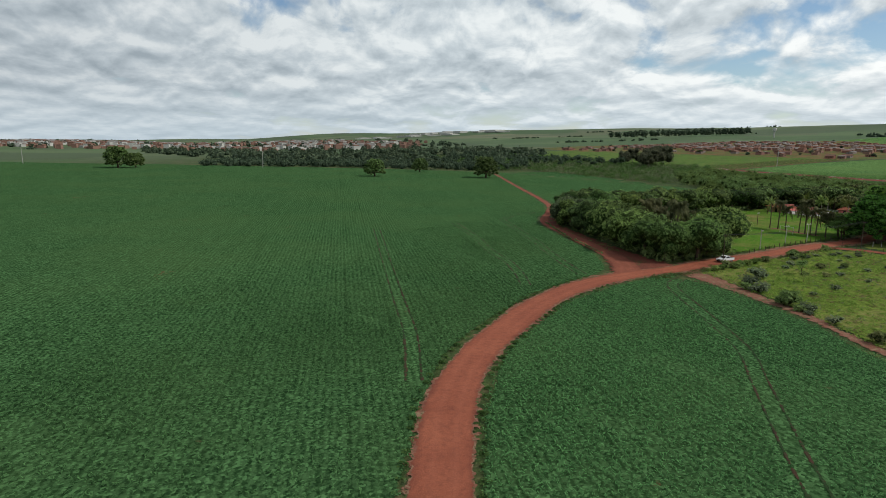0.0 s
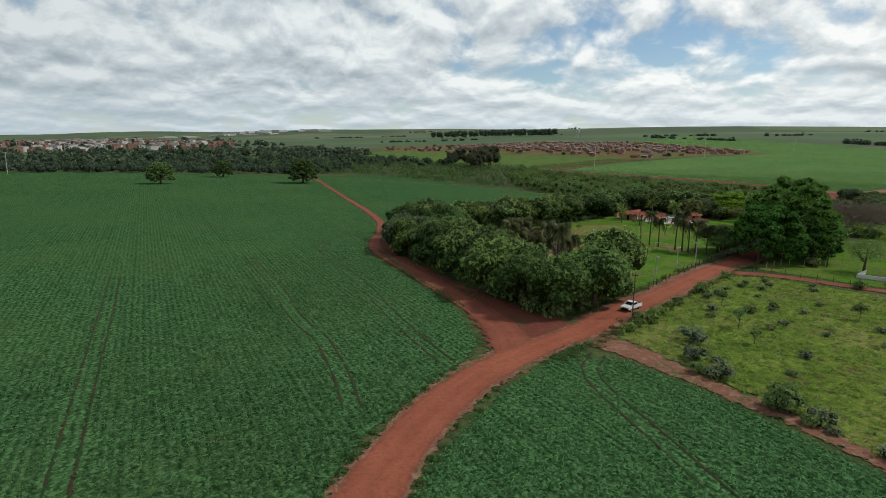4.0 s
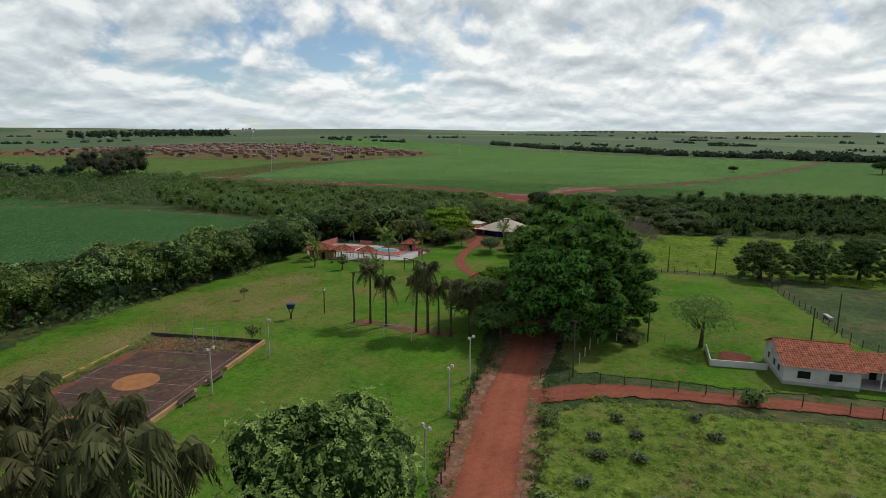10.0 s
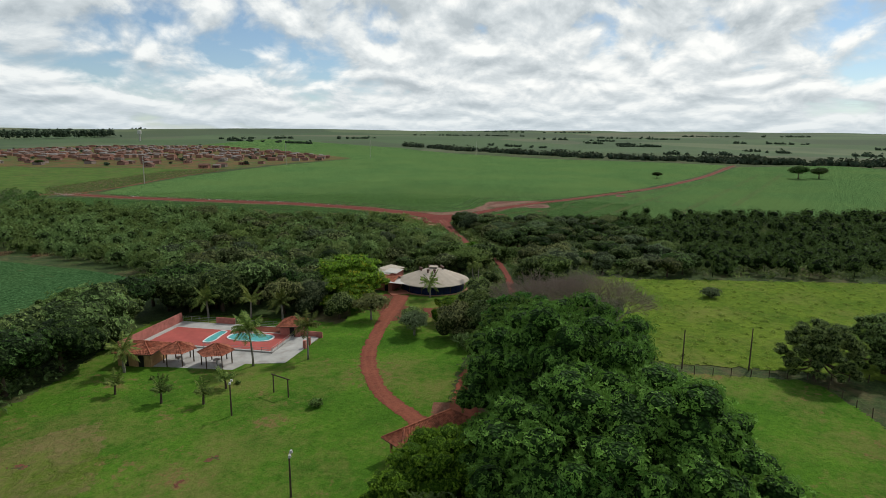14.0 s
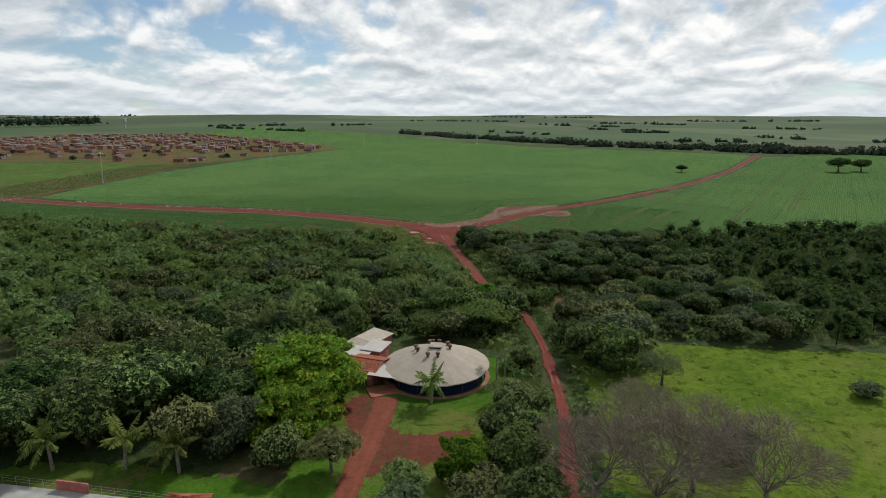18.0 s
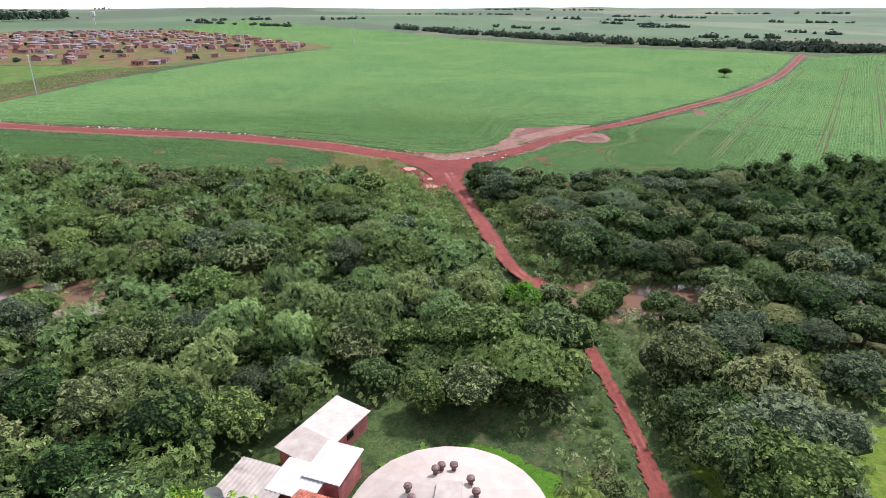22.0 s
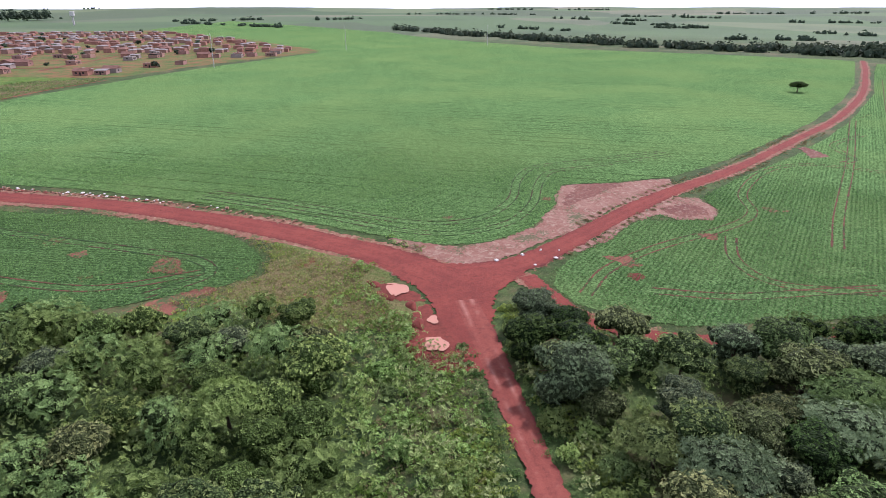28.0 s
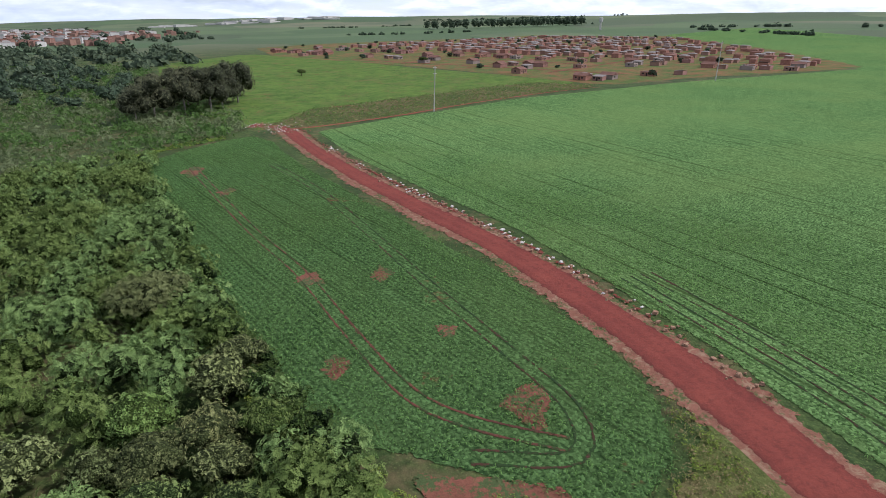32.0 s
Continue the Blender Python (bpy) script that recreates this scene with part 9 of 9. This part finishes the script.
far_houses("town_rest", _far[0], WALL_TOWN[0], ROOF_CLAY, "dense brick houses of the town behind", 92)
far_houses("town_rest_pale", _far[1], WALL_TOWN[1], ROOF_GREY, "dense pale houses of the town behind", 93)
for _k, (_x, _y) in enumerate(scatter(TOWN, 26, 94, limit=90)):
    plant("shrub%d" % (_k % 3), _x, _y, RNG.uniform(1.2, 2.4), leaf=LEAF_FAR_HAZE, label="dark green street tree among brick houses", group="trees in the town")
plant("savanna", 366, 832, 0.5, label="round dark tree at the town's edge")
plant("savanna", 262, 760, 0.45, leaf=LEAF_MID, label="small tree in the bright meadow")


def water_tower(x, y):
    e = thing("water_tower", "pale concrete water tower over the town", "water tower", (x, y, Hf(x, y)))
    part("shaft", Geo().tube([(0, 0, -1), (0, 0, 16)], [2.0, 1.7], 12), CONCRETE_POLE, e)
    part("tank", Geo().tube([(0, 0, 15), (0, 0, 17), (0, 0, 24), (0, 0, 25)], [2.0, 4.6, 4.6, 3.6], 16), POST_WHITE, e)


water_tower(880, 1560)


def city(name, seed, n, wall, roof, label, box, size):
    rng = np.random.default_rng(seed)
    spots = []
    while len(spots) < n:
        x, y = rng.uniform(box[0], box[1]), rng.uniform(box[2], box[3])
        if math.sin(x / 130) * math.sin(y / 170 + 1) > -0.45:
            spots.append((x, y, rng.uniform(0, 90)))
    far_houses(name, spots, wall, roof, label, seed + 1, size, (4, 11))


city("city_far", 201, 900, POST_WHITE, ROOF_GREY, "distant pale city on the hillside", (-1900, -150, 1350, 2300), (9, 20))
city("city_far_clay", 203, 900, WALL_TOWN[1], ROOF_CLAY, "distant city of clay roofs", (-1900, -60, 1250, 2200), (8, 16))
city("sheds_far", 205, 26, POST_WHITE, SHEET_WHITE, "distant white sheds on the skyline", (-500, 350, 3300, 3700), (40, 90))
woods("city_trees", scatter([(-1900, 1200), (-60, 1200), (60, 1500), (-150, 2350), (-1900, 2350)], 85, 207), LEAF_FAR_HAZE, "dark trees between the distant houses", 208, (8, 15), (7, 11), 18, 0.6)
